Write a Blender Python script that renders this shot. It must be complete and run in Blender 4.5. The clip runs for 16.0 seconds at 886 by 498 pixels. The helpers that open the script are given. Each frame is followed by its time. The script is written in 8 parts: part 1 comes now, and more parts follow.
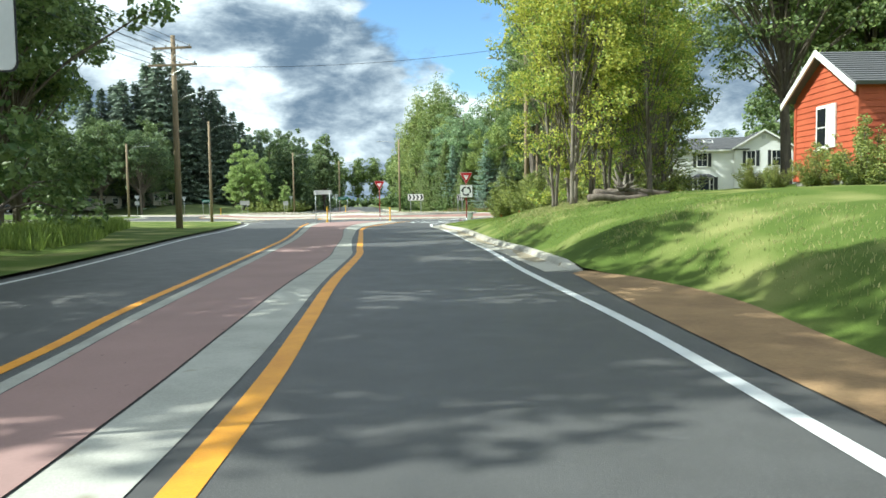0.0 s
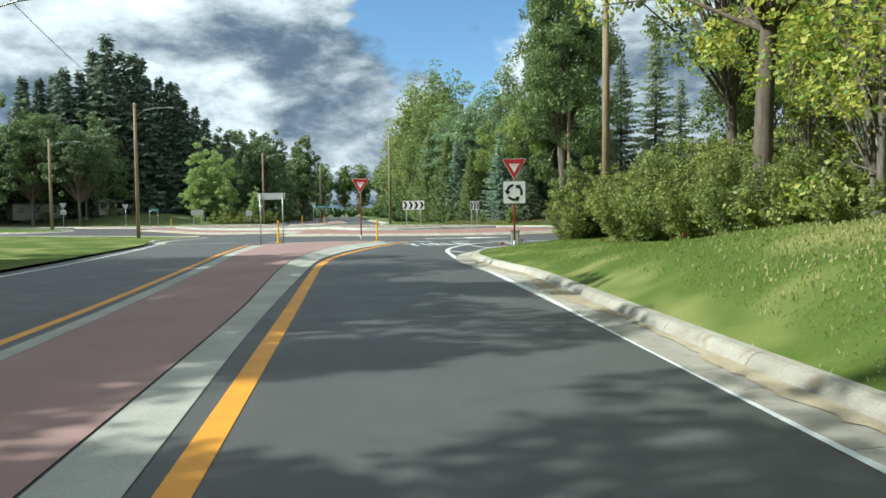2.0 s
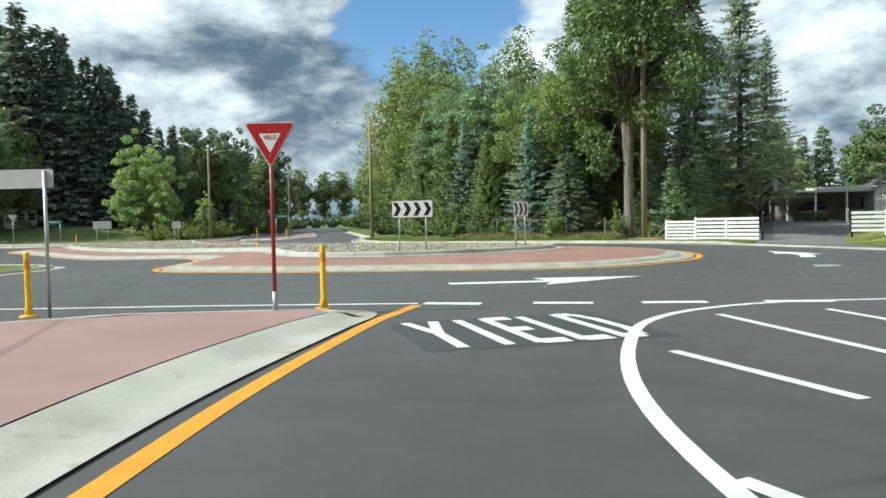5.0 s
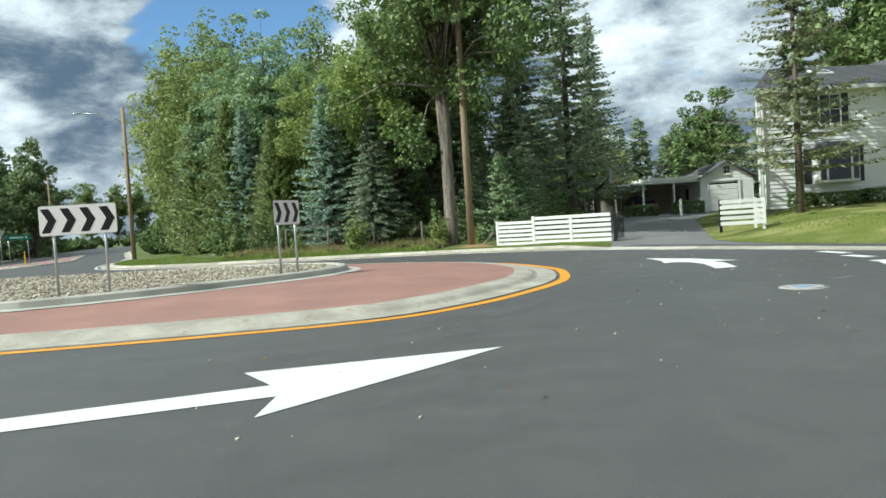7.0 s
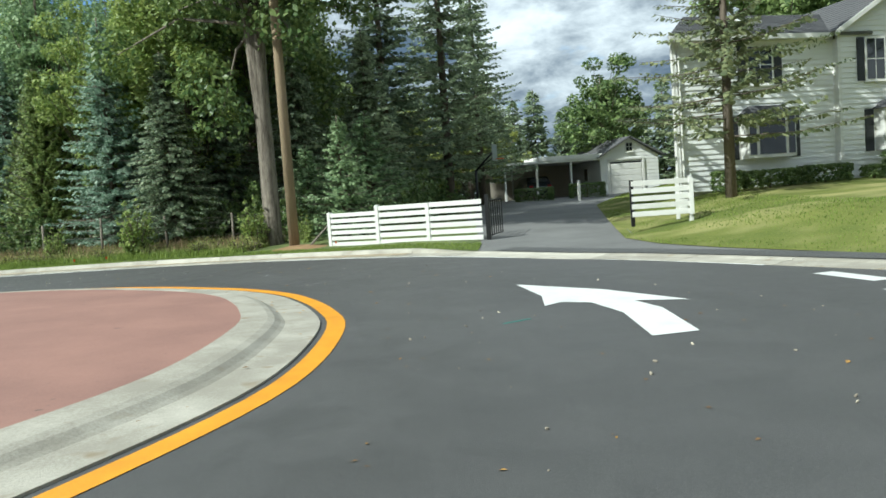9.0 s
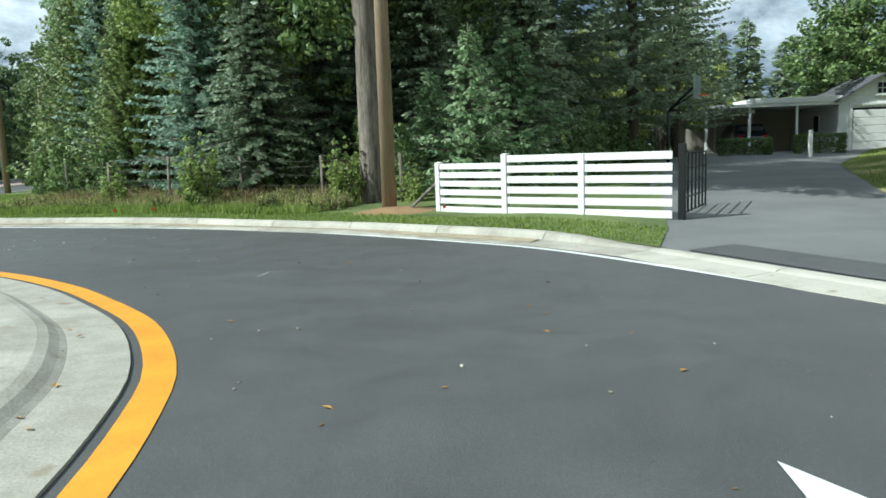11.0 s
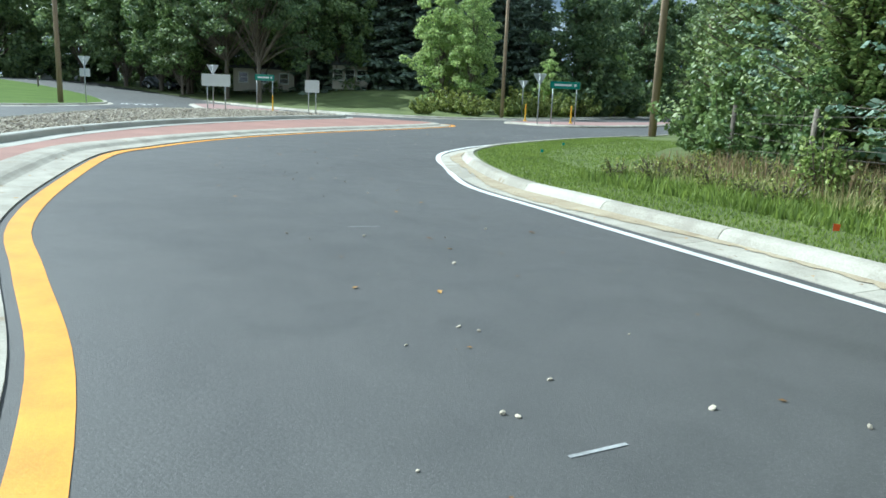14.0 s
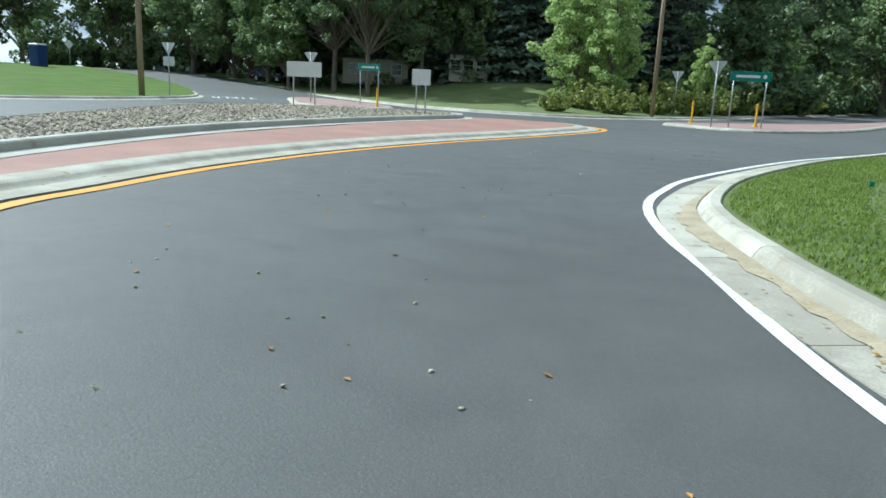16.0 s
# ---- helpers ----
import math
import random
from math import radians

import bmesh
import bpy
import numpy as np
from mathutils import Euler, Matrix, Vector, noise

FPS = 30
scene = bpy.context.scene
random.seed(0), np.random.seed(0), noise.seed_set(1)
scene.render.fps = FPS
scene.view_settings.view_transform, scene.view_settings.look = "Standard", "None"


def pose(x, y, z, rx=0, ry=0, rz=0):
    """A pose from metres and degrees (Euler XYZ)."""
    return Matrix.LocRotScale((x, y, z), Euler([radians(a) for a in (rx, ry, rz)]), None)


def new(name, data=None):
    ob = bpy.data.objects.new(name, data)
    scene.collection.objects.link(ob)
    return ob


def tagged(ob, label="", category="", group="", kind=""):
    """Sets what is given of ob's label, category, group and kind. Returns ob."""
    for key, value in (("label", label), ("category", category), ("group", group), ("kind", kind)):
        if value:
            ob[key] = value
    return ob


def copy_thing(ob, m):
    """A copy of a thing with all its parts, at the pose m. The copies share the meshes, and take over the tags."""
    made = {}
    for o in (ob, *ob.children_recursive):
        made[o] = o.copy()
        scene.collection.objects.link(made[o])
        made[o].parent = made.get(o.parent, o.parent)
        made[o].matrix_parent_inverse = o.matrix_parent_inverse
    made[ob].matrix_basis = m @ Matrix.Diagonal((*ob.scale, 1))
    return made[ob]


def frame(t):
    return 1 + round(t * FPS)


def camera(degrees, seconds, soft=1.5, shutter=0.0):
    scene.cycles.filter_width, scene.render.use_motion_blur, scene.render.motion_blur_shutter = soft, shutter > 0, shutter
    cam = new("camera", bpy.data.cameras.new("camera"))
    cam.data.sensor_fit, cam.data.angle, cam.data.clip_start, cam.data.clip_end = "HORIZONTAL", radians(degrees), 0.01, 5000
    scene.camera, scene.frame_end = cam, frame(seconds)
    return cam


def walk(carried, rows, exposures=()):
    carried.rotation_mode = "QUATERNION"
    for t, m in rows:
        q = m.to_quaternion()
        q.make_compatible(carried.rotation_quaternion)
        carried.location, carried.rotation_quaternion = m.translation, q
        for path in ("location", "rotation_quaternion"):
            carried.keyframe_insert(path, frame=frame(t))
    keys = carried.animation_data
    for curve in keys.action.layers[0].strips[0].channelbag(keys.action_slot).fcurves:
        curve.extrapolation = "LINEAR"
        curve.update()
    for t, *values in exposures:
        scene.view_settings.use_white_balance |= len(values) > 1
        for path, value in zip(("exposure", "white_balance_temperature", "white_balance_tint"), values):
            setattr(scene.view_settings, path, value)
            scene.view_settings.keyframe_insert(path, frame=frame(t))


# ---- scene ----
cam = camera(61.7, 16.0, soft=1.6)
# seconds, x, y, z, yaw, pitch, roll
PATH = [
    (0.0, 0.000, -0.000, 1.388, -0.09, -3.62, 0.83),
    (0.5, -0.377, 5.208, 1.400, -0.44, -3.49, 0.74),
    (1.0, -0.690, 10.183, 1.404, -0.72, -3.32, 0.79),
    (1.5, -1.016, 14.830, 1.380, -0.92, -3.06, 0.52),
    (2.0, -1.288, 19.501, 1.400, -0.97, -2.86, 0.67),
    (2.5, -1.606, 23.862, 1.395, -1.06, -2.68, 0.55),
    (3.0, -1.966, 27.706, 1.377, -1.31, -2.45, 0.52),
    (3.5, -2.281, 31.446, 1.417, -1.45, -2.53, 0.75),
    (3.7, -2.396, 32.874, 1.425, -1.54, -2.55, 0.81),
    (5.8, -2.060, 46.728, 1.401, -3.97, -1.88, 2.14),
    (6.0, -1.727, 47.642, 1.395, -5.24, -1.86, 2.39),
    (6.5, -0.874, 50.073, 1.384, -10.03, -1.99, 2.89),
    (7.0, 0.433, 52.330, 1.368, -16.00, -2.13, 3.69),
    (7.5, 1.912, 54.428, 1.376, -21.42, -2.43, 4.21),
    (8.0, 3.251, 56.296, 1.413, -23.23, -2.91, 4.24),
    (8.2, 3.796, 57.001, 1.414, -23.49, -3.10, 4.36),
    (10.3, 8.469, 65.095, 1.414, -19.79, -5.73, 3.06),
    (10.5, 8.776, 65.539, 1.430, -17.14, -5.94, 2.55),
    (11.0, 9.377, 67.485, 1.399, -9.22, -7.41, 1.92),
    (11.5, 9.425, 69.376, 1.385, -1.79, -8.48, 1.07),
    (12.0, 9.251, 71.263, 1.398, 6.76, -9.28, 0.07),
    (12.5, 8.791, 73.254, 1.387, 15.41, -9.97, -0.61),
    (13.0, 8.079, 75.032, 1.405, 23.66, -10.66, -1.44),
    (13.5, 6.933, 76.752, 1.403, 31.22, -11.29, -2.00),
    (14.0, 5.639, 78.333, 1.416, 37.71, -11.75, -2.39),
    (14.5, 4.156, 79.826, 1.410, 43.11, -12.15, -2.58),
    (15.0, 2.574, 81.348, 1.385, 46.26, -12.49, -2.58),
    (15.5, 0.971, 82.847, 1.365, 46.68, -12.55, -2.59),
    (16.0, -0.632, 84.521, 1.392, 46.52, -12.66, -2.57),
]
walk(cam, [(t, pose(x, y, z, 90 + pitch, roll, yaw)) for t, x, y, z, yaw, pitch, roll in PATH],
     exposures=[(0.0, 0.85, 6000, -3), (1.0, 0.62, 6000, -3), (2.5, 0.38, 6000, -3), (8.0, 0.32, 5950, -2), (10.5, 0.34, 5750, -4), (12.0, 0.58, 5450, -5), (13.0, 0.64, 5350, -4), (14.5, 0.58, 5350, -4), (16.0, 0.46, 5400, -4)])

# ---- light ----
SUN_AZ = (-1.0, -0.20)          # the sun stands over the west
SUN_ELEV = radians(42)
sun_data = bpy.data.lights.new("sun", "SUN")
sun_data.energy, sun_data.angle, sun_data.color = 4.6, radians(0.5), (1.0, 0.955, 0.88)
sun = new("sun", sun_data)
away = Vector((-SUN_AZ[0], -SUN_AZ[1], 0)).normalized() * math.cos(SUN_ELEV) + Vector((0, 0, -math.sin(SUN_ELEV)))
sun.matrix_world = Matrix.Translation((-60, 60, 60)) @ away.to_track_quat("-Z", "Y").to_matrix().to_4x4()

world = bpy.data.worlds.new("sky")
scene.world = world
world.use_nodes = True


def link(tree, a, b):
    tree.links.new(a, b)


def build_sky():
    nt = world.node_tree
    nt.nodes.clear()
    out = nt.nodes.new("ShaderNodeOutputWorld")
    sky = nt.nodes.new("ShaderNodeTexSky")
    sky.sky_type, sky.sun_disc = "NISHITA", False
    sky.sun_elevation = SUN_ELEV
    sky.sun_rotation = math.atan2(SUN_AZ[0], SUN_AZ[1])
    sky.ozone_density = 5.0
    sky.dust_density = 0.3
    bg_sky = nt.nodes.new("ShaderNodeBackground")
    bg_sky.inputs["Strength"].default_value = 0.12
    link(nt, sky.outputs[0], bg_sky.inputs["Color"])
    # cumulus layer: noise on a flat cloud deck overhead
    tc = nt.nodes.new("ShaderNodeTexCoord")

    def mth(op, a, b=None, clamp=False):
        n = nt.nodes.new("ShaderNodeMath")
        n.operation, n.use_clamp = op, clamp
        for i, v in enumerate((a, b)):
            if v is None:
                continue
            if isinstance(v, (int, float)):
                n.inputs[i].default_value = v
            else:
                link(nt, v, n.inputs[i])
        return n.outputs[0]

    def lobe(direction, near, far):
        """1 towards a direction, 0 away from it."""
        n = nt.nodes.new("ShaderNodeVectorMath")
        n.operation = "DOT_PRODUCT"
        link(nt, tc.outputs["Generated"], n.inputs[0])
        n.inputs[1].default_value = Vector(direction).normalized()
        return ramp(n.outputs["Value"], math.cos(radians(far)), math.cos(radians(near)))

    def noise_at(scale, detail, rough, shift_):
        m = nt.nodes.new("ShaderNodeMapping")
        m.inputs["Location"].default_value = shift_
        m.inputs["Scale"].default_value = (1, 1, 2.1)
        link(nt, tc.outputs["Generated"], m.inputs[0])
        n = nt.nodes.new("ShaderNodeTexNoise")
        n.inputs["Scale"].default_value, n.inputs["Detail"].default_value, n.inputs["Roughness"].default_value = scale, detail, rough
        n.inputs["Distortion"].default_value = 0.25
        link(nt, m.outputs[0], n.inputs["Vector"])
        return n.outputs[0]

    def ramp(value, lo, hi):
        n = nt.nodes.new("ShaderNodeMapRange")
        n.interpolation_type = "SMOOTHSTEP"
        n.inputs[1].default_value, n.inputs[2].default_value = lo, hi
        link(nt, value, n.inputs[0])
        return n.outputs[0]

    # a blue gap to the north; heavy grey cloud west of it, with bright sunlit heads on both sides
    gap = lobe((0.03, 1.0, 0.25), 0.0, 10.0)
    heavy = mth("ADD", lobe((-0.12, 1.0, 0.31), 1.0, 13.0), mth("ADD", mth("MULTIPLY", lobe((-0.30, 1.0, 0.13), 1.0, 12.0), 0.8), mth("MULTIPLY", lobe((0.55, 1.0, 0.10), 1.0, 14.0), 0.6)))
    white = mth("ADD", lobe((-0.36, 1.0, 0.27), 1.0, 12.0), mth("ADD", mth("MULTIPLY", lobe((-0.08, 1.0, 0.155), 0.5, 6.5), 0.9), mth("MULTIPLY", lobe((0.62, 1.0, 0.27), 1.0, 12.0), 0.5)))
    puff = noise_at(4.6, 13.0, 0.58, CLOUD_SHIFT)
    cover = ramp(mth("SUBTRACT", puff, mth("MULTIPLY", gap, 0.30)), 0.26, 0.37)
    body = noise_at(4.4, 12.0, 0.56, (CLOUD_SHIFT[0] + 0.2, CLOUD_SHIFT[1] + 0.15, 2.0))
    curl = mth("MULTIPLY", mth("SUBTRACT", noise_at(13.0, 8.0, 0.62, (1.3, 4.2, 0.7)), 0.5), 0.58)
    shade = ramp(mth("ADD", curl, mth("SUBTRACT", mth("ADD", body, mth("MULTIPLY", heavy, 0.11)), mth("MULTIPLY", white, 0.11))), 0.24, 0.72)
    mixc = nt.nodes.new("ShaderNodeMix")
    mixc.data_type = "RGBA"
    mixc.inputs[6].default_value = (0.92, 0.94, 0.97, 1)
    mixc.inputs[7].default_value = (0.11, 0.15, 0.21, 1)
    link(nt, shade, mixc.inputs[0])
    bg_cl = nt.nodes.new("ShaderNodeBackground")
    bg_cl.inputs["Strength"].default_value = 1.0
    link(nt, mixc.outputs[2], bg_cl.inputs["Color"])
    mix = nt.nodes.new("ShaderNodeMixShader")
    link(nt, cover, mix.inputs[0]), link(nt, bg_sky.outputs[0], mix.inputs[1]), link(nt, bg_cl.outputs[0], mix.inputs[2])
    link(nt, mix.outputs[0], out.inputs[0])


CLOUD_SHIFT = (3.1, 1.7, 0.0)
build_sky()


# ---- materials ----
def material(name, base, dark=None, rough=0.8, scale=3.0, fine=40.0, bump=0.15, metal=0.0, amount=0.5, island=0.0, obj=0.0, stretch=(1, 1, 1),
             speck=None, speck_scale=120.0, speck_at=0.62, translucent=0.0, coords="pos", spec=0.5, speck_soft=0.06):
    """A surface with large blotches, fine grain, grain relief and, where asked, specks and a change from piece to piece."""
    m = bpy.data.materials.new(name)
    m.use_nodes = True
    nt = m.node_tree
    bsdf, out = nt.nodes["Principled BSDF"], nt.nodes["Material Output"]
    dark = dark or tuple(c * 0.7 for c in base)
    if coords == "pos":
        src = nt.nodes.new("ShaderNodeNewGeometry").outputs["Position"]
    else:
        src = nt.nodes.new("ShaderNodeTexCoord").outputs["Object"]
    mp = nt.nodes.new("ShaderNodeMapping")
    mp.inputs["Scale"].default_value = stretch
    link(nt, src, mp.inputs[0])

    def tex(sc, detail=6.0, r=0.6):
        n = nt.nodes.new("ShaderNodeTexNoise")
        n.inputs["Scale"].default_value, n.inputs["Detail"].default_value, n.inputs["Roughness"].default_value = sc, detail, r
        link(nt, mp.outputs[0], n.inputs["Vector"])
        return n.outputs[0]

    def mth(op, a, b):
        n = nt.nodes.new("ShaderNodeMath")
        n.operation = op
        for i, v in enumerate((a, b)):
            if isinstance(v, (int, float)):
                n.inputs[i].default_value = v
            else:
                link(nt, v, n.inputs[i])
        return n.outputs[0]

    big, small = tex(scale), tex(fine, 4.0, 0.7)
    f = mth("ADD", mth("MULTIPLY", big, 0.62), mth("MULTIPLY", small, 0.38))
    if island:
        f = mth("ADD", f, mth("MULTIPLY", mth("SUBTRACT", nt.nodes.new("ShaderNodeNewGeometry").outputs["Random Per Island"], 0.5), island))
    if obj:
        f = mth("ADD", f, mth("MULTIPLY", mth("SUBTRACT", nt.nodes.new("ShaderNodeObjectInfo").outputs["Random"], 0.5), obj))
    r = nt.nodes.new("ShaderNodeMapRange")
    r.inputs[1].default_value, r.inputs[2].default_value = 0.5 - 0.25 / max(amount, 0.01) * 0.5, 0.5 + 0.25 / max(amount, 0.01) * 0.5
    link(nt, f, r.inputs[0])
    mx = nt.nodes.new("ShaderNodeMix")
    mx.data_type = "RGBA"
    mx.inputs[6].default_value, mx.inputs[7].default_value = (*dark, 1), (*base, 1)
    link(nt, r.outputs[0], mx.inputs[0])
    col = mx.outputs[2]
    if speck:
        t = nt.nodes.new("ShaderNodeMapRange")
        t.inputs[1].default_value, t.inputs[2].default_value = speck_at, speck_at + speck_soft
        link(nt, tex(speck_scale, 2.0, 0.5), t.inputs[0])
        ms = nt.nodes.new("ShaderNodeMix")
        ms.data_type = "RGBA"
        link(nt, t.outputs[0], ms.inputs[0]), link(nt, col, ms.inputs[6])
        ms.inputs[7].default_value = (*speck, 1)
        col = ms.outputs[2]
    link(nt, col, bsdf.inputs["Base Color"])
    bsdf.inputs["Roughness"].default_value, bsdf.inputs["Metallic"].default_value = rough, metal
    bsdf.inputs["Specular IOR Level"].default_value = spec
    if bump:
        b = nt.nodes.new("ShaderNodeBump")
        b.inputs["Strength"].default_value, b.inputs["Distance"].default_value = min(bump, 1.0), 0.02
        link(nt, small, b.inputs["Height"])
        link(nt, b.outputs[0], bsdf.inputs["Normal"])
    if translucent:
        tr = nt.nodes.new("ShaderNodeBsdfTranslucent")
        link(nt, col, tr.inputs["Color"])
        ms2 = nt.nodes.new("ShaderNodeMixShader")
        ms2.inputs[0].default_value = translucent
        link(nt, bsdf.outputs[0], ms2.inputs[1]), link(nt, tr.outputs[0], ms2.inputs[2])
        link(nt, ms2.outputs[0], out.inputs[0])
    return m


def asphalt_material():
    """Rolled asphalt: soft large patches, finer mottling, aggregate specks and a grain that breaks the gloss."""
    m = bpy.data.materials.new("asphalt")
    m.use_nodes = True
    nt = m.node_tree
    b = nt.nodes["Principled BSDF"]
    pos = nt.nodes.new("ShaderNodeNewGeometry").outputs["Position"]

    def tex(scale, detail, rough):
        n = nt.nodes.new("ShaderNodeTexNoise")
        n.inputs["Scale"].default_value, n.inputs["Detail"].default_value, n.inputs["Roughness"].default_value = scale, detail, rough
        n.inputs["Distortion"].default_value = 0.4
        link(nt, pos, n.inputs["Vector"])
        return n.outputs[0]

    def fit_(v, lo, hi, a, z):
        n = nt.nodes.new("ShaderNodeMapRange")
        for k, val in enumerate((lo, hi, a, z)):
            n.inputs[k + 1].default_value = val
        link(nt, v, n.inputs[0])
        return n.outputs[0]

    def mul(a, c):
        n = nt.nodes.new("ShaderNodeMath")
        n.operation = "MULTIPLY"
        link(nt, a, n.inputs[0])
        link(nt, c, n.inputs[1])
        return n.outputs[0]

    large, mid, grain, chip = tex(0.12, 5.0, 0.6), tex(1.6, 7.0, 0.65), tex(55.0, 5.0, 0.75), tex(190.0, 1.0, 0.5)
    tone = mul(mul(fit_(large, 0.3, 0.7, 0.82, 1.18), fit_(mid, 0.3, 0.7, 0.88, 1.12)), fit_(grain, 0.25, 0.75, 0.72, 1.28))
    mix = nt.nodes.new("ShaderNodeMix")
    mix.data_type, mix.blend_type = "RGBA", "MULTIPLY"
    mix.inputs[0].default_value = 1.0
    mix.inputs[6].default_value = (0.078, 0.077, 0.075, 1)
    link(nt, tone, mix.inputs[7])
    sp = nt.nodes.new("ShaderNodeMix")
    sp.data_type = "RGBA"
    link(nt, fit_(chip, 0.62, 0.70, 0.0, 0.8), sp.inputs[0])
    link(nt, mix.outputs[2], sp.inputs[6])
    sp.inputs[7].default_value = (0.22, 0.215, 0.205, 1)
    link(nt, sp.outputs[2], b.inputs["Base Color"])
    link(nt, fit_(mid, 0.3, 0.7, 0.52, 0.72), b.inputs["Roughness"])
    bump = nt.nodes.new("ShaderNodeBump")
    bump.inputs["Strength"].default_value, bump.inputs["Distance"].default_value = 0.4, 0.015
    link(nt, grain, bump.inputs["Height"])
    link(nt, bump.outputs[0], b.inputs["Normal"])
    return m


ASPHALT = asphalt_material()
OLD_ASPHALT = material("old_asphalt", (0.20, 0.197, 0.19), (0.125, 0.123, 0.12), 0.85, 0.5, 60, 0.35, amount=0.9, speck=(0.28, 0.275, 0.26), speck_scale=120, speck_at=0.64)
CONCRETE = material("kerb_concrete", (0.50, 0.47, 0.40), (0.31, 0.285, 0.235), 0.85, 1.6, 45, 0.3, amount=1.1, obj=0.2, speck=(0.27, 0.22, 0.15), speck_scale=3.5, speck_at=0.64, speck_soft=0.12)
PALE_CONCRETE = material("pale_concrete", (0.46, 0.45, 0.40), (0.30, 0.29, 0.25), 0.85, 1.0, 45, 0.25, amount=1.0, obj=0.15, speck=(0.30, 0.27, 0.20), speck_scale=2.5, speck_at=0.66, speck_soft=0.12)
RED_CONCRETE = material("red_concrete", (0.35, 0.19, 0.15), (0.25, 0.135, 0.11), 0.8, 0.7, 45, 0.2, amount=1.0, speck=(0.16, 0.10, 0.085), speck_scale=7, speck_at=0.70)
PINK_CONCRETE = material("pink_concrete", (0.36, 0.225, 0.205), (0.26, 0.165, 0.15), 0.8, 0.5, 45, 0.15, amount=0.7, speck=(0.10, 0.07, 0.07), speck_scale=8, speck_at=0.72)
GRASS = material("grass", (0.125, 0.17, 0.036), (0.066, 0.102, 0.021), 0.9, 0.5, 25, 0.6, amount=0.9, speck=(0.36, 0.33, 0.14), speck_scale=0.5, speck_at=0.5, speck_soft=0.35, spec=0.1)
GREEN_GRASS = material("green_lawn", (0.115, 0.17, 0.035), (0.07, 0.115, 0.022), 0.9, 0.5, 25, 0.6, amount=0.9, spec=0.1)
DRY_GRASS = material("dry_lawn", (0.19, 0.205, 0.055), (0.095, 0.125, 0.03), 0.9, 0.45, 22, 0.6, amount=1.0, speck=(0.40, 0.36, 0.16), speck_scale=0.4, speck_at=0.47, speck_soft=0.3, spec=0.1)
ROUGH_GRASS = material("rough_grass", (0.16, 0.19, 0.055), (0.06, 0.085, 0.02), 0.9, 0.6, 18, 0.6, amount=0.9)
BLADE = material("grass_blade", (0.29, 0.37, 0.08), (0.155, 0.22, 0.045), 0.7, 0.7, 9, 0, amount=1.0, island=0.6, translucent=0.45)
STRAW_BLADE = material("straw_blade", (0.50, 0.46, 0.22), (0.26, 0.30, 0.10), 0.8, 0.8, 9, 0, amount=1.0, island=0.7, translucent=0.4)
SILT = material("silt", (0.44, 0.38, 0.27), (0.29, 0.23, 0.15), 0.95, 2.5, 40, 0.4, amount=0.9)
DIRT = material("dirt", (0.36, 0.23, 0.11), (0.20, 0.12, 0.06), 0.95, 1.2, 30, 0.5, amount=0.8)
FOREST_FLOOR = material("forest_floor", (0.12, 0.085, 0.05), (0.04, 0.035, 0.02), 0.95, 1.0, 14, 0.6, amount=0.9)
YELLOW = material("yellow_paint", (0.80, 0.36, 0.02), (0.62, 0.25, 0.015), 0.6, 2.5, 60, 0.12, amount=0.8)
WHITE = material("white_paint", (0.80, 0.80, 0.78), (0.60, 0.60, 0.58), 0.6, 2.5, 60, 0.12, amount=0.8)
TRACK = material("tyre_track", (0.062, 0.064, 0.067), (0.05, 0.053, 0.056), 0.6, 1.2, 40, 0.1, amount=1.0)
CHALK = material("chalk_mark", (0.45, 0.46, 0.46), (0.2, 0.2, 0.2), 0.8, 6, 60, 0.1, amount=0.9)
STONE_BED = material("stone_bed", (0.50, 0.44, 0.34), (0.17, 0.145, 0.11), 0.9, 22, 60, 0.8, amount=2.2)
STONE = material("river_stone", (0.52, 0.46, 0.36), (0.22, 0.19, 0.15), 0.8, 3, 40, 0.2, amount=0.7, island=0.8)
BARK = material("bark", (0.22, 0.18, 0.14), (0.09, 0.07, 0.055), 0.95, 2.5, 14, 1.0, amount=0.9, stretch=(3, 3, 0.5))
GREY_BARK = material("grey_bark", (0.27, 0.235, 0.19), (0.085, 0.07, 0.055), 0.95, 2.2, 11, 1.0, amount=1.4, stretch=(3.5, 3.5, 0.4))
LEAF_GREEN = material("leaf_green", (0.316, 0.385, 0.127), (0.127, 0.19, 0.0575), 0.5, 0.3, 4, 0, amount=1.0, island=0.7, obj=0.4, translucent=0.36)
LEAF_DARK = material("leaf_dark", (0.26, 0.34, 0.12), (0.10, 0.165, 0.055), 0.45, 0.3, 4, 0, amount=1.0, island=0.7, obj=0.2, translucent=0.36)
LEAF_YELLOW = material("leaf_yellow", (0.58, 0.57, 0.11), (0.25, 0.36, 0.07), 0.5, 0.3, 4, 0, amount=1.0, island=0.8, obj=0.3, translucent=0.45)
LEAF_PALE = material("leaf_pale", (0.40, 0.45, 0.15), (0.19, 0.26, 0.08), 0.5, 0.4, 4, 0, amount=0.9, island=0.7, obj=0.2, translucent=0.4)
LEAF_BIRCH = material("leaf_birch", (0.56, 0.66, 0.26), (0.30, 0.41, 0.15), 0.5, 0.5, 4, 0, amount=0.9, island=0.7, translucent=0.5)
LEAF_SHRUB = material("leaf_shrub", (0.40, 0.43, 0.12), (0.17, 0.22, 0.06), 0.5, 0.5, 4, 0, amount=1.0, island=0.7, obj=0.3, translucent=0.4)
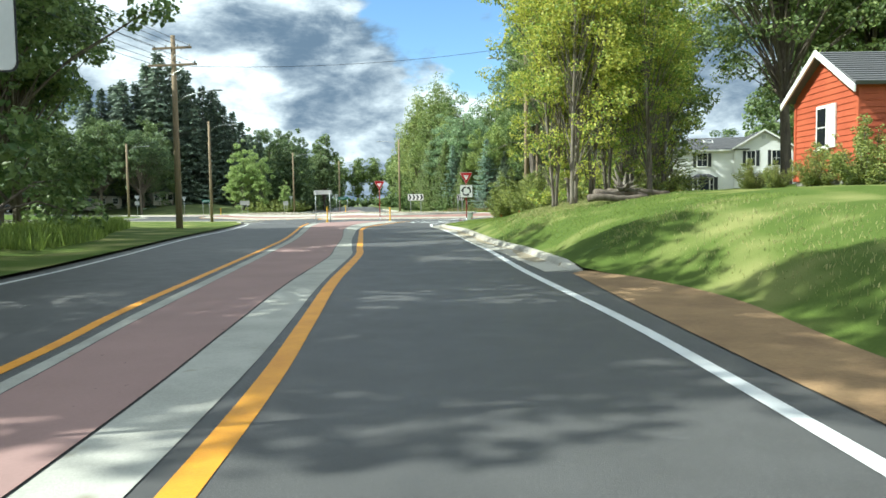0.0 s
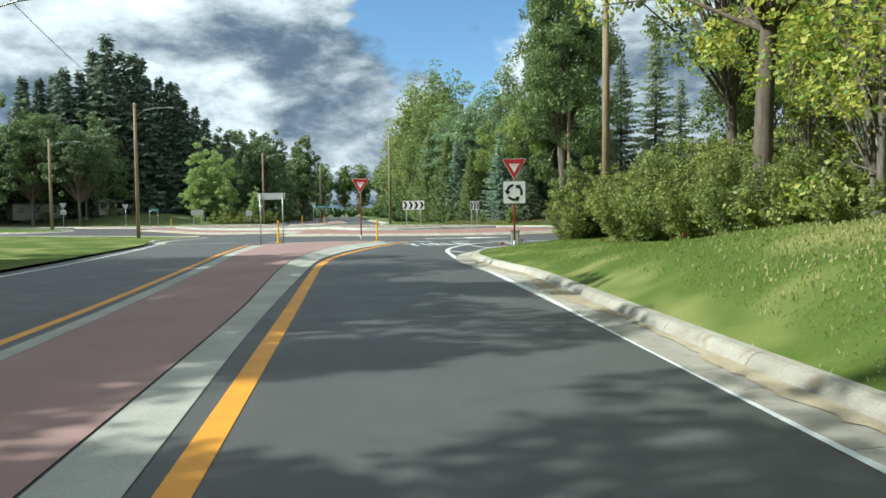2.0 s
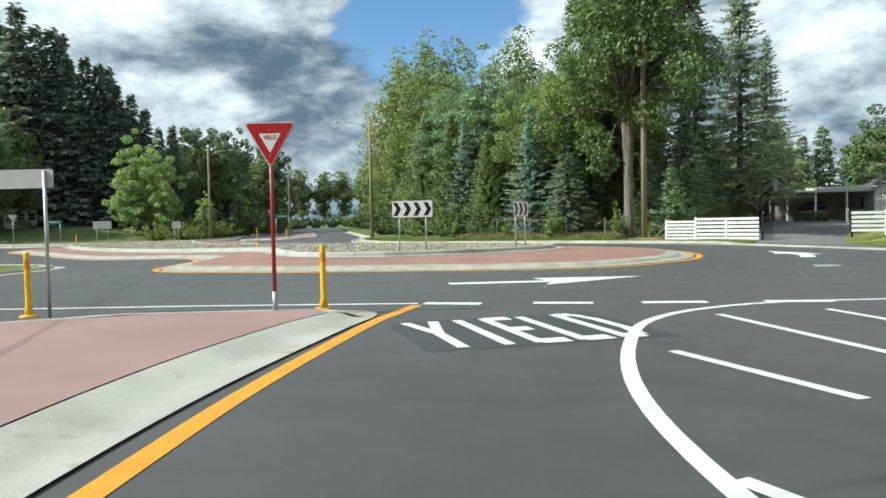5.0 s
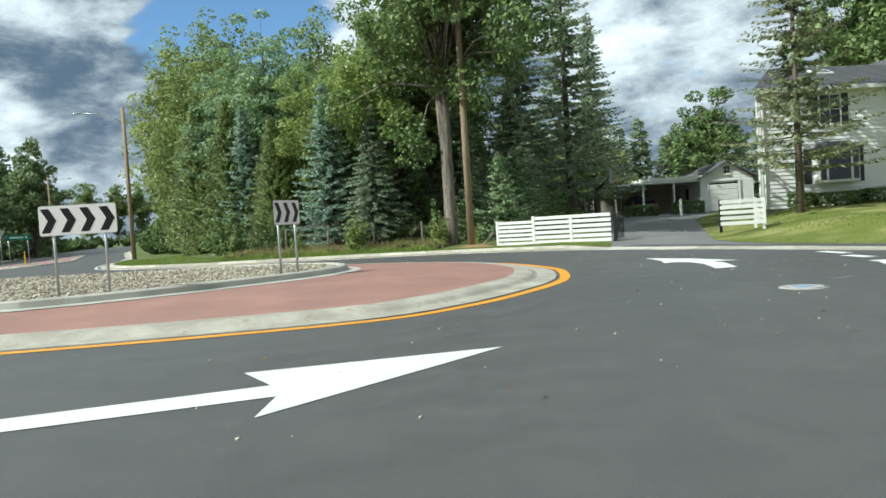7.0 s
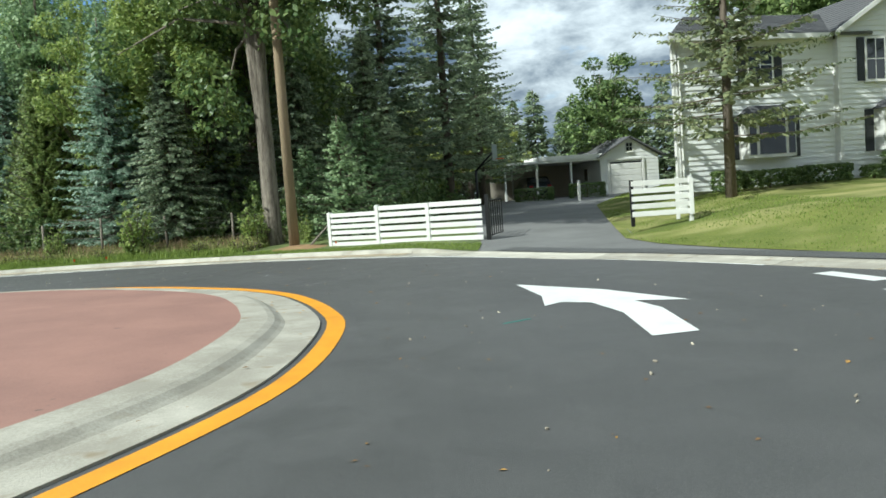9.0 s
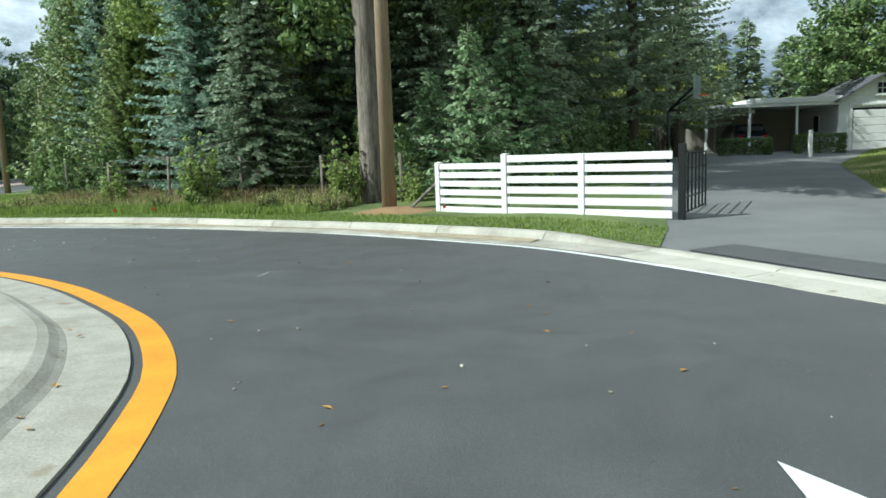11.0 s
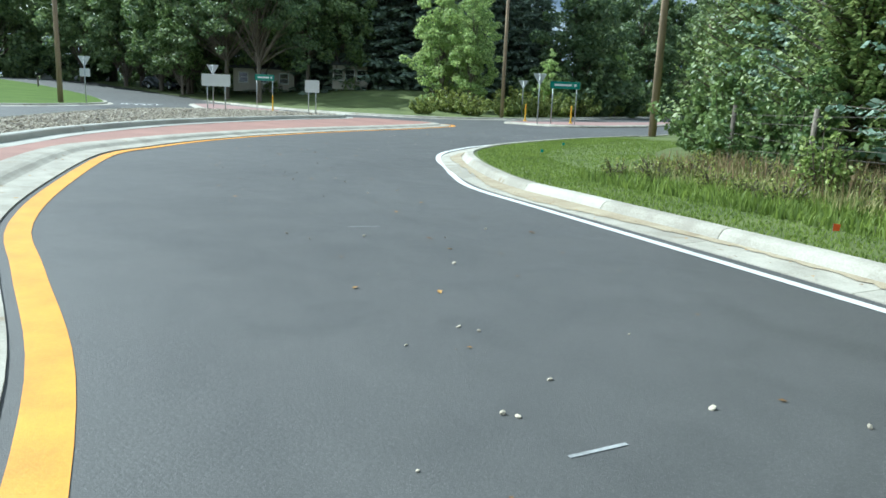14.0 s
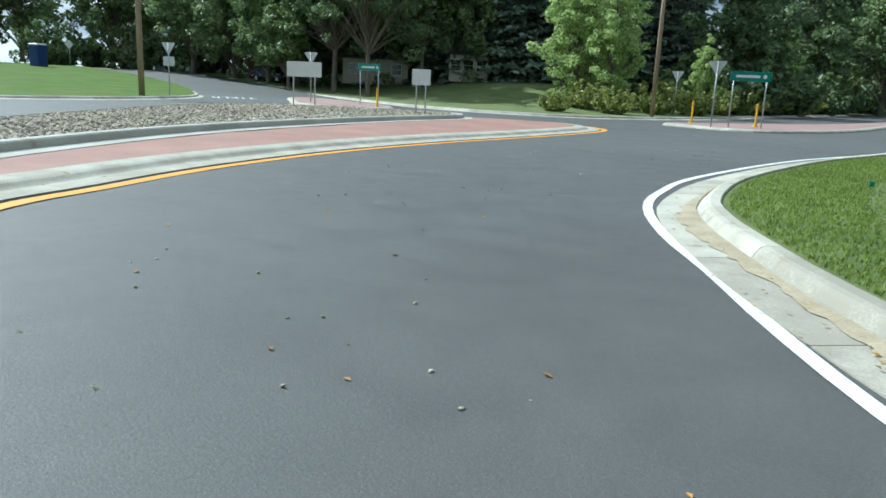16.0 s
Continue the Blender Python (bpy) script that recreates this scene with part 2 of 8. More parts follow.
NEEDLE = material("needle", (0.426, 0.493, 0.314), (0.202, 0.263, 0.168), 0.6, 0.4, 6, 0, amount=0.9, island=0.7, obj=0.4, translucent=0.42)
NEEDLE_BLUE = material("needle_blue", (0.448, 0.56, 0.448), (0.213, 0.325, 0.235), 0.6, 0.4, 6, 0, amount=0.9, island=0.7, translucent=0.4)
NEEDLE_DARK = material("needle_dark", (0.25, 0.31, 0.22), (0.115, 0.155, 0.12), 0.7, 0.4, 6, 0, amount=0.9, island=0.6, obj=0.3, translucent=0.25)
NEEDLE_PINE = material("pine_needle", (0.38, 0.494, 0.265), (0.172, 0.265, 0.132), 0.6, 0.3, 5, 0, amount=1.0, island=0.7, obj=0.25, translucent=0.4)
LEAF_BRIGHT = material("leaf_bright", (0.42, 0.49, 0.155), (0.21, 0.29, 0.08), 0.5, 0.4, 4, 0, amount=1.0, island=0.7, obj=0.2, translucent=0.45)
LEAF_SHADE = material("leaf_shade", (0.25, 0.32, 0.13), (0.11, 0.165, 0.075), 0.5, 0.25, 4, 0, amount=0.9, island=0.7, obj=0.35, translucent=0.38)
DRY_WEED = material("dry_weed", (0.40, 0.28, 0.17), (0.22, 0.20, 0.08), 0.8, 0.8, 9, 0, amount=1.0, island=0.8, translucent=0.3)
FALLEN_LEAF = material("fallen_leaf", (0.45, 0.25, 0.06), (0.20, 0.11, 0.04), 0.7, 2, 9, 0, amount=1.0, island=0.9, translucent=0.1)
BLUE_SPRAY = material("blue_spray", (0.10, 0.32, 0.72), (0.08, 0.25, 0.55), 0.7, 6, 40, 0, amount=0.6)
NEEDLE_OLIVE = material("olive_needle", (0.312, 0.336, 0.168), (0.144, 0.18, 0.096), 0.6, 0.4, 6, 0, amount=0.9, island=0.6, translucent=0.35)
POLE_WOOD = material("pole_wood", (0.36, 0.275, 0.175), (0.21, 0.155, 0.10), 0.9, 2, 22, 0.5, amount=0.8, stretch=(4, 4, 0.4))
GALV = material("galvanised", (0.50, 0.51, 0.51), (0.36, 0.37, 0.37), 0.45, 5, 40, 0.05, metal=0.7, amount=0.6)
OLD_WIRE = material("old_wire", (0.20, 0.18, 0.16), (0.11, 0.085, 0.07), 0.7, 4, 40, 0.05, metal=0.3, amount=0.9)
ALU = material("sign_back", (0.62, 0.63, 0.62), (0.52, 0.53, 0.52), 0.5, 3, 30, 0.03, metal=0.3, amount=0.5)
SIGN_RED = material("sign_red", (0.48, 0.02, 0.025), (0.38, 0.015, 0.02), 0.35, 2, 30, 0, amount=0.4)
POST_RED = material("post_red", (0.32, 0.03, 0.03), (0.24, 0.02, 0.02), 0.4, 3, 30, 0.02, amount=0.5)
SIGN_WHITE = material("sign_white", (0.80, 0.80, 0.78), (0.72, 0.72, 0.70), 0.35, 2, 30, 0, amount=0.4)
SIGN_BLACK = material("sign_black", (0.012, 0.012, 0.013), (0.008, 0.008, 0.008), 0.4, 2, 30, 0, amount=0.4)
SIGN_GREEN = material("sign_green", (0.015, 0.23, 0.16), (0.01, 0.19, 0.13), 0.35, 2, 30, 0, amount=0.4)
BOLLARD = material("bollard_yellow", (0.80, 0.47, 0.015), (0.68, 0.38, 0.01), 0.45, 4, 30, 0.02, amount=0.6)
WHITE_WOOD = material("white_wood", (0.80, 0.79, 0.76), (0.66, 0.65, 0.61), 0.6, 2, 25, 0.1, amount=0.7, obj=0.2, stretch=(1, 1, 3))
SIDING = material("white_siding", (0.82, 0.82, 0.80), (0.74, 0.74, 0.72), 0.55, 0.8, 20, 0.05, amount=0.5)
RED_SIDING = material("red_siding", (0.52, 0.12, 0.05), (0.36, 0.07, 0.03), 0.75, 1.2, 20, 0.15, amount=0.7, island=0.25)
SHINGLE = material("shingle", (0.12, 0.12, 0.125), (0.06, 0.06, 0.065), 0.9, 1.5, 20, 0.4, amount=0.8, island=0.5)
SHUTTER = material("dark_shutter", (0.03, 0.034, 0.042), (0.018, 0.02, 0.025), 0.5, 2, 20, 0.05, amount=0.5)
BLACK_METAL = material("black_metal", (0.015, 0.015, 0.016), (0.01, 0.01, 0.01), 0.45, 3, 20, 0.03, metal=0.2)
UTIL_GREEN = material("utility_green", (0.36, 0.42, 0.36), (0.29, 0.34, 0.29), 0.5, 3, 20, 0.03, amount=0.5)
BLUE_PLASTIC = material("blue_plastic", (0.02, 0.05, 0.20), (0.015, 0.035, 0.14), 0.5, 3, 20, 0, amount=0.5)
ORANGE = material("marker_orange", (0.85, 0.12, 0.01), (0.7, 0.09, 0.01), 0.6, 5, 30, 0, amount=0.5)
TEAL = material("marker_teal", (0.02, 0.30, 0.24), (0.01, 0.22, 0.18), 0.6, 5, 30, 0, amount=0.5)
CAR_DARK = material("dark_car_paint", (0.02, 0.024, 0.03), (0.015, 0.018, 0.022), 0.2, 2, 20, 0, amount=0.3)
RUBBER = material("rubber", (0.02, 0.02, 0.02), (0.012, 0.012, 0.012), 0.8, 5, 40, 0.05)
CHROME = material("alloy", (0.5, 0.5, 0.5), (0.4, 0.4, 0.4), 0.25, 5, 40, 0, metal=0.9)
LAMP_RED = material("tail_lamp", (0.4, 0.01, 0.01), (0.3, 0.01, 0.01), 0.2, 5, 40, 0)
CLEAR_BOARD = material("clear_board", (0.62, 0.68, 0.70), (0.50, 0.56, 0.58), 0.15, 3, 20, 0, amount=0.4, translucent=0.5)
BEIGE = material("beige_wall", (0.55, 0.50, 0.42), (0.45, 0.40, 0.33), 0.7, 1, 20, 0.05, amount=0.5)


def glass_material():
    m = bpy.data.materials.new("window_glass")
    m.use_nodes = True
    b = m.node_tree.nodes["Principled BSDF"]
    b.inputs["Base Color"].default_value = (0.015, 0.018, 0.022, 1)
    b.inputs["Roughness"].default_value = 0.06
    b.inputs["Specular IOR Level"].default_value = 0.6
    return m


GLASS = glass_material()


# ---- building helpers ----
def part(name, data, mat, parent=None, label=""):
    """Links a bmesh or mesh as one object under parent."""
    if isinstance(data, bmesh.types.BMesh):
        me = bpy.data.meshes.new(name)
        data.to_mesh(me)
        data.free()
    else:
        me = data
    if mat is not None and not me.materials:
        me.materials.append(mat)
    ob = new(name, me)
    if parent is not None:
        ob.parent = parent
    if label:
        ob["label"] = label
    return ob


def thing(name, label, category, group="", at=(0, 0, 0), rz=0.0, kind=""):
    root = new(name)
    root.empty_display_size = 0.2
    root.matrix_world = pose(at[0], at[1], at[2], 0, 0, rz)
    return tagged(root, label, category, group, kind)


def mesh_from(name, verts, faces):
    me = bpy.data.meshes.new(name)
    me.from_pydata(verts, [], faces)
    me.update()
    return me


def smooth(ob, angle=40):
    for p in ob.data.polygons:
        p.use_smooth = True
    return ob


def box(bm, x0, y0, z0, x1, y1, z1, bevel=0.0):
    geom = bmesh.ops.create_cube(bm, size=1.0)["verts"]
    bmesh.ops.scale(bm, vec=(x1 - x0, y1 - y0, z1 - z0), verts=geom)
    bmesh.ops.translate(bm, vec=((x0 + x1) / 2, (y0 + y1) / 2, (z0 + z1) / 2), verts=geom)
    if bevel:
        edges = list({e for v in geom for e in v.link_edges})
        bmesh.ops.bevel(bm, geom=edges, offset=bevel, segments=1, affect="EDGES")
    return bm


def a_box(*size, bevel=0.0):
    return box(bmesh.new(), *size, bevel=bevel)


def tube(bm, pts, radii, sides=10, cap=True):
    """A tapered tube along points."""
    pts = [Vector(p) for p in pts]
    if isinstance(radii, (int, float)):
        radii = [radii] * len(pts)
    rings = []
    ref = None
    for i, p in enumerate(pts):
        d = (pts[min(i + 1, len(pts) - 1)] - pts[max(i - 1, 0)]).normalized()
        if ref is None:
            ref = d.orthogonal().normalized()
        ref = (ref - d * ref.dot(d)).normalized()
        side = d.cross(ref)
        rings.append([bm.verts.new(p + (ref * math.cos(a) + side * math.sin(a)) * radii[i]) for a in [2 * math.pi * k / sides for k in range(sides)]])
    for a, b in zip(rings, rings[1:]):
        for k in range(sides):
            bm.faces.new((a[k], a[(k + 1) % sides], b[(k + 1) % sides], b[k]))
    if cap:
        bm.faces.new(list(reversed(rings[0])))
        bm.faces.new(rings[-1])
    return bm


def a_tube(pts, radii, sides=10):
    return tube(bmesh.new(), pts, radii, sides)


def plate(pts, thick):
    """A flat plate standing in the x-z plane: outline pts, from y = 0 to y = thick."""
    bm = bmesh.new()
    a = [bm.verts.new((x, 0, z)) for x, z in pts]
    b = [bm.verts.new((x, thick, z)) for x, z in pts]
    bm.faces.new(a)
    bm.faces.new(list(reversed(b)))
    for i in range(len(pts)):
        j = (i + 1) % len(pts)
        bm.faces.new((a[j], a[i], b[i], b[j]))
    bmesh.ops.recalc_face_normals(bm, faces=bm.faces)
    return bm


def round_rect(w, h, r, n=5):
    out = []
    for cx, cz, a0 in ((w / 2 - r, h / 2 - r, 0), (-w / 2 + r, h / 2 - r, 90), (-w / 2 + r, -h / 2 + r, 180), (w / 2 - r, -h / 2 + r, 270)):
        for k in range(n + 1):
            a = radians(a0 + 90 * k / n)
            out.append((cx + r * math.cos(a), cz + r * math.sin(a)))
    return out


def curve(pts, step=0.45):
    """A smooth line through the points (centripetal-like Catmull-Rom), resampled."""
    p = [np.array(q, float) for q in pts]
    p = [2 * p[0] - p[1]] + p + [2 * p[-1] - p[-2]]
    out = []
    for i in range(1, len(p) - 2):
        n = max(1, int(np.linalg.norm(p[i + 1] - p[i]) / step))
        for k in range(n):
            t = k / n
            out.append(0.5 * (2 * p[i] + (p[i + 1] - p[i - 1]) * t + (2 * p[i - 1] - 5 * p[i] + 4 * p[i + 1] - p[i + 2]) * t * t + (3 * p[i] - p[i - 1] - 3 * p[i + 1] + p[i + 2]) * t ** 3))
    out.append(p[-2])
    return np.array(out)


def ring(pts, step=0.8):
    """A smooth closed line through the points."""
    p = [np.array(q, float) for q in pts]
    n0 = len(p)
    out = []
    for i in range(n0):
        a, b, c, d = p[i - 1], p[i], p[(i + 1) % n0], p[(i + 2) % n0]
        n = max(1, int(np.linalg.norm(c - b) / step))
        for k in range(n):
            t = k / n
            out.append(0.5 * (2 * b + (c - a) * t + (2 * a - 5 * b + 4 * c - d) * t * t + (3 * b - a - 3 * c + d) * t ** 3))
    return np.array(out)


def normals2(line, closed=False):
    if closed:
        d = np.roll(line, -1, 0) - np.roll(line, 1, 0)
    else:
        d = np.gradient(line, axis=0)
    d /= np.linalg.norm(d, axis=1, keepdims=True) + 1e-9
    return np.stack([d[:, 1], -d[:, 0]], 1)        # to the right of the way


def shift(line, off, closed=False):
    return line + normals2(line, closed) * off


def sstep(a, b, v):
    t = np.clip((np.asarray(v, float) - a) / (b - a), 0, 1)
    return t * t * (3 - 2 * t)


def terrain(x, y):
    """The lie of the paved ground: it falls a little to the west."""
    x, y = np.asarray(x, float), np.asarray(y, float)
    return -0.5 * sstep(-7, -24, x) * sstep(42, 66, y) * (0.35 + 0.65 * np.exp(-((y - 76) / 13) ** 2))


def sweep(name, line, profile, mat, parent=None, closed=False, label="", base=None):
    """Sweeps a profile of (offset to the right, height) along a line on the ground."""
    nrm = normals2(line, closed)
    n, m = len(line), len(profile)
    verts = []
    for i in range(n):
        for off, z in profile:
            q = line[i] + nrm[i] * off
            g = float(terrain(*q)) if base is None else base(q[0], q[1])
            verts.append((q[0], q[1], g + z))
    faces = []
    for i in range(n if closed else n - 1):
        j = (i + 1) % n
        for k in range(m - 1):
            faces.append((i * m + k, i * m + k + 1, j * m + k + 1, j * m + k))
    ob = part(name, mesh_from(name, verts, faces), mat, parent, label)
    return ob


def inside(poly, x, y):
    x, y = np.asarray(x, float), np.asarray(y, float)
    c = np.zeros(x.shape, bool)
    x0, y0 = poly[:, 0], poly[:, 1]
    x1, y1 = np.roll(x0, -1), np.roll(y0, -1)
    for a, b, cx, d in zip(x0, y0, x1, y1):
        if b == d:
            continue
        hit = ((b > y) != (d > y)) & (x < (cx - a) * (y - b) / (d - b) + a)
        c ^= hit
    return c


def edge_distance(line, x, y, closed=True):
    """Distance of points from a polyline."""
    best = np.full(np.shape(x), 1e9)
    n = len(line)
    for i in range(n if closed else n - 1):
        a, b = line[i], line[(i + 1) % n]
        d = b - a
        L = max(float(d @ d), 1e-9)
        t = np.clip(((x - a[0]) * d[0] + (y - a[1]) * d[1]) / L, 0, 1)
        best = np.minimum(best, np.hypot(x - a[0] - t * d[0], y - a[1] - t * d[1]))
    return best


def sheet(name, outline, height, mat, spacing=2.0, parent=None, label="", kind="", near=None, near_spacing=0.8):
    """A sheet that fills the outline, with its own lie height(x, y)."""
    from mathutils.geometry import delaunay_2d_cdt
    lo, hi = outline.min(0), outline.max(0)
    gx, gy = np.meshgrid(np.arange(lo[0] + spacing / 2, hi[0], spacing), np.arange(lo[1] + spacing / 2, hi[1], spacing))
    gx, gy = gx.ravel(), gy.ravel()
    if near is not None:
        nx0, ny0, nx1, ny1 = near
        far = ~((gx > nx0) & (gx < nx1) & (gy > ny0) & (gy < ny1))
        mx, my = np.meshgrid(np.arange(nx0, nx1, near_spacing), np.arange(ny0, ny1, near_spacing))
        gx, gy = np.concatenate([gx[far], mx.ravel()]), np.concatenate([gy[far], my.ravel()])
    keep = inside(outline, gx, gy)
    gx, gy = gx[keep], gy[keep]
    keep = edge_distance(outline, gx, gy) > 0.25
    gx, gy = gx[keep] + np.random.uniform(-0.05, 0.05, keep.sum()), gy[keep]
    n = len(outline)
    pts = [Vector(p) for p in outline] + [Vector(p) for p in zip(gx, gy)]
    v, e, f, *_ = delaunay_2d_cdt(pts, [(i, (i + 1) % n) for i in range(n)], [], 1, 1e-4)
    vx, vy = np.array([p[0] for p in v]), np.array([p[1] for p in v])
    vz = height(vx, vy)
    ob = part(name, mesh_from(name, list(zip(vx, vy, vz)), [tuple(q) for q in f]), mat, parent, label)
    if sum(p.normal.z for p in ob.data.polygons) < 0:
        ob.data.flip_normals()
    smooth(ob)
    if kind:
        tagged(ob, label, "", "", kind)
    return ob


# ---- plan of the roads ----
MEDIAN_YELLOW_L = curve([(-2.6, -12.00), (-3.30, -0.02), (-3.82, 6.48), (-4.25, 9.62), (-4.75, 14.61), (-5.55, 22.69), (-6.41, 30.42), (-8.15, 42.17), (-8.76, 46.15), (-9.60, 53.33)])
MEDIAN_L = curve([(-2.35, -12.00), (-3.05, -0.01), (-3.60, 6.48), (-4.00, 9.62), (-4.51, 14.62), (-5.31, 22.69), (-6.17, 30.42), (-7.91, 42.18), (-8.52, 46.16), (-9.26, 52.71)])
MEDIAN_RED_L = curve([(-2.05, -12.00), (-2.75, -0.01), (-3.33, 5.76), (-3.66, 8.41), (-4.09, 12.68), (-4.98, 21.78), (-5.82, 29.82), (-7.51, 41.87), (-8.12, 46.17), (-8.72, 52.70)])
MEDIAN_RED_R = curve([(-1.6, -12.00), (-2.00, -0.01), (-2.19, 4.95), (-2.41, 8.10), (-2.74, 12.99), (-2.98, 19.26), (-3.39, 23.27), (-4.11, 30.44), (-4.89, 36.58), (-5.23, 40.34), (-5.30, 43.32), (-5.16, 46.68), (-4.78, 49.40), (-4.10, 51.95), (-3.62, 53.07)])
MEDIAN_R = curve([(-1.0, -12.00), (-1.42, -0.00), (-1.61, 5.36), (-1.77, 8.10), (-2.13, 13.00), (-2.45, 19.85), (-2.79, 22.76), (-3.53, 29.00), (-4.27, 36.89), (-4.56, 40.64), (-4.57, 43.62), (-4.17, 47.72), (-3.34, 51.64), (-2.95, 53.07)])
MEDIAN_YELLOW_R = curve([(-0.75, -12.00), (-1.18, -0.00), (-1.36, 5.25), (-1.60, 8.60), (-1.95, 13.20), (-2.25, 19.85), (-2.59, 23.16), (-3.33, 30.24), (-4.05, 36.99), (-4.32, 40.13), (-4.35, 43.20), (-4.07, 46.12), (-3.72, 48.77), (-3.03, 52.25), (-2.72, 53.38), (-2.31, 54.62)])
EDGE_WHITE_R = curve([(2.45, -12.00), (2.30, -0.00), (2.19, 5.85), (2.05, 8.98), (1.63, 14.55), (1.35, 20.35), (1.15, 23.25), (0.64, 30.45), (0.02, 37.36), (-0.19, 38.96), (-0.47, 41.07), (-0.63, 43.71), (-0.70, 46.31), (-0.47, 48.37), (0.10, 50.42), (0.87, 52.13), (2.22, 53.35), (4.3, 53.9), (9.0, 53.6), (20, 52.3), (34, 50.9)])
CURB_S = curve([(2.72, 14.44), (2.29, 20.17), (1.99, 22.15), (1.61, 26.51), (1.10, 34.74), (0.64, 37.45), (0.35, 39.25), (0.17, 41.26), (0.29, 43.09), (0.79, 44.93), (1.71, 46.50), (3.03, 47.80), (6.13, 49.5), (12.4, 50.9), (21, 51.0), (34, 49.6), (62, 46)])
EDGE_WHITE_L = curve([(-7.0, -12.00), (-7.70, 5.04), (-8.13, 13.78), (-9.02, 20.60), (-10.74, 31.38), (-12.04, 42.63), (-14.07, 53.62), (-16.92, 63.73), (-18.29, 70.67)])
LAWN_W_EDGE = curve([(-7.4, -12.00), (-8.10, 5.04), (-8.54, 13.78), (-9.47, 20.60), (-11.19, 31.38), (-12.63, 42.60), (-14.66, 54.05), (-17.71, 64.23), (-18.90, 71.10), (-18.75, 75.02), (-20.03, 78.05), (-24.86, 81.02), (-39.76, 84.82), (-69.86, 89.47)])
# outer kerb on the north-east side, its back edge, from the drive round to the north road
CURB_NE = curve([(13.75, 76.7), (13.1, 78.0), (12.2, 79.25), (11.4, 80.1), (10.3, 81.3), (8.9, 82.5), (7.6, 83.6), (6.3, 84.7), (4.6, 85.8), (1.2, 87.6), (-0.5, 88.5), (-2.2, 90.0), (-3.1, 90.95), (-4.15, 92.2), (-4.95, 93.6), (-5.8, 96.4), (-6.4, 101.2), (-6.4, 106), (-6.7, 113.5), (-13.43, 166.27), (-31.5, 323)])
EDGE_WHITE_NE = curve([(15.0, 69.0), (14.6, 71.2), (13.95, 73.4), (13.2, 75.6), (12.4, 77.5), (11.3, 79.0), (9.6, 80.95), (8.0, 82.4), (6.0, 83.9), (4.1, 85.0), (0.8, 86.8), (-1.0, 87.8), (-2.2, 88.9), (-3.3, 90.1), (-4.35, 91.2), (-5.4, 92.6), (-6.1, 94.1), (-6.8, 96.6), (-7.35, 102), (-7.2, 108), (-7.8, 117)])
CURB_E = curve([(13.76, 76.68), (14.5, 73.8), (15.0, 72.4), (15.4, 70.8), (15.75, 69), (16.2, 66.6), (17.2, 64.7), (20, 63.3), (30.8, 61.5), (60, 57), (95, 50.7)])
ISLAND_YELLOW = ring([(-9.99, 65.86), (-6.88, 64.2), (-3.63, 63.5), (-0.06, 62.95), (2.45, 62.88), (3.9, 63.5), (5.25, 64.53), (6.9, 66.3), (7.98, 68.65), (8.27, 70.3), (8.30, 71.7), (8.18, 72.8), (7.74, 74.2), (7.02, 75.52), (6.34, 76.57), (5.32, 77.76), (4.13, 78.75), (2.12, 79.88), (-0.05, 80.73), (-1.97, 81.5), (-4.55, 83.1), (-8.5, 86.0), (-9.85, 87.75),
                      (-11.4, 90.1), (-12.9, 93.4), (-14.1, 97.6), (-15.1, 102.7), (-16.6, 107.9), (-18.75, 110.2), (-21.17, 110.52), (-23.83, 108.89), (-28.14, 106.27), (-31.53, 102.61), (-31.49, 96.65), (-26.91, 90.97), (-20.75, 84.55), (-14.50, 79.51), (-11.90, 74.94), (-11.64, 70.93), (-11.22, 67.89)], 0.35)
GRAVEL = ring([(-7.85, 72.34), (-6.83, 69.35), (-5.42, 67.89), (-3.38, 67.51), (-1.36, 67.91), (0.53, 68.86), (2.05, 69.81), (3.08, 71.04), (3.37, 72.62), (2.59, 74.55), (-0.54, 77.56), (-5.62, 80.94), (-10.22, 84.83), (-13.37, 88.01), (-16.30, 92.47), (-19.08, 99.36), (-20.66, 104.64), (-23.51, 105.84),
               (-27.57, 103.82), (-28.39, 99.26), (-25.04, 93.45), (-19.17, 87.25), (-13.39, 81.87), (-9.38, 76.88)])

yellow_d = lambda x, y: edge_distance(ISLAND_YELLOW, x, y)


def apron(x, y):
    """The height of the central island's paved apron: it rises from the kerb ring towards the stones."""
    return terrain(x, y) + 0.02 + 0.104 * sstep(0.2, 1.1, yellow_d(x, y)) + 0.13 * sstep(1.0, 4.0, yellow_d(x, y))


# ---- ground ----
def lie_of_land(x, y):
    return -0.06 - 0.5 * sstep(-7, -30, x) * sstep(42, 66, y)


far = np.array([(-2400, -1800), (2400, -1800), (2400, 3000), (-2400, 3000)], float)
tagged(sheet("ground", far, lambda x, y: np.full(x.shape, -0.75), ROUGH_GRASS, spacing=400), "rough green grassland reaching out to the horizon", "ground", "", "structure")

road_area = np.array([(-78, -40), (8, -40), (8, 30), (30, 44), (95, 38), (95, 56), (40, 66), (16, 68), (15, 75), (14, 79), (-2, 94), (-2, 130), (-6, 160), (-28, 323), (-44, 323), (-30, 160), (-78, 150)], float)
tagged(sheet("road", road_area, lambda x, y: terrain(x, y), ASPHALT, spacing=3.0), "smooth dark grey asphalt road and roundabout carriageway", "road", "", "structure")


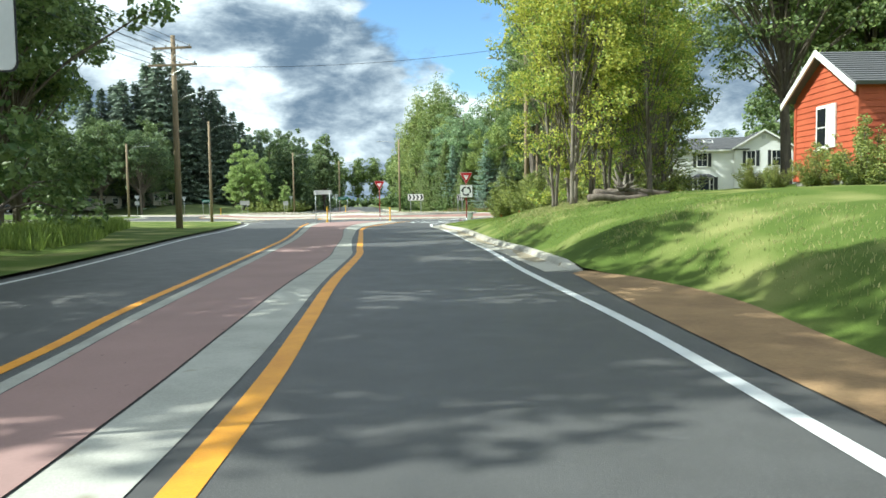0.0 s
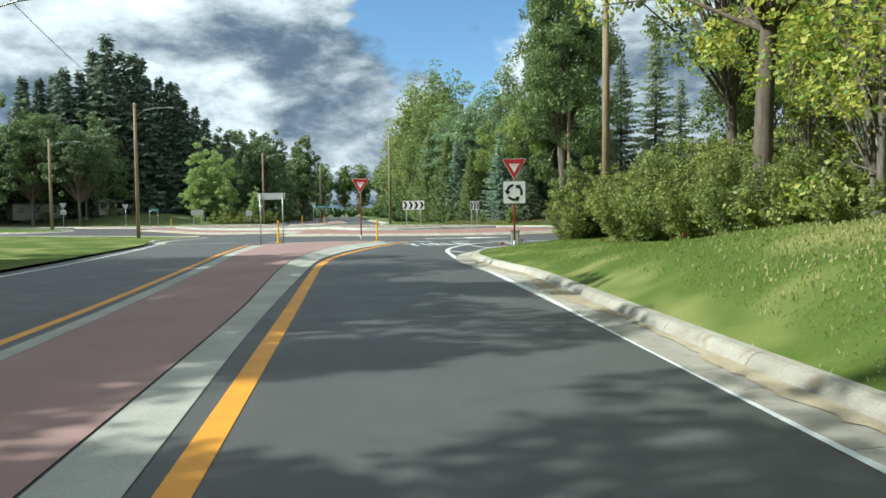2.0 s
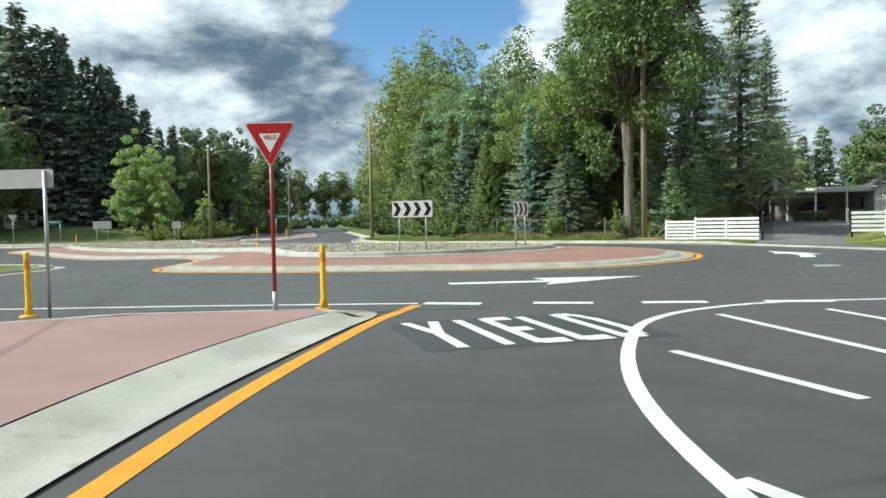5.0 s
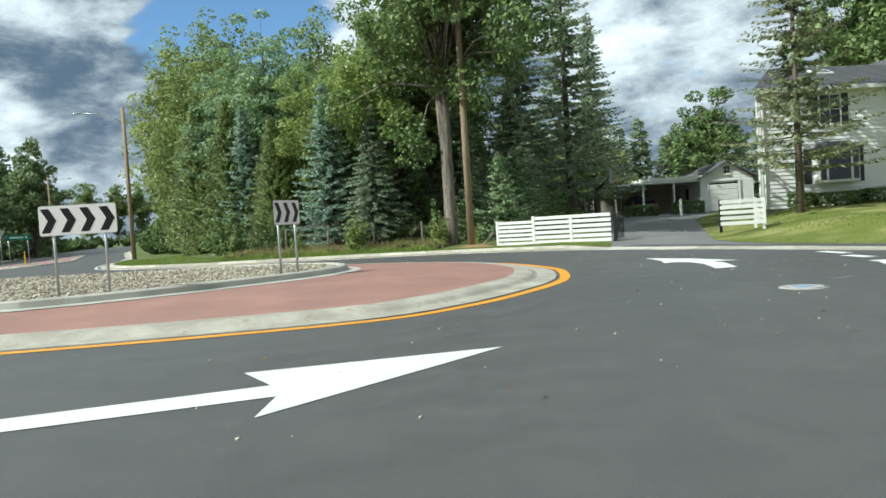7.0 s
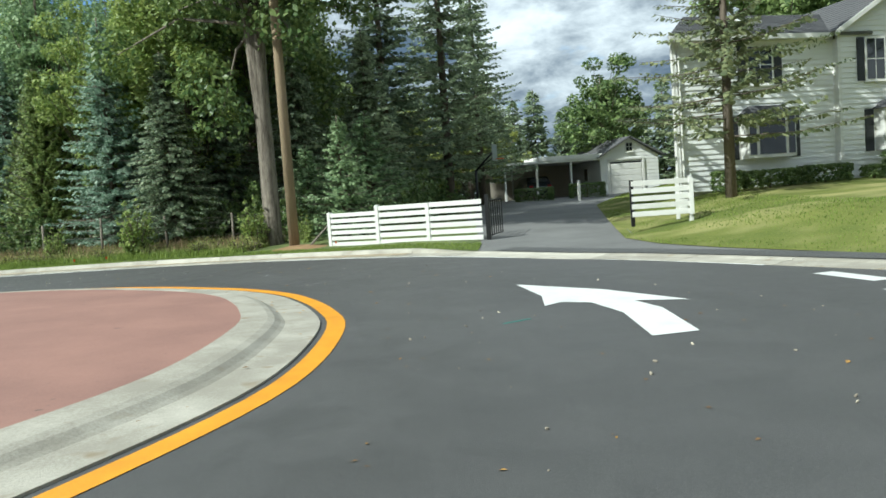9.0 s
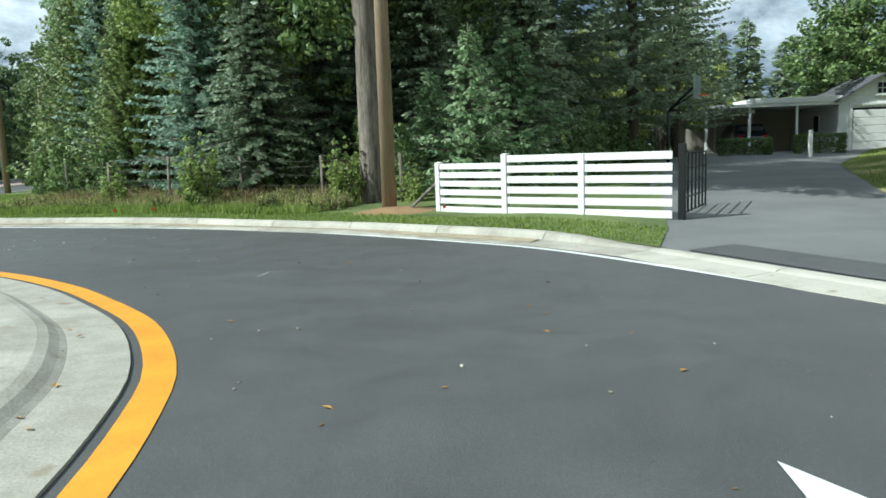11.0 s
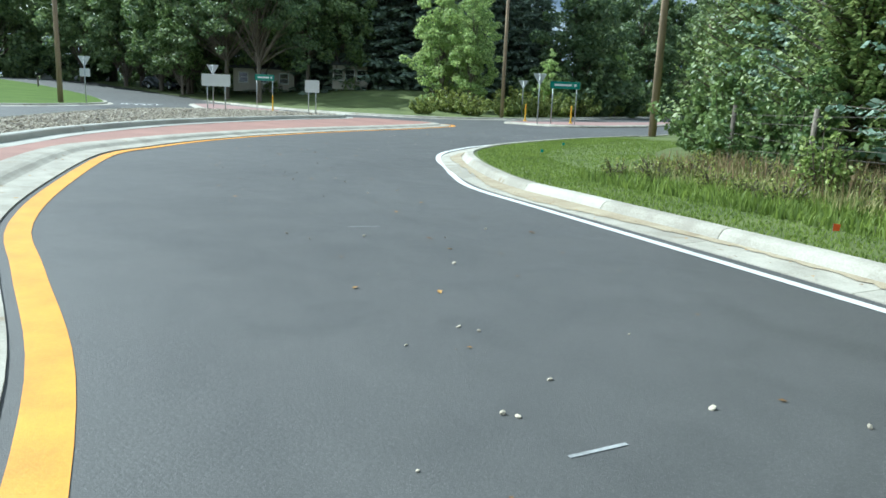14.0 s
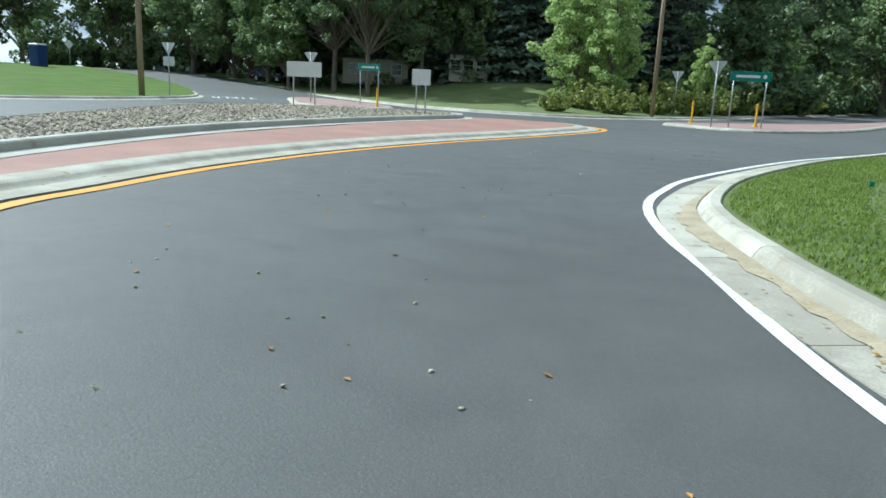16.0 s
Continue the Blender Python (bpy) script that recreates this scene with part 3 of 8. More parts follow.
def lawn_s_height(x, y):
    s = np.maximum(0, edge_distance(LAWN_S_EDGE, x, y, closed=False))
    top = (0.42 + 1.18 * sstep(41, 27, y)) * (0.75 + 0.25 * sstep(2, 14, y))
    run = s * sstep(-0.3, 1.1, s)
    return 0.02 + 0.10 * sstep(13.8, 15.0, y) + top * (1 - np.exp(-0.42 * run)) + 0.5 * sstep(8, 16, s) * sstep(40, 30, y) + 0.03 * np.sin(x * 1.3) * np.cos(y * 0.9) * sstep(0.3, 2, s)


LAWN_S_EDGE = np.concatenate([curve([(3.6, -40), (3.55, 0), (3.7, 6), (3.9, 10), (3.5, 12.8), (2.85, 14.3)]), CURB_S])
lawn_s = np.concatenate([LAWN_S_EDGE, [(95, 44), (95, -40)]])
tagged(sheet("lawn_south", lawn_s, lawn_s_height, GRASS, spacing=2.2, near=(0, 0, 18, 52), near_spacing=0.7), "mown green lawn sloping up from the kerb", "lawn", "", "structure")


DRIVE_LEFT = np.array([(13.9, 76.9), (14.7, 78.4), (15.9, 81.1), (17.6, 84.7), (24.1, 98.2), (31.5, 113.2)])
DRIVE_RIGHT = np.array([(17.2, 65.6), (16.65, 69), (16.55, 71.5), (16.75, 73.6), (17.55, 75.9), (21.5, 82.1), (28.4, 92.6), (37.8, 102.7)])


def drive_height(x, y):
    return 0.042 + 0.28 * sstep(76, 86, y) + 0.50 * sstep(86, 105, y)


def lawn_ne_height(x, y):
    s = edge_distance(CURB_NE, x, y, closed=False)
    own = 0.12 + 0.25 * sstep(0.5, 9, s) + 0.03 * np.sin(x * 1.1 + 1) * np.cos(y * 0.8) * sstep(0.3, 2, s)
    k = sstep(0.0, 4.0, edge_distance(DRIVE_LEFT, x, y, closed=False))
    return own * k + (drive_height(x, y) + 0.012) * (1 - k)


lawn_ne = np.concatenate([CURB_NE, [(60, 323), (90, 130), (46, 119), (31.5, 113.2), (24.1, 98.2), (17.6, 84.7), (15.9, 81.1), (14.7, 78.4)]])
tagged(sheet("lawn_north", lawn_ne, lawn_ne_height, ROUGH_GRASS, spacing=3.0, near=(-8, 72, 20, 100), near_spacing=0.8), "grass verge growing rough towards the wood", "lawn", "", "structure")


def lawn_e_height(x, y):
    d = edge_distance(DRIVE_RIGHT, x, y, closed=False)
    return drive_height(x, y) + 0.012 + 0.62 * sstep(0.0, 4.5, d) + 0.2 * sstep(3, 9, d) * sstep(100, 86, y) + 0.025 * np.sin(x * 1.2) * np.cos(y) * sstep(0.3, 2, d)


lawn_e = np.array([(95, 51), (60, 57.3), (30.8, 61.8), (20.2, 63.3), (17.5, 65.1), (16.9, 66.6), (16.65, 69), (16.55, 71.5), (16.75, 73.6), (17.55, 75.9), (21.5, 82.1), (28.4, 92.6), (37.8, 102.7), (95, 104)], float)
tagged(sheet("lawn_east", lawn_e, lawn_e_height, DRY_GRASS, spacing=1.5), "sunlit half-dry mown front lawn rising to a house", "lawn", "", "structure")


def lawn_w_height(x, y):
    s = edge_distance(LAWN_W_EDGE, x, y, closed=False)
    return terrain(x, y) + 0.08 + 0.12 * sstep(0.2, 6, s) + 0.03 * np.sin(x * 0.9) * np.cos(y * 0.7) * sstep(0.3, 2, s)


lawn_w = np.concatenate([LAWN_W_EDGE, [(-130, 92), (-130, -40), (-7.4, -40)]])
tagged(sheet("lawn_west", lawn_w, lawn_w_height, GRASS, spacing=2.5), "green roadside grass beside the approach road", "lawn", "", "structure")

TONGUE = curve([(-95.0, 94.65), (-65.84, 93.0), (-50.06, 92.3), (-42.5, 92.2), (-39.6, 93.8), (-39.6, 98.0), (-41.2, 101.6), (-43.5, 104.3), (-46.5, 106.3), (-51, 108.3), (-57, 110.6), (-64.1, 112.4), (-74.6, 114.2), (-84, 114.6), (-100, 115.5), (-130, 120)])
tongue = np.concatenate([TONGUE, [(-130, 96)]])
flat_w = lambda x, y: terrain(x, y) + 0.12 + 1.45 * sstep(45, 100, -x)
tagged(sheet("lawn_tongue", tongue, flat_w, GREEN_GRASS, spacing=2.5), "short green grass on the wedge between two roads", "lawn", "", "structure")
NW_EDGE = curve([(-130, 138), (-80.82, 125.0), (-60.13, 121.6), (-45.76, 118.0), (-38.78, 116.0), (-33.2, 115.3), (-28.2, 116.4), (-24.66, 120.38), (-24.15, 132.44), (-27.77, 158.92), (-44, 323)])
lawn_nw = np.concatenate([NW_EDGE, [(-260, 323), (-260, 140)]])


def nw_height(x, y):
    """The ground under the north-western trees climbs away from the kerb."""
    d = edge_distance(NW_EDGE, np.atleast_1d(np.asarray(x, float)), np.atleast_1d(np.asarray(y, float)), False).reshape(np.shape(x))
    return terrain(x, y) + 0.1 + np.maximum(1.45 * sstep(45, 100, -np.asarray(x, float)), 1.9 * sstep(1, 20, d) * sstep(26, 42, -np.asarray(x, float)))


tagged(sheet("lawn_northwest", lawn_nw, nw_height, ROUGH_GRASS, spacing=4.0), "shaded rough grass under the trees", "lawn", "", "structure")
west_road = np.array([(-130, 90), (-60, 88), (-41, 95), (-37, 104), (-36, 117), (-60, 123), (-130, 140)], float)
tagged(sheet("road_west", west_road, lambda x, y: terrain(x, y) + 0.015 + 1.42 * sstep(45, 100, -x), ASPHALT, spacing=3.0), "grey asphalt side road climbing gently away", "road", "", "structure")

# the drive to the garage, with its apron along the dropped kerb
drive = np.array([(13.8, 76.95), (13.85, 76.2), (14.45, 73.8), (14.95, 72.4), (15.35, 70.8), (15.7, 69), (16.15, 66.7), (17.2, 66.3), (16.95, 69), (16.85, 71.5), (17.05, 73.6), (17.85, 75.8), (21.8, 82.0), (28.7, 92.4), (38.1, 102.4), (46.7, 104.1), (46.7, 113.5), (31.3, 113.5), (23.8, 98.3), (17.3, 84.8), (15.6, 81.2), (14.5, 78.5)], float)
tagged(sheet("driveway", drive, drive_height, OLD_ASPHALT, spacing=1.2), "worn grey asphalt driveway leading to a garage", "driveway", "", "structure")
drive_strip = np.array([(13.95, 76.3), (14.55, 73.85), (15.05, 72.4), (15.45, 70.8), (15.8, 69), (16.2, 66.9), (16.85, 67.2), (16.6, 69.3), (16.2, 71.2), (15.8, 72.9), (15.3, 74.4), (14.75, 76.6)], float)
tagged(sheet("drive_patch", drive_strip, lambda x, y: drive_height(x, y) + 0.014, ASPHALT, spacing=0.6), "fresh dark asphalt strip joining a drive to the kerb", "pavement", "", "structure")

# dirt shoulder where the kerb begins
dirt_edge = np.concatenate([shift(EDGE_WHITE_R, 0.22)[(EDGE_WHITE_R[:, 1] < 14.2)], LAWN_S_EDGE[LAWN_S_EDGE[:, 1] < 14.2][::-1] + (0.25, 0)])
dirt = np.concatenate([curve([(2.95, -12), (2.8, 0), (2.6, 6), (2.5, 10), (2.45, 14.0)]), curve([(3.05, 14.9), (4.6, 13), (4.6, 10), (4.3, 6), (4.1, 0), (4.1, -12)])])
tagged(sheet("shoulder", dirt, lambda x, y: 0.012 + 0.02 * sstep(3.0, 4.2, x), DIRT, spacing=0.7), "bare tan dirt shoulder beside the asphalt", "shoulder", "", "structure")


# ---- kerbs, islands, road paint ----
def kerb(name, back, side, label, drop=False, gutter=0.42, taper=0.0):
    """Concrete gutter pan and rounded kerb in cast lengths; back: the kerb's back edge; side: +1 when the road lies to the right of the way."""
    h = 0.05 if drop else 0.15
    prof = [(-0.02, -0.1), (-0.02, h - 0.02), (0.0, h), (0.12, h), (0.165, h * 0.9), (0.20, h * 0.68), (0.235, h * 0.30), (0.26, 0.032), (0.30 + gutter, 0.010), (0.30 + gutter, -0.08)]
    prof = [(o * side, z) for o, z in prof]
    root = thing(name, label, "kerb", kind="structure")
    seg = 4
    for i in range(0, len(back) - 1, seg):
        piece = back[max(i - 1, 0):i + seg + 2]
        a = 0 if i == 0 else 1
        nr = normals2(piece)[a:a + seg + 1]
        line = piece[a:a + seg + 1].copy()
        if len(line) < 2:
            continue
        d = (line[1] - line[0]) / np.linalg.norm(line[1] - line[0])
        verts, faces, m = [], [], len(prof)
        for k, q in enumerate(line):
            t = q.copy()
            if k == 0:
                t = t + d * 0.006
            if k == len(line) - 1:
                t = t - d * 0.006
            run = np.linalg.norm(q - back[0])
            low = 0.3 + 0.7 * float(sstep(0.0, taper, run)) if taper else 1.0
            for o, z in prof:
                w = t + nr[k] * o
                verts.append((w[0], w[1], (z * low if z > 0.04 else z) + float(terrain(*w))))
        for k in range(len(line) - 1):
            for j in range(m - 1):
                f = (k * m + j, k * m + j + 1, (k + 1) * m + j + 1, (k + 1) * m + j)
                faces.append(f if side > 0 else f[::-1])
        faces.append(tuple(range(m)) if side < 0 else tuple(reversed(range(m))))
        e = (len(line) - 1) * m
        faces.append(tuple(e + j for j in range(m)) if side > 0 else tuple(e + j for j in reversed(range(m))))
        part("kerb_stone", mesh_from("kerb_stone", verts, faces), CONCRETE, root)
    return root


kerb("kerb_south", CURB_S, -1, "pale cast concrete kerb with gutter pan edging the lawn", taper=1.2)


def gutter_silt(back, start, end, seed):
    """Washed-in soil and leaf crumbs along the foot of the kerb, in a ragged ribbon."""
    d = np.concatenate([[0], np.cumsum(np.linalg.norm(np.diff(back, axis=0), axis=1))])
    s = np.arange(start, end, 0.12)
    line = np.stack([np.interp(s, d, back[:, 0]), np.interp(s, d, back[:, 1])], 1)
    nr = normals2(line)
    verts, faces = [], []
    rng = random.Random(seed)
    for i, (q, n) in enumerate(zip(line, nr)):
        w = 0.05 + 0.27 * max(0.0, 0.45 + 0.4 * math.sin(i * 0.11) + 0.35 * math.sin(i * 0.043 + 2) + rng.uniform(-0.15, 0.15))
        for o in (0.265, 0.265 + w * 0.5, 0.265 + w):
            p = q - n * o
            verts.append((p[0], p[1], 0.035 - 0.023 * (o - 0.30) / 0.42 + (0.012 if o < 0.265 + w * 0.9 else 0.004) + float(terrain(*p))))
        if i:
            a = 3 * i
            faces += [(a - 3, a - 2, a + 1, a), (a - 2, a - 1, a + 2, a + 1)]
    me = bpy.data.meshes.new("gutter_silt")
    me.from_pydata(verts, [], faces)
    me.materials.append(SILT)
    tagged(new("gutter_silt", me), "tan silt washed along the gutter of a kerb", "silt", "", "stuff")


gutter_silt(CURB_S, 2.0, 34.0, 64)
gutter_silt(CURB_NE, 2.0, 34.0, 65)
kerb("kerb_northeast", CURB_NE[CURB_NE[:, 1] < 160], -1, "pale cast concrete kerb curving round the grass verge", taper=2.2)
kerb("kerb_east", CURB_E, 1, "low dropped concrete kerb at the driveway mouth", drop=True)
kerb("kerb_west", LAWN_W_EDGE[LAWN_W_EDGE[:, 1] > 56], 1, "pale concrete kerb round the western grass tip")
kerb("kerb_tongue", TONGUE[(TONGUE[:, 0] > -62)], 1, "pale concrete kerb round the grass wedge")
kerb("kerb_northwest", NW_EDGE[(NW_EDGE[:, 0] > -70) & (NW_EDGE[:, 1] < 170)], 1, "pale concrete kerb along the far side of the road")


def paint(name, line, width, mat, label, z=0.006, closed=False, base=None, parent=None):
    n = int(max(1, round(width / 0.2)))
    prof = [(-width / 2 + width * k / n, z) for k in range(n + 1)]
    ob = sweep(name, line, prof[::-1], mat, parent, closed, label, base)
    if ob.data.polygons[0].normal.z < 0:
        ob.data.flip_normals()
    return tagged(ob, label, "road marking", "", "structure") if parent is None else ob


paint("yellow_line", MEDIAN_YELLOW_R, 0.20, YELLOW, "solid orange-yellow painted line beside the median")
paint("yellow_line", MEDIAN_YELLOW_L, 0.15, YELLOW, "solid orange-yellow painted line beside the median")
paint("white_line", EDGE_WHITE_R, 0.15, WHITE, "solid white painted edge line curving at the kerb nose")
paint("white_line", EDGE_WHITE_L, 0.12, WHITE, "solid white painted edge line beside the grass")
paint("white_line", EDGE_WHITE_NE, 0.12, WHITE, "solid white painted edge line along the outer kerb")
paint("yellow_line", curve([(12.72, 63.92), (13.2, 63.45), (14.6, 63.35), (20.8, 61.65), (28.8, 60.2)]), 0.12, YELLOW, "solid orange-yellow painted line beside the east median")
paint("yellow_line", ISLAND_YELLOW, 0.22, YELLOW, "solid orange-yellow painted line round the central island", closed=True)

# median of the approach: two concrete borders and a pink stamped field, rising towards the roundabout
def med_h(x, y):
    d = edge_distance(MEDIAN_RED_L, np.atleast_1d(np.asarray(x, float)), np.atleast_1d(np.asarray(y, float)), False).reshape(np.shape(x))
    return terrain(x, y) + 0.012 + 0.10 * sstep(28, 46, y) * sstep(0.2, 2.4, d)


def fill_between(name, left, right, h, mat, parent, label, n=160, across=1):
    def resample(line):
        d = np.concatenate([[0], np.cumsum(np.linalg.norm(np.diff(line, axis=0), axis=1))])
        t = np.linspace(0, d[-1], n)
        return np.stack([np.interp(t, d, line[:, 0]), np.interp(t, d, line[:, 1])], 1)
    a, b = resample(left), resample(right)
    verts, faces = [], []
    for i in range(n):
        for k in range(across + 1):
            q = a[i] + (b[i] - a[i]) * k / across
            verts.append((q[0], q[1], float(h(q[0], q[1]))))
    m = across + 1
    for i in range(n - 1):
        for k in range(across):
            faces.append((i * m + k, i * m + k + 1, (i + 1) * m + k + 1, (i + 1) * m + k))
    ob = part(name, mesh_from(name, verts, faces), mat, parent, label)
    return smooth(ob)


median = thing("median", "pink stamped concrete median with pale concrete borders", "median", kind="structure")
fill_between("pink_field", np.concatenate([MEDIAN_RED_L, [(-8.8, 53.4)]]), np.concatenate([MEDIAN_RED_R, [(-3.8, 53.45)]]), med_h, PINK_CONCRETE, median, "pink concrete field with dark specks", across=4)
RIGHT_BORDER = [MEDIAN_RED_R + (0.02, 0), MEDIAN_R]
fill_between("border", MEDIAN_RED_R + (0.025, 0), MEDIAN_R, lambda x, y: med_h(x, y) - 0.085 * sstep(0.12, 0.45, edge_distance(MEDIAN_RED_R, np.array([x]), np.array([y]), False)[0]) * sstep(28, 46, y) - 0.004, PALE_CONCRETE, median, "pale greenish concrete gutter border", across=4)
fill_between("border", MEDIAN_L, MEDIAN_RED_L - (0.025, 0), lambda x, y: med_h(x, y) - 0.006, PALE_CONCRETE, median, "pale concrete border strip", across=2)
nose_in = curve([(-3.62, 53.07), (-3.78, 53.33), (-4.3, 53.43), (-6, 53.46), (-8.3, 53.42), (-8.7, 53.2), (-8.72, 52.63)], 0.15)
nose_out = curve([(-2.95, 53.07), (-2.95, 53.62), (-3.45, 54.05), (-5.5, 54.15), (-8, 54.1), (-9.1, 53.78), (-9.26, 52.7)], 0.15)
fill_between("nose", nose_in, nose_out, lambda x, y: med_h(x, y) - 0.085 * sstep(0.2, 0.55, edge_distance(nose_in, np.array([x]), np.array([y]), False)[0]) - 0.004, CONCRETE, median, "rounded pale concrete kerb end", n=60, across=5)

# central island
island = thing("central_island", "oval roundabout island with red apron and stone core", "traffic island", kind="structure")
outer = ISLAND_YELLOW
inward = -1.0 if inside(outer, *(shift(outer, 0.5, True)[0:1].T))[0] == False else 1.0
ring_w = sweep("concrete_ring", shift(outer, 0.19 * inward, True), [(o * inward, z) for o, z in ((0.0, -0.02), (0.0, 0.020), (0.42, 0.030), (0.47, 0.050), (0.54, 0.090), (0.62, 0.112), (0.74, 0.122), (0.94, 0.130), (0.94, 0.05))], CONCRETE, island, True, "pale concrete mountable kerb ring with stains")
red_outline = shift(outer, 1.12 * inward, True)
sheet("apron", red_outline, apron, RED_CONCRETE, 1.2, island, "brick-red concrete truck apron")
gin = -1.0 if not inside(GRAVEL, *(shift(GRAVEL, 0.3, True)[0:1].T))[0] else 1.0
sweep("stone_kerb", GRAVEL, [(o * gin, z) for o, z in ((-0.35, 0.01), (0.0, 0.02), (0.02, 0.13), (0.05, 0.155), (0.2, 0.16), (0.22, 0.10))], PALE_CONCRETE, island, True, "low grey concrete kerb round the stones", base=lambda x, y: float(apron(np.array([x]), np.array([y]))[0]))
gravel_h = lambda x, y: apron(x, y) + 0.115 + 0.07 * sstep(0.2, 3.5, edge_distance(GRAVEL, x, y))
sheet("stone_bed", shift(GRAVEL, 0.15 * gin, True), gravel_h, STONE_BED, 1.2, island, "bed of small packed stones")


def scatter(poly, n, seed, margin=0.0):
    """Random places inside a closed outline."""
    rng = np.random.default_rng(seed)
    lo, hi = poly.min(0), poly.max(0)
    q = rng.uniform(lo, hi, (n, 2))
    q = q[inside(poly, q[:, 0], q[:, 1])]
    return q[edge_distance(poly, q[:, 0], q[:, 1]) > margin] if margin else q


def pebbles(name, places, zs_, sizes, seed, mat, parent, label, sink=0.3):
    """Rounded stones, each a squashed and turned twenty-sided lump, lying side by side."""
    rng = np.random.default_rng(seed)
    bm = bmesh.new()
    bmesh.ops.create_icosphere(bm, subdivisions=1, radius=1.0)
    base = np.array([v.co[:] for v in bm.verts])
    tri = np.array([[v.index for v in f.verts] for f in bm.faces])
    bm.free()
    n = len(places)
    sc = sizes[:, None] * rng.uniform([0.75, 0.6, 0.4], [1.25, 0.95, 0.7], (n, 3))
    a = rng.uniform(0, 6.283, n)
    tilt = rng.normal(0, 0.25, (n, 2))
    v = base[None] * sc[:, None, :] * rng.uniform(0.85, 1.12, (n, len(base), 1))
    x = v[..., 0] * np.cos(a)[:, None] - v[..., 1] * np.sin(a)[:, None]
    y = v[..., 0] * np.sin(a)[:, None] + v[..., 1] * np.cos(a)[:, None]
    z = v[..., 2] + x * tilt[:, :1] + y * tilt[:, 1:]
    verts = np.stack([x + places[:, :1], y + places[:, 1:2], z + (zs_ + sc[:, 2] * (1 - sink))[:, None]], -1).reshape(-1, 3)
    faces = (tri[None] + (np.arange(n) * len(base))[:, None, None]).reshape(-1, 3)
    ob = part(name, mesh_from(name, verts.tolist(), faces.tolist()), mat, parent, label)
    ob["kind"] = "stuff"
    return ob


bed = shift(GRAVEL, 0.28 * gin, True)
spots = scatter(bed, 160000, 5)
pebbles("stones", spots, gravel_h(spots[:, 0], spots[:, 1]), np.random.default_rng(6).lognormal(-3.7, 0.36, len(spots)).clip(0.013, 0.065), 7, STONE, island, "tan, grey and brown river stones lying loose")



# ---- plants ----
def leaf_mesh(name, centres, radii, count, size, seed, flat=0.6, droop=0.0):
    """Leaves as folded quads scattered in clumps."""
    rng = np.random.default_rng(seed)
    c = np.asarray(centres, float)
    r = np.asarray(radii, float)
    w = r ** 2
    pick = rng.choice(len(c), count, p=w / w.sum())
    d = rng.normal(size=(count, 3))
    d /= np.linalg.norm(d, axis=1, keepdims=True)
    rad = r[pick] * rng.uniform(0.45, 1.0, count) ** 0.6
    pos = c[pick] + d * rad[:, None] * np.array([1, 1, flat])
    nrm = d * 0.6 + rng.normal(size=(count, 3)) * 0.6 + np.array([0, 0, 0.5])
    nrm /= np.linalg.norm(nrm, axis=1, keepdims=True)
    u = np.cross(nrm, rng.normal(size=(count, 3)))
    u /= np.linalg.norm(u, axis=1, keepdims=True)
    u[:, 2] -= droop
    v = np.cross(nrm, u)
    s = size * rng.uniform(0.55, 1.3, count)[:, None]
    a, b = u * s, v * s * 0.62
    verts = np.stack([pos - a, pos + b + nrm * s * 0.12, pos + a, pos - b + nrm * s * 0.12], 1).reshape(-1, 3)
    faces = np.arange(count * 4).reshape(-1, 4)
    me = bpy.data.meshes.new(name)
    me.from_pydata(verts.tolist(), [], faces.tolist())
    me.update()
    return me


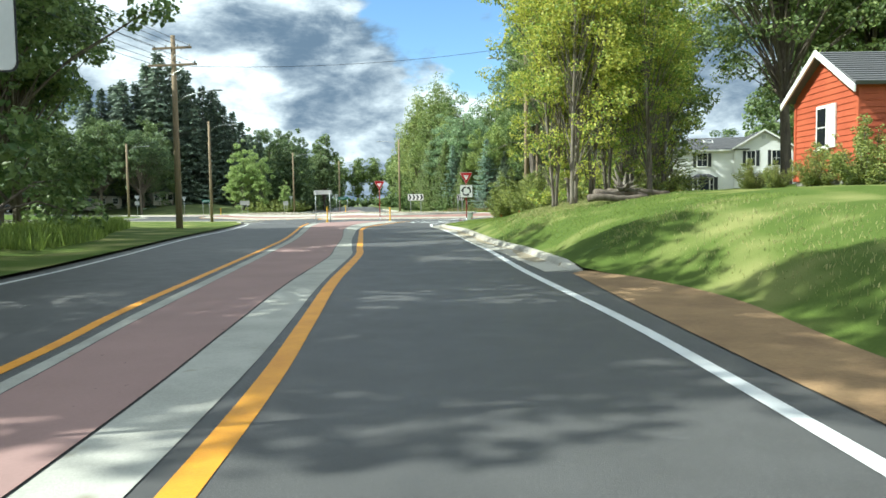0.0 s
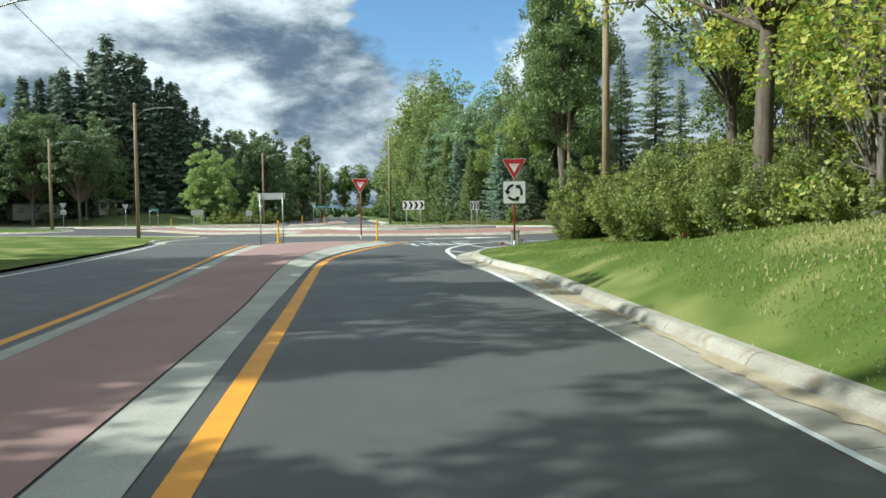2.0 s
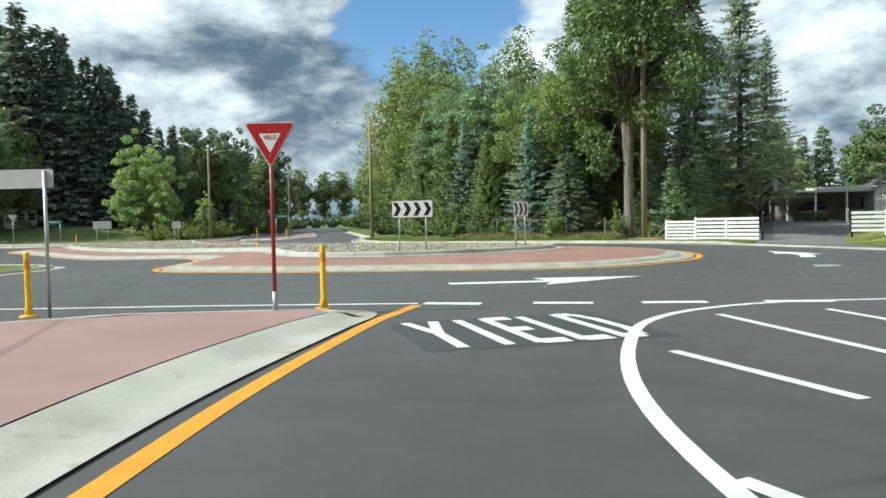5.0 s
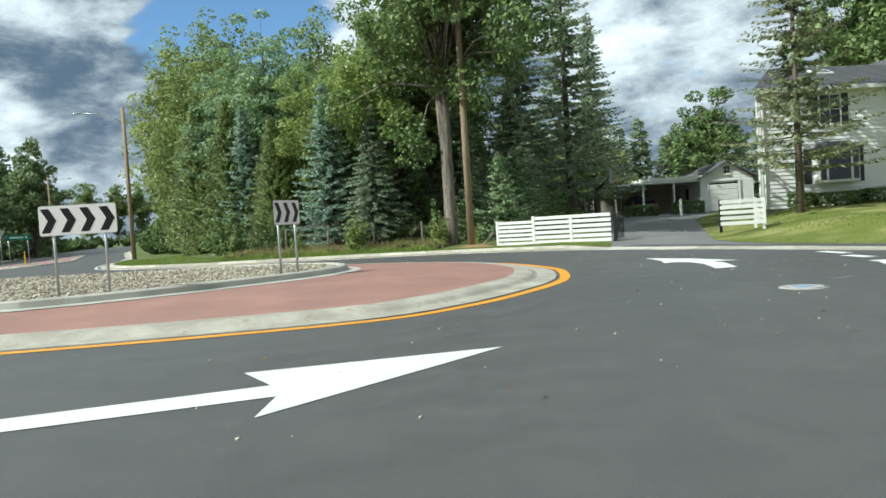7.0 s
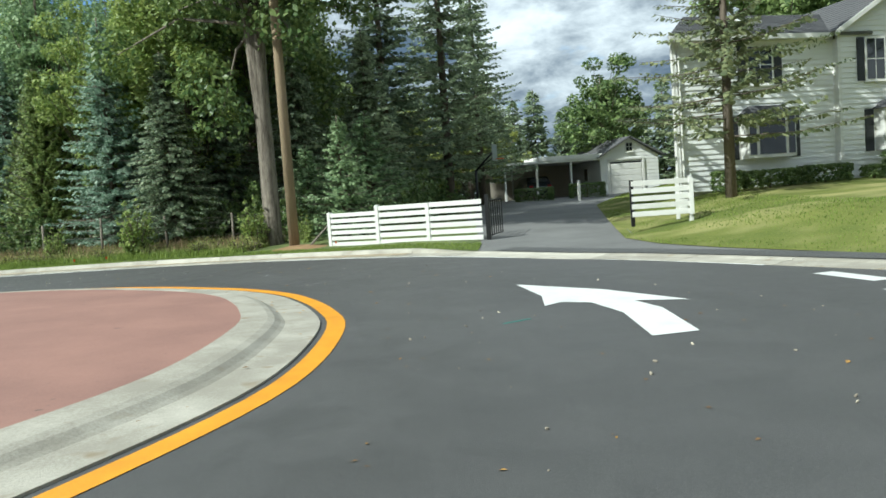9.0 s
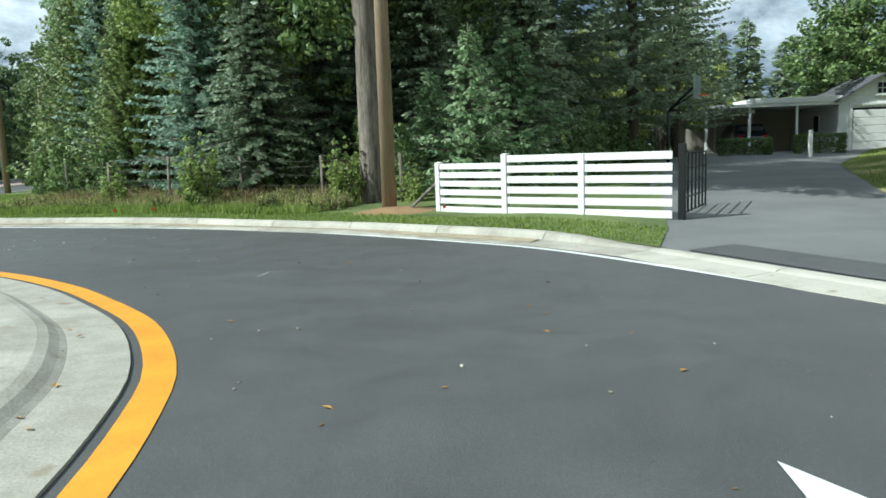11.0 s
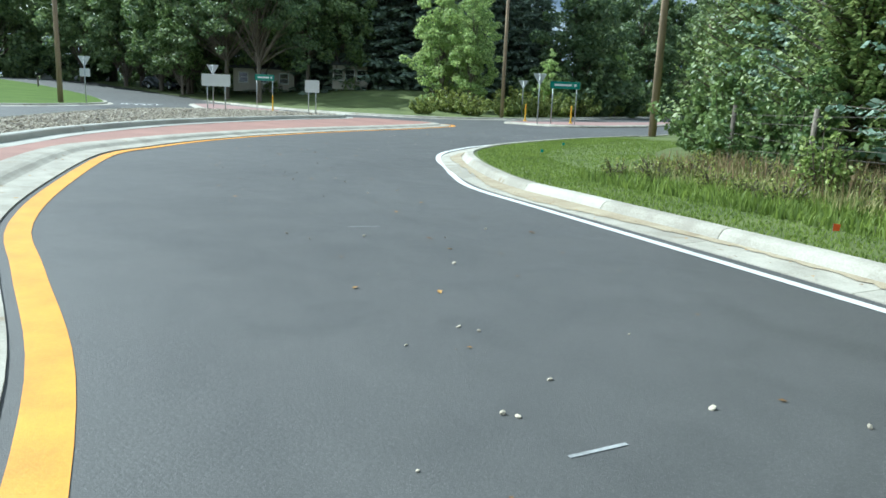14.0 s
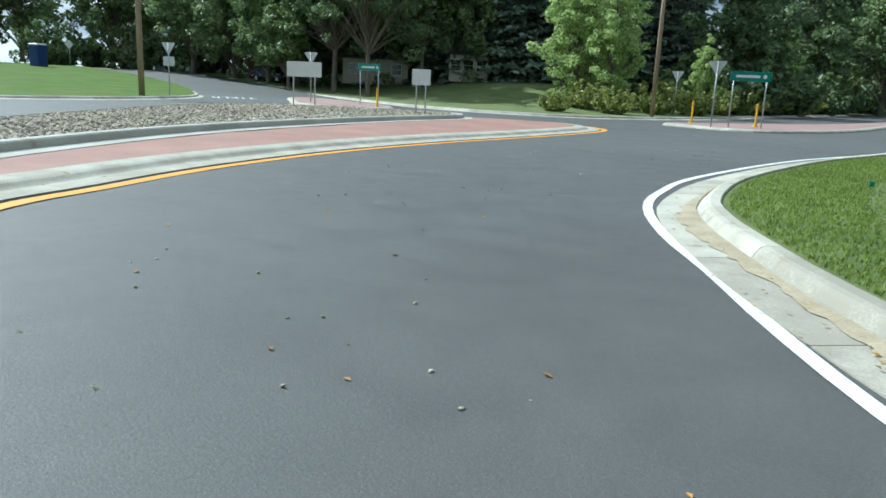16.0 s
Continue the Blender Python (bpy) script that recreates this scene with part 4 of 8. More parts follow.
def broadleaf(name, seed, height, leaf, bark, label, count=9000, size=0.17, wide=0.3, low=0.22, trunk_r=0.22, clumps=70, stems=1, flat=0.8, lean=0.0, loose=0.35, fork=0.08, tuft=(0.045, 0.085), split=0.0):
    """A tapered trunk, limbs out to the clumps, and a crown of many leaf clumps within a ragged oval from low * height up."""
    root = thing(name, label, "tree")
    rng = random.Random(seed)
    rx, zc, rz = wide * height, height * (1 + low) / 2, height * (1 - low) / 2
    ph = [rng.uniform(0, 6.28) for _ in range(4)]
    centres, radii = [], []
    while len(centres) < clumps:
        d = Vector((rng.gauss(0, 1), rng.gauss(0, 1), rng.gauss(0, 1))).normalized()
        a = math.atan2(d.y, d.x)
        lump = 1 + loose * (0.5 * math.sin(2 * a + ph[0] + 2 * d.z) + 0.35 * math.sin(5 * a + ph[1]) * math.cos(3 * d.z + ph[2]) + 0.3 * math.sin(9 * d.z + ph[3]))
        r = rng.random() ** 0.45 * lump * 0.88
        taper = 1.0 - 0.3 * max(0, d.z)
        p = Vector((d.x * rx * r * taper, d.y * rx * r * taper, zc + d.z * rz * r))
        centres.append(p)
        radii.append(height * rng.uniform(*tuft))
    bm = bmesh.new()
    for s in range(stems):
        off = Vector((rng.uniform(-1, 1), rng.uniform(-1, 1), 0)) * (0.05 * height if stems > 1 else 0)
        top = Vector((off.x + lean * height + rng.uniform(-0.03, 0.03) * height, off.y + rng.uniform(-0.03, 0.03) * height, height * 0.86))
        base = off * 0.15
        spine = [base.lerp(top, t) + Vector((math.sin(t * 5 + ph[0]), math.cos(t * 4 + ph[1]), 0)) * 0.012 * height * t for t in (0, 0.2, 0.4, 0.6, 0.8, 1.0)]
        if split:
            part_way = [max(0.0, (t - split) / (1 - split)) for t in (0, 0.2, 0.4, 0.6, 0.8, 1.0)]
            spine = [Vector((p.x * 2.2 * g_, p.y * 2.2 * g_, p.z)) for p, g_ in zip(spine, part_way)]
        spine[0].z = -0.15
        tube(bm, [spine[0] + Vector((0, 0, 0.0)), spine[0] + Vector((0, 0, 0.5))] + spine[1:], [trunk_r * 1.35, trunk_r] + [trunk_r * k for k in (0.86, 0.68, 0.46, 0.26, 0.05)], 10)
        for i, c in enumerate(centres):
            if i % stems != s or (i // stems) % 2:
                continue
            t = min(max((c.z / height - 0.22) * 0.85, fork), 0.8)
            k = min(int(t * 5), 4)
            st = spine[k].lerp(spine[k + 1], t * 5 - k)
            mid = st.lerp(c, 0.5) + Vector((0, 0, 0.03 * height))
            r0 = trunk_r * 0.34 * (1 - 0.7 * t)
            tube(bm, [st, mid, c], [r0, r0 * 0.6, r0 * 0.2], 5, cap=False)
    smooth(part("trunk", bm, bark, root))
    part("crown", leaf_mesh("crown", [tuple(c) for c in centres], radii, count, size, seed, flat), leaf, root)
    return root


def conifer(name, seed, height, needle, bark, label, base_r=2.6, start=0.06, whorls=34, per=9, droop=0.25, tip_up=0.12, dens=16, ragged=0.25, size=0.34, trunk_r=0.18):
    """A trunk with whorls of sagging boughs, each bough hung with sprays of needles."""
    root = thing(name, label, "tree")
    rng = random.Random(seed)
    trunk = bmesh.new()
    tube(trunk, [(0, 0, -0.1), (0, 0, height * 0.5), (0, 0, height)], [trunk_r, trunk_r * 0.55, 0.02], 8)
    V, F = [], []
    for w in range(whorls):
        t = (w + rng.uniform(-0.3, 0.3)) / whorls
        z0 = height * (start + (1 - start) * max(t, 0.0) ** 0.92)
        reach = base_r * (1 - max(t, 0)) ** 0.95 + 0.12
        for j in range(per):
            a = 2 * math.pi * (j + rng.random()) / per
            z = z0 + rng.uniform(-0.6, 0.6) * height / whorls
            L = reach * rng.uniform(1 - ragged * 1.6, 1 + ragged * 0.5)
            if L < 0.1:
                continue
            dirv = Vector((math.cos(a), math.sin(a), 0))
            side = Vector((-math.sin(a), math.cos(a), 0))
            prev = Vector((0, 0, z))
            pts = []
            for s in range(4):
                f = (s + 1) / 4
                pts.append(Vector((0, 0, z)) + dirv * L * f + Vector((0, 0, -droop * L * f + tip_up * L * f * f)))
            if L > 0.5 and rng.random() < 0.6:
                tube(trunk, [prev, pts[1], pts[3]], [0.03, 0.018, 0.006], 3, cap=False)
            n = max(3, int(dens * L / base_r))
            for s in range(n):
                f = (s + rng.random()) / n
                f = 0.12 + 0.88 * f
                i = min(int(f * 4), 3)
                p0 = prev if i == 0 else pts[i - 1]
                q = p0.lerp(pts[i], f * 4 - i) + Vector((0, 0, rng.uniform(-0.06, 0.02)))
                wd = size * rng.uniform(0.6, 1.25) * (1.15 - 0.55 * f)
                sgn = rng.choice((-1, 1))
                tipv = q + dirv * wd * rng.uniform(0.4, 1.0) + side * sgn * wd * rng.uniform(0.5, 1.2) + Vector((0, 0, wd * rng.uniform(-0.8, 0.25)))
                mid = (q + tipv) / 2
                wv = (tipv - q).cross(Vector((rng.uniform(-1.3, 1.3), rng.uniform(-1.3, 1.3), 1))).normalized() * wd * 0.27
                b = len(V)
                V.extend([tuple(q), tuple(mid + wv + Vector((0, 0, 0.02))), tuple(tipv), tuple(mid - wv - Vector((0, 0, 0.03)))])
                F.append((b, b + 1, b + 2, b + 3))
    smooth(part("trunk", trunk, bark, root))
    part("crown", mesh_from("crown", V, F), needle, root)
    return root


def shrub(name, seed, height, leaf, label, count=4500, size=0.09, width=1.5):
    root = thing(name, label, "shrub")
    rng = random.Random(seed)
    bm = bmesh.new()
    centres, radii = [], []
    for i in range(24):
        a, r = rng.uniform(0, 6.28), width * math.sqrt(rng.random())
        h = height * rng.uniform(0.45, 1.0) * (1 - 0.35 * (r / width) ** 2)
        tip = (r * math.cos(a), r * math.sin(a), h)
        tube(bm, [(0.1 * math.cos(a), 0.1 * math.sin(a), -0.05), (tip[0] * 0.6, tip[1] * 0.6, h * 0.55), tip], [0.03, 0.018, 0.006], 4, cap=False)
        for f in (0.12, 0.35, 0.6, 0.8, 0.98):
            centres.append((tip[0] * f ** 0.7, tip[1] * f ** 0.7, h * f))
            radii.append(0.36 * rng.uniform(0.5, 1.2) * height / 3 * (1.15 - 0.5 * f))
    part("stem", bm, BARK, root)
    part("foliage", leaf_mesh("foliage", centres, radii, count, size, seed, 0.9), leaf, root)
    return root


def plant(proto, x, y, z, scale=1.0, turn=0.0, label="", group=""):
    ob = copy_thing(proto, pose(x, y, z, 0, 0, turn) @ Matrix.Diagonal((scale, scale, scale, 1)))
    if label:
        ob["label"] = label
    if group:
        ob["group"] = group
    return ob


def settle(proto, spots, zf, group):
    """Copies a plant to (x, y, scale) spots; the prototype itself takes the first."""
    rng = random.Random(len(spots) * 7 + 1)
    for i, (x, y, s) in enumerate(spots):
        z = zf(x, y) - 0.02
        m = pose(x, y, z, 0, 0, rng.uniform(0, 360)) @ Matrix.Diagonal((s * rng.uniform(0.92, 1.1), s * rng.uniform(0.92, 1.1), s * rng.uniform(0.93, 1.06), 1))
        if i == 0:
            proto.matrix_world = m
            proto["group"] = group
            keep = proto
        else:
            ob = copy_thing(keep, Matrix.Identity(4))
            ob.matrix_basis = m
            ob["group"] = group


zs = lambda x, y: float(lawn_s_height(np.array([x]), np.array([y]))[0]) - 0.03
zn = lambda x, y: float(lawn_ne_height(np.array([x]), np.array([y]))[0]) - 0.03
zw = lambda x, y: float(lawn_w_height(np.array([x]), np.array([y]))[0]) - 0.03
zf = lambda x, y: float(nw_height(x, y)) - 0.06 if y > 92 else float(terrain(x, y)) + 0.02

# young yellowing trees on the southern slope
settle(broadleaf("young_tree", 11, 14, LEAF_YELLOW, GREY_BARK, "slim pale-barked tree with yellow-green autumn leaves", 15000, 0.065, 0.165, 0.1, 0.075, 130, 2, 0.7, 0.0, 0.75, tuft=(0.022, 0.05)),
       [(4.1, 26.9, 0.8), (4.75, 27.6, 0.7), (6.5, 29.2, 0.95), (9.4, 32.0, 0.9), (5.6, 30.8, 0.85), (10.49, 42.99, 0.95)], zs, "yellowing trees on the slope")
settle(broadleaf("young_tree", 23, 15, LEAF_YELLOW, GREY_BARK, "slim forked tree with yellowing leaves on a grass slope", 15000, 0.065, 0.22, 0.14, 0.085, 130, 2, 0.7, 0.03, 0.75, tuft=(0.022, 0.05)),
       [(4.55, 25.6, 0.85), (5.5, 27.3, 0.75), (7.7, 30.6, 0.95), (7.6, 27.2, 0.75), (8.4, 33.8, 0.9), (11.6, 40.5, 0.95)], zs, "yellowing trees on the slope")
settle(broadleaf("maple_tree", 25, 17, LEAF_YELLOW, BARK, "large spreading maple with drooping yellow-green leaves", 26000, 0.085, 0.3, 0.22, 0.24, 170, 1, 0.7, 0.0, 0.7, 0.3, (0.025, 0.055)),
       [(6.1, 36.0, 1.0)], zs, "trees behind the slope")
settle(broadleaf("maple_tree", 31, 18, LEAF_GREEN, BARK, "tall full-crowned green tree in late summer leaf", 16000, 0.15, 0.29, 0.14, 0.26, 150, 1, 0.8, 0.0, 0.5, 0.08, (0.03, 0.06)),
       [(13.6, 46.5, 0.8), (20.7, 36.2, 1.0), (25.4, 42.0, 1.05), (22.7, 30.7, 0.9), (29.3, 34.4, 1.0), (12.6, 51.0, 0.62), (36, 47, 1.0), (31, 25, 1.0)], zs, "trees behind the slope")
settle(broadleaf("slope_maple", 107, 16, LEAF_GREEN, BARK, "broad green maple reaching over the roadside shrubs", 20000, 0.10, 0.36, 0.34, 0.24, 170, 1, 0.65, 0.0, 0.6, 0.3, (0.028, 0.06)),
       [(10.3, 48.0, 1.1), (15.4, 33.2, 1.0), (20.0, 39.5, 1.0)], zs, "trees behind the slope")
settle(shrub("shrub", 3, 3.4, LEAF_SHRUB, "dense yellow-green roadside shrub with small leaves", 17000, 0.052, 2.0),
       [(4.6, 45.8, 0.95), (5.9, 44.4, 0.95), (6.5, 47.4, 1.05), (7.9, 45.2, 1.0), (9.0, 48.1, 1.1), (5.3, 48.5, 0.95), (10.5, 46.6, 1.05), (6.6, 42.6, 1.0), (8.7, 42.2, 0.95), (10.8, 43.2, 1.0), (12.9, 47.8, 1.1), (3.6, 45.0, 0.55), (5.2, 43.0, 0.6), (13.2, 44, 1.05), (7.4, 40.6, 0.85), (4.7, 41.6, 0.7), (5.0, 34.4, 0.5), (5.7, 33.2, 0.5), (7.2, 35.6, 0.6), (4.9, 39.9, 0.72), (5.6, 38.4, 0.75), (6.2, 40.9, 0.9), (6.9, 38.6, 0.85), (9.6, 40.4, 0.8)], zs, "shrubs behind the sign")
settle(shrub("brush", 5, 1.3, LEAF_SHRUB, "low leafy brush under the young trees", 1800, 0.07, 1.0),
       [(6.0, 31.6, 1.0), (7.4, 32.6, 1.1), (8.9, 30.4, 0.9), (5.0, 33.2, 0.8), (7.0, 34.4, 1.2), (9.8, 34.2, 1.2), (4.6, 30.0, 0.6), (8.6, 35.8, 1.2), (11.2, 37.2, 1.3), (5.2, 35.4, 0.9), (7.0, 38.2, 1.1), (9.4, 38.6, 1.3)], zs, "brush under the trees")
# trees beside the approach on the west, which throw their shade across it
settle(broadleaf("roadside_tree", 47, 15, LEAF_DARK, BARK, "dark green roadside tree with open ragged crown", 16000, 0.135, 0.27, 0.1, 0.2, 130, 1, 0.8, 0.02, 0.6, 0.08, (0.03, 0.07)),
       [(-23.0, 38.6, 1.1), (-22.0, 33.2, 1.05), (-17.6, 29.2, 1.1), (-17.55, 24.35, 1.05), (-15.2, 18.3, 1.15), (-14.6, 11.4, 1.2), (-15.5, 4.4, 1.3), (-19.5, 34.2, 1.2), (-22.91, 23.94, 1.1), (-25.84, 36.93, 1.0), (-13.57, -4.02, 1.1), (-20.94, 13.97, 1.2)], zw, "trees west of the approach")
# wood on the north-east verge
settle(broadleaf("oak_tree", 59, 24, LEAF_DARK, GREY_BARK, "great dark green tree with a heavy forked trunk", 75000, 0.125, 0.25, 0.2, 0.32, 330, 2, 0.75, 0.0, 0.55, 0.36, (0.028, 0.058), 0.18),
       [(10.6, 86.4, 1.0)], zn, "trees of the wood")
settle(conifer("spruce_tree", 71, 9.5, NEEDLE_BLUE, BARK, "bushy blue-green spruce with boughs to the ground", 2.6, 0.03, 34, 12, 0.30, 0.26, 90, 0.35, 0.19),
       [(5.6, 92.1, 1.0), (1.5, 97.5, 0.9)], zn, "conifers of the wood")
settle(conifer("spruce_tree", 73, 9.5, NEEDLE, BARK, "dark green spruce with boughs sagging low", 2.6, 0.14, 40, 12, 0.35, 0.15, 80, 0.3, 0.22),
       [(7.6, 89.6, 0.8), (9.6, 92.0, 1.0), (12.8, 91.4, 0.9), (13.8, 98.3, 1.2), (9.3, 100.3, 1.2), (16.2, 92.2, 0.9), (6.3, 95.2, 0.95)], zn, "conifers of the wood")
settle(conifer("young_spruce", 75, 4.6, NEEDLE_PINE, BARK, "young bright green spruce behind the board fence", 2.0, 0.05, 20, 11, 0.15, 0.2, 46, 0.35, 0.2, 0.07),
       [(13.2, 86.5, 0.9), (14.9, 88.6, 1.05), (12.6, 89.2, 0.8)], zn, "young conifers")
settle(broadleaf("pine_tree", 74, 13.5, NEEDLE_PINE, BARK, "tall soft-needled blue-green pine with full crown", 18000, 0.11, 0.22, 0.06, 0.2, 170, 1, 0.5, 0.0, 0.4, 0.08, (0.035, 0.065)),
       [(3.0, 99.5, 1.0), (6.0, 101, 0.95), (0.2, 103.5, 0.95), (11.0, 96.5, 1.0), (4.2, 107, 1.05)], zn, "conifers of the wood")
settle(conifer("cedar_tree", 79, 9.6, LEAF_GREEN, BARK, "dense olive-green cedar at the wood's edge", 2.7, 0.01, 44, 13, 0.0, 0.35, 84, 0.2, 0.20),
       [(0.6, 98.6, 1.0), (-1.3, 103.6, 1.0), (-1.6, 109, 1.1), (3.0, 94.8, 0.8)], zn, "conifers of the wood")
settle(broadleaf("leafy_tree", 81, 11, LEAF_BRIGHT, BARK, "bright yellow-green leafy tree among conifers", 20000, 0.09, 0.26, 0.2, 0.13, 120, 1, 0.8, 0.0, 0.65, 0.08, (0.03, 0.065)),
       [(8.7, 92.0, 1.0), (5.2, 94.6, 0.9), (8.2, 97.4, 1.05), (0.6, 110, 1.1), (11.4, 103, 1.1)], zn, "trees of the wood")
settle(shrub("sapling", 82, 2.2, LEAF_BRIGHT, "bright green leafy sapling at the fence", 1500, 0.075, 0.6),
       [(6.2, 87.7, 1.0), (9.9, 86.2, 0.8), (3.6, 89.5, 0.6), (11.5, 85.6, 0.5)], zn, "saplings at the fence")
settle(conifer("larch_tree", 83, 20, NEEDLE, BARK, "tall open conifer with gaunt layered boughs", 4.6, 0.12, 30, 12, 0.16, 0.20, 110, 0.35, 0.30, 0.3),
       [(22.69, 98.20, 1.0), (18.50, 96.29, 0.92), (26.81, 102.48, 0.8)], zn, "conifers of the wood")
ze = lambda x, y: float(lawn_e_height(np.array([x]), np.array([y]))[0]) - 0.03
settle(conifer("yard_spruce", 89, 13.5, NEEDLE_OLIVE, BARK, "sparse tall spruce on the front lawn of a house", 3.7, 0.17, 25, 9, 0.10, 0.16, 95, 0.4, 0.22, 0.19),
       [(24.5, 79.3, 1.0)], ze, "conifers of the wood")
settle(broadleaf("forest_tree", 97, 19, LEAF_GREEN, BARK, "tall green woodland tree", 17000, 0.17, 0.27, 0.06, 0.25, 190, 1, 0.8, 0.0, 0.3, 0.08, (0.038, 0.07)),
       [(-2.14, 112.71, 0.72), (2.17, 119.55, 0.95), (6.26, 115.02, 0.85), (-2.2, 131.64, 1.0), (11.45, 110.58, 0.9), (-4.5, 150.97, 0.95), (15.11, 107.00, 0.85), (0.12, 141.13, 1.1), (10.28, 126.83, 1.1), (20.47, 120.53, 0.9), (11.45, 94.70, 0.85), (14.76, 100.90, 0.8)], zn, "trees of the wood")
settle(broadleaf("forest_tree", 98, 19, LEAF_GREEN, BARK, "tall green tree far along the north road", 6000, 0.34, 0.26, 0.08, 0.25, 90),
       [(-50, 232, 1.1), (-52, 262, 1.1), (-56, 292, 1.1), (-11, 232, 1.1), (-14, 262, 1.1), (-17, 292, 1.1), (-58, 318, 1.2), (-46, 334, 1.2), (-38, 337, 1.2), (-30, 338, 1.2), (-22, 336, 1.2), (-14, 330, 1.2), (-5, 325, 1.2), (-8, 216, 1.0), (-6.5, 176.40, 1.0)], zn, "trees by the north road")
settle(broadleaf("pale_tree", 101, 20, LEAF_PALE, BARK, "tall poplar-like tree with pale yellow-green crown", 16000, 0.16, 0.24, 0.12, 0.25, 170, 1, 0.85, 0.0, 0.25, 0.08, (0.038, 0.07)),
       [(-3.50, 122.86, 1.0), (-0.46, 128.02, 1.05), (31.51, 124.68, 0.6), (40.50, 128.71, 0.65)], zn, "trees of the wood")
settle(conifer("hedge_conifer", 103, 11, NEEDLE, BARK, "dark conifer in a tall far hedge", 2.6, 0.03, 26, 10, 0.2, 0.2, 22, 0.3, 0.6),
       [(20 + 2.15 * k + 0.5 * math.sin(k * 2.3), 119.5 + 4.5 * math.sin(k * 0.17) + 0.8 * math.sin(k * 3.1), 0.93 + 0.13 * math.sin(k * 1.9)) for k in range(21)], zn, "far hedge of conifers")
settle(broadleaf("shade_giant", 104, 19, LEAF_DARK, BARK, "great dark green tree rising above its neighbours", 16000, 0.22, 0.3, 0.1, 0.3, 150, 1, 0.8, 0.0, 0.55, 0.08, (0.035, 0.07)),
       [(45, 95, 1.05), (-70, 125.5, 0.85), (-78, 128, 0.95), (-86, 131, 0.95), (-63, 123.5, 0.6), (-94, 133, 1.0), (51, 92, 1.0), (58, 90, 1.05), (65, 84, 1.0), (40.5, 108, 0.62), (54, 104, 0.9)], lambda x, y: zf(x, y) if x < 0 else zn(x, y), "great dark trees")
settle(broadleaf("canopy_tree", 111, 18, LEAF_SHADE, BARK, "high-crowned dark tree shading the ground by the far kerb", 13000, 0.20, 0.36, 0.27, 0.26, 150, 1, 0.6, 0.0, 0.5, 0.25, (0.035, 0.07)),
       [(-57, 124.5, 0.9), (-49.5, 122.5, 0.85), (-65, 125.5, 0.85), (-52.5, 131, 0.78), (-74, 129.5, 0.85)], zf, "high-crowned trees")
settle(broadleaf("yard_tree", 106, 13, LEAF_GREEN, BARK, "leafy yard tree with overhanging crown", 16000, 0.11, 0.42, 0.42, 0.22, 150, 1, 0.7, 0.0, 0.6, 0.08, (0.03, 0.06)),
       [(36.5, 70.5, 1.0)], ze, "trees behind the house")
settle(broadleaf("yard_maple", 108, 11, LEAF_GREEN, BARK, "rounded olive-green tree behind the garage", 16000, 0.12, 0.34, 0.08, 0.18, 80),
       [(36.5, 116.5, 0.5)], zn, "garden trees")
settle(broadleaf("garden_tree", 105, 6.5, LEAF_SHRUB, BARK, "low spreading olive-green garden tree", 8000, 0.10, 0.42, 0.15, 0.14, 100, 1, 0.8, 0.0, 0.6, 0.08, (0.04, 0.08)),
       [(28.23, 107.27, 1.0), (31.64, 114.03, 1.0), (35.5, 115.5, 0.95), (25.18, 109.63, 0.9), (22.5, 106.5, 1.0), (26.5, 112.5, 1.1), (29.5, 117, 1.1), (20.5, 110, 1.05)], zn, "garden trees")
# far side: north-west trees
settle(broadleaf("birch_tree", 107, 8, LEAF_BIRCH, GREY_BARK, "bright pale-leaved sapling clump catching the sun", 13000, 0.085, 0.23, 0.04, 0.08, 130, 3, 0.8, 0.0, 0.7, 0.08, (0.03, 0.06)),
       [(-34.8, 130.3, 1.45), (-31.6, 130.2, 1.2), (-33.2, 132.5, 1.3), (-36.6, 131.6, 0.9), (-27.8, 150.5, 1.0), (-29.4, 139.5, 0.7)], zf, "saplings by the far kerb")
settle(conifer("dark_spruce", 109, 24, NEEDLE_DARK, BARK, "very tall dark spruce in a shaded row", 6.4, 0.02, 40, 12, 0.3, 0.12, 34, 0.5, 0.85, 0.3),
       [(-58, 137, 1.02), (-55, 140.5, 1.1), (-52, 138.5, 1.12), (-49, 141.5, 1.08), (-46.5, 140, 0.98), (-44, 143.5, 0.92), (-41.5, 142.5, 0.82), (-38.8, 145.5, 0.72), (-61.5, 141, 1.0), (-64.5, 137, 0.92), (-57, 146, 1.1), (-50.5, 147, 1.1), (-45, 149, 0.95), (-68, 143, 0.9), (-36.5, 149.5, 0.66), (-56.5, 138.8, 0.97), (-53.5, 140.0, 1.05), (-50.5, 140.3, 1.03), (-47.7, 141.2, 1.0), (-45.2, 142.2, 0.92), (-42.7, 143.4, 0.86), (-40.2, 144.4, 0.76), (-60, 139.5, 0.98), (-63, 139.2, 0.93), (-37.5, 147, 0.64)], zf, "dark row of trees")
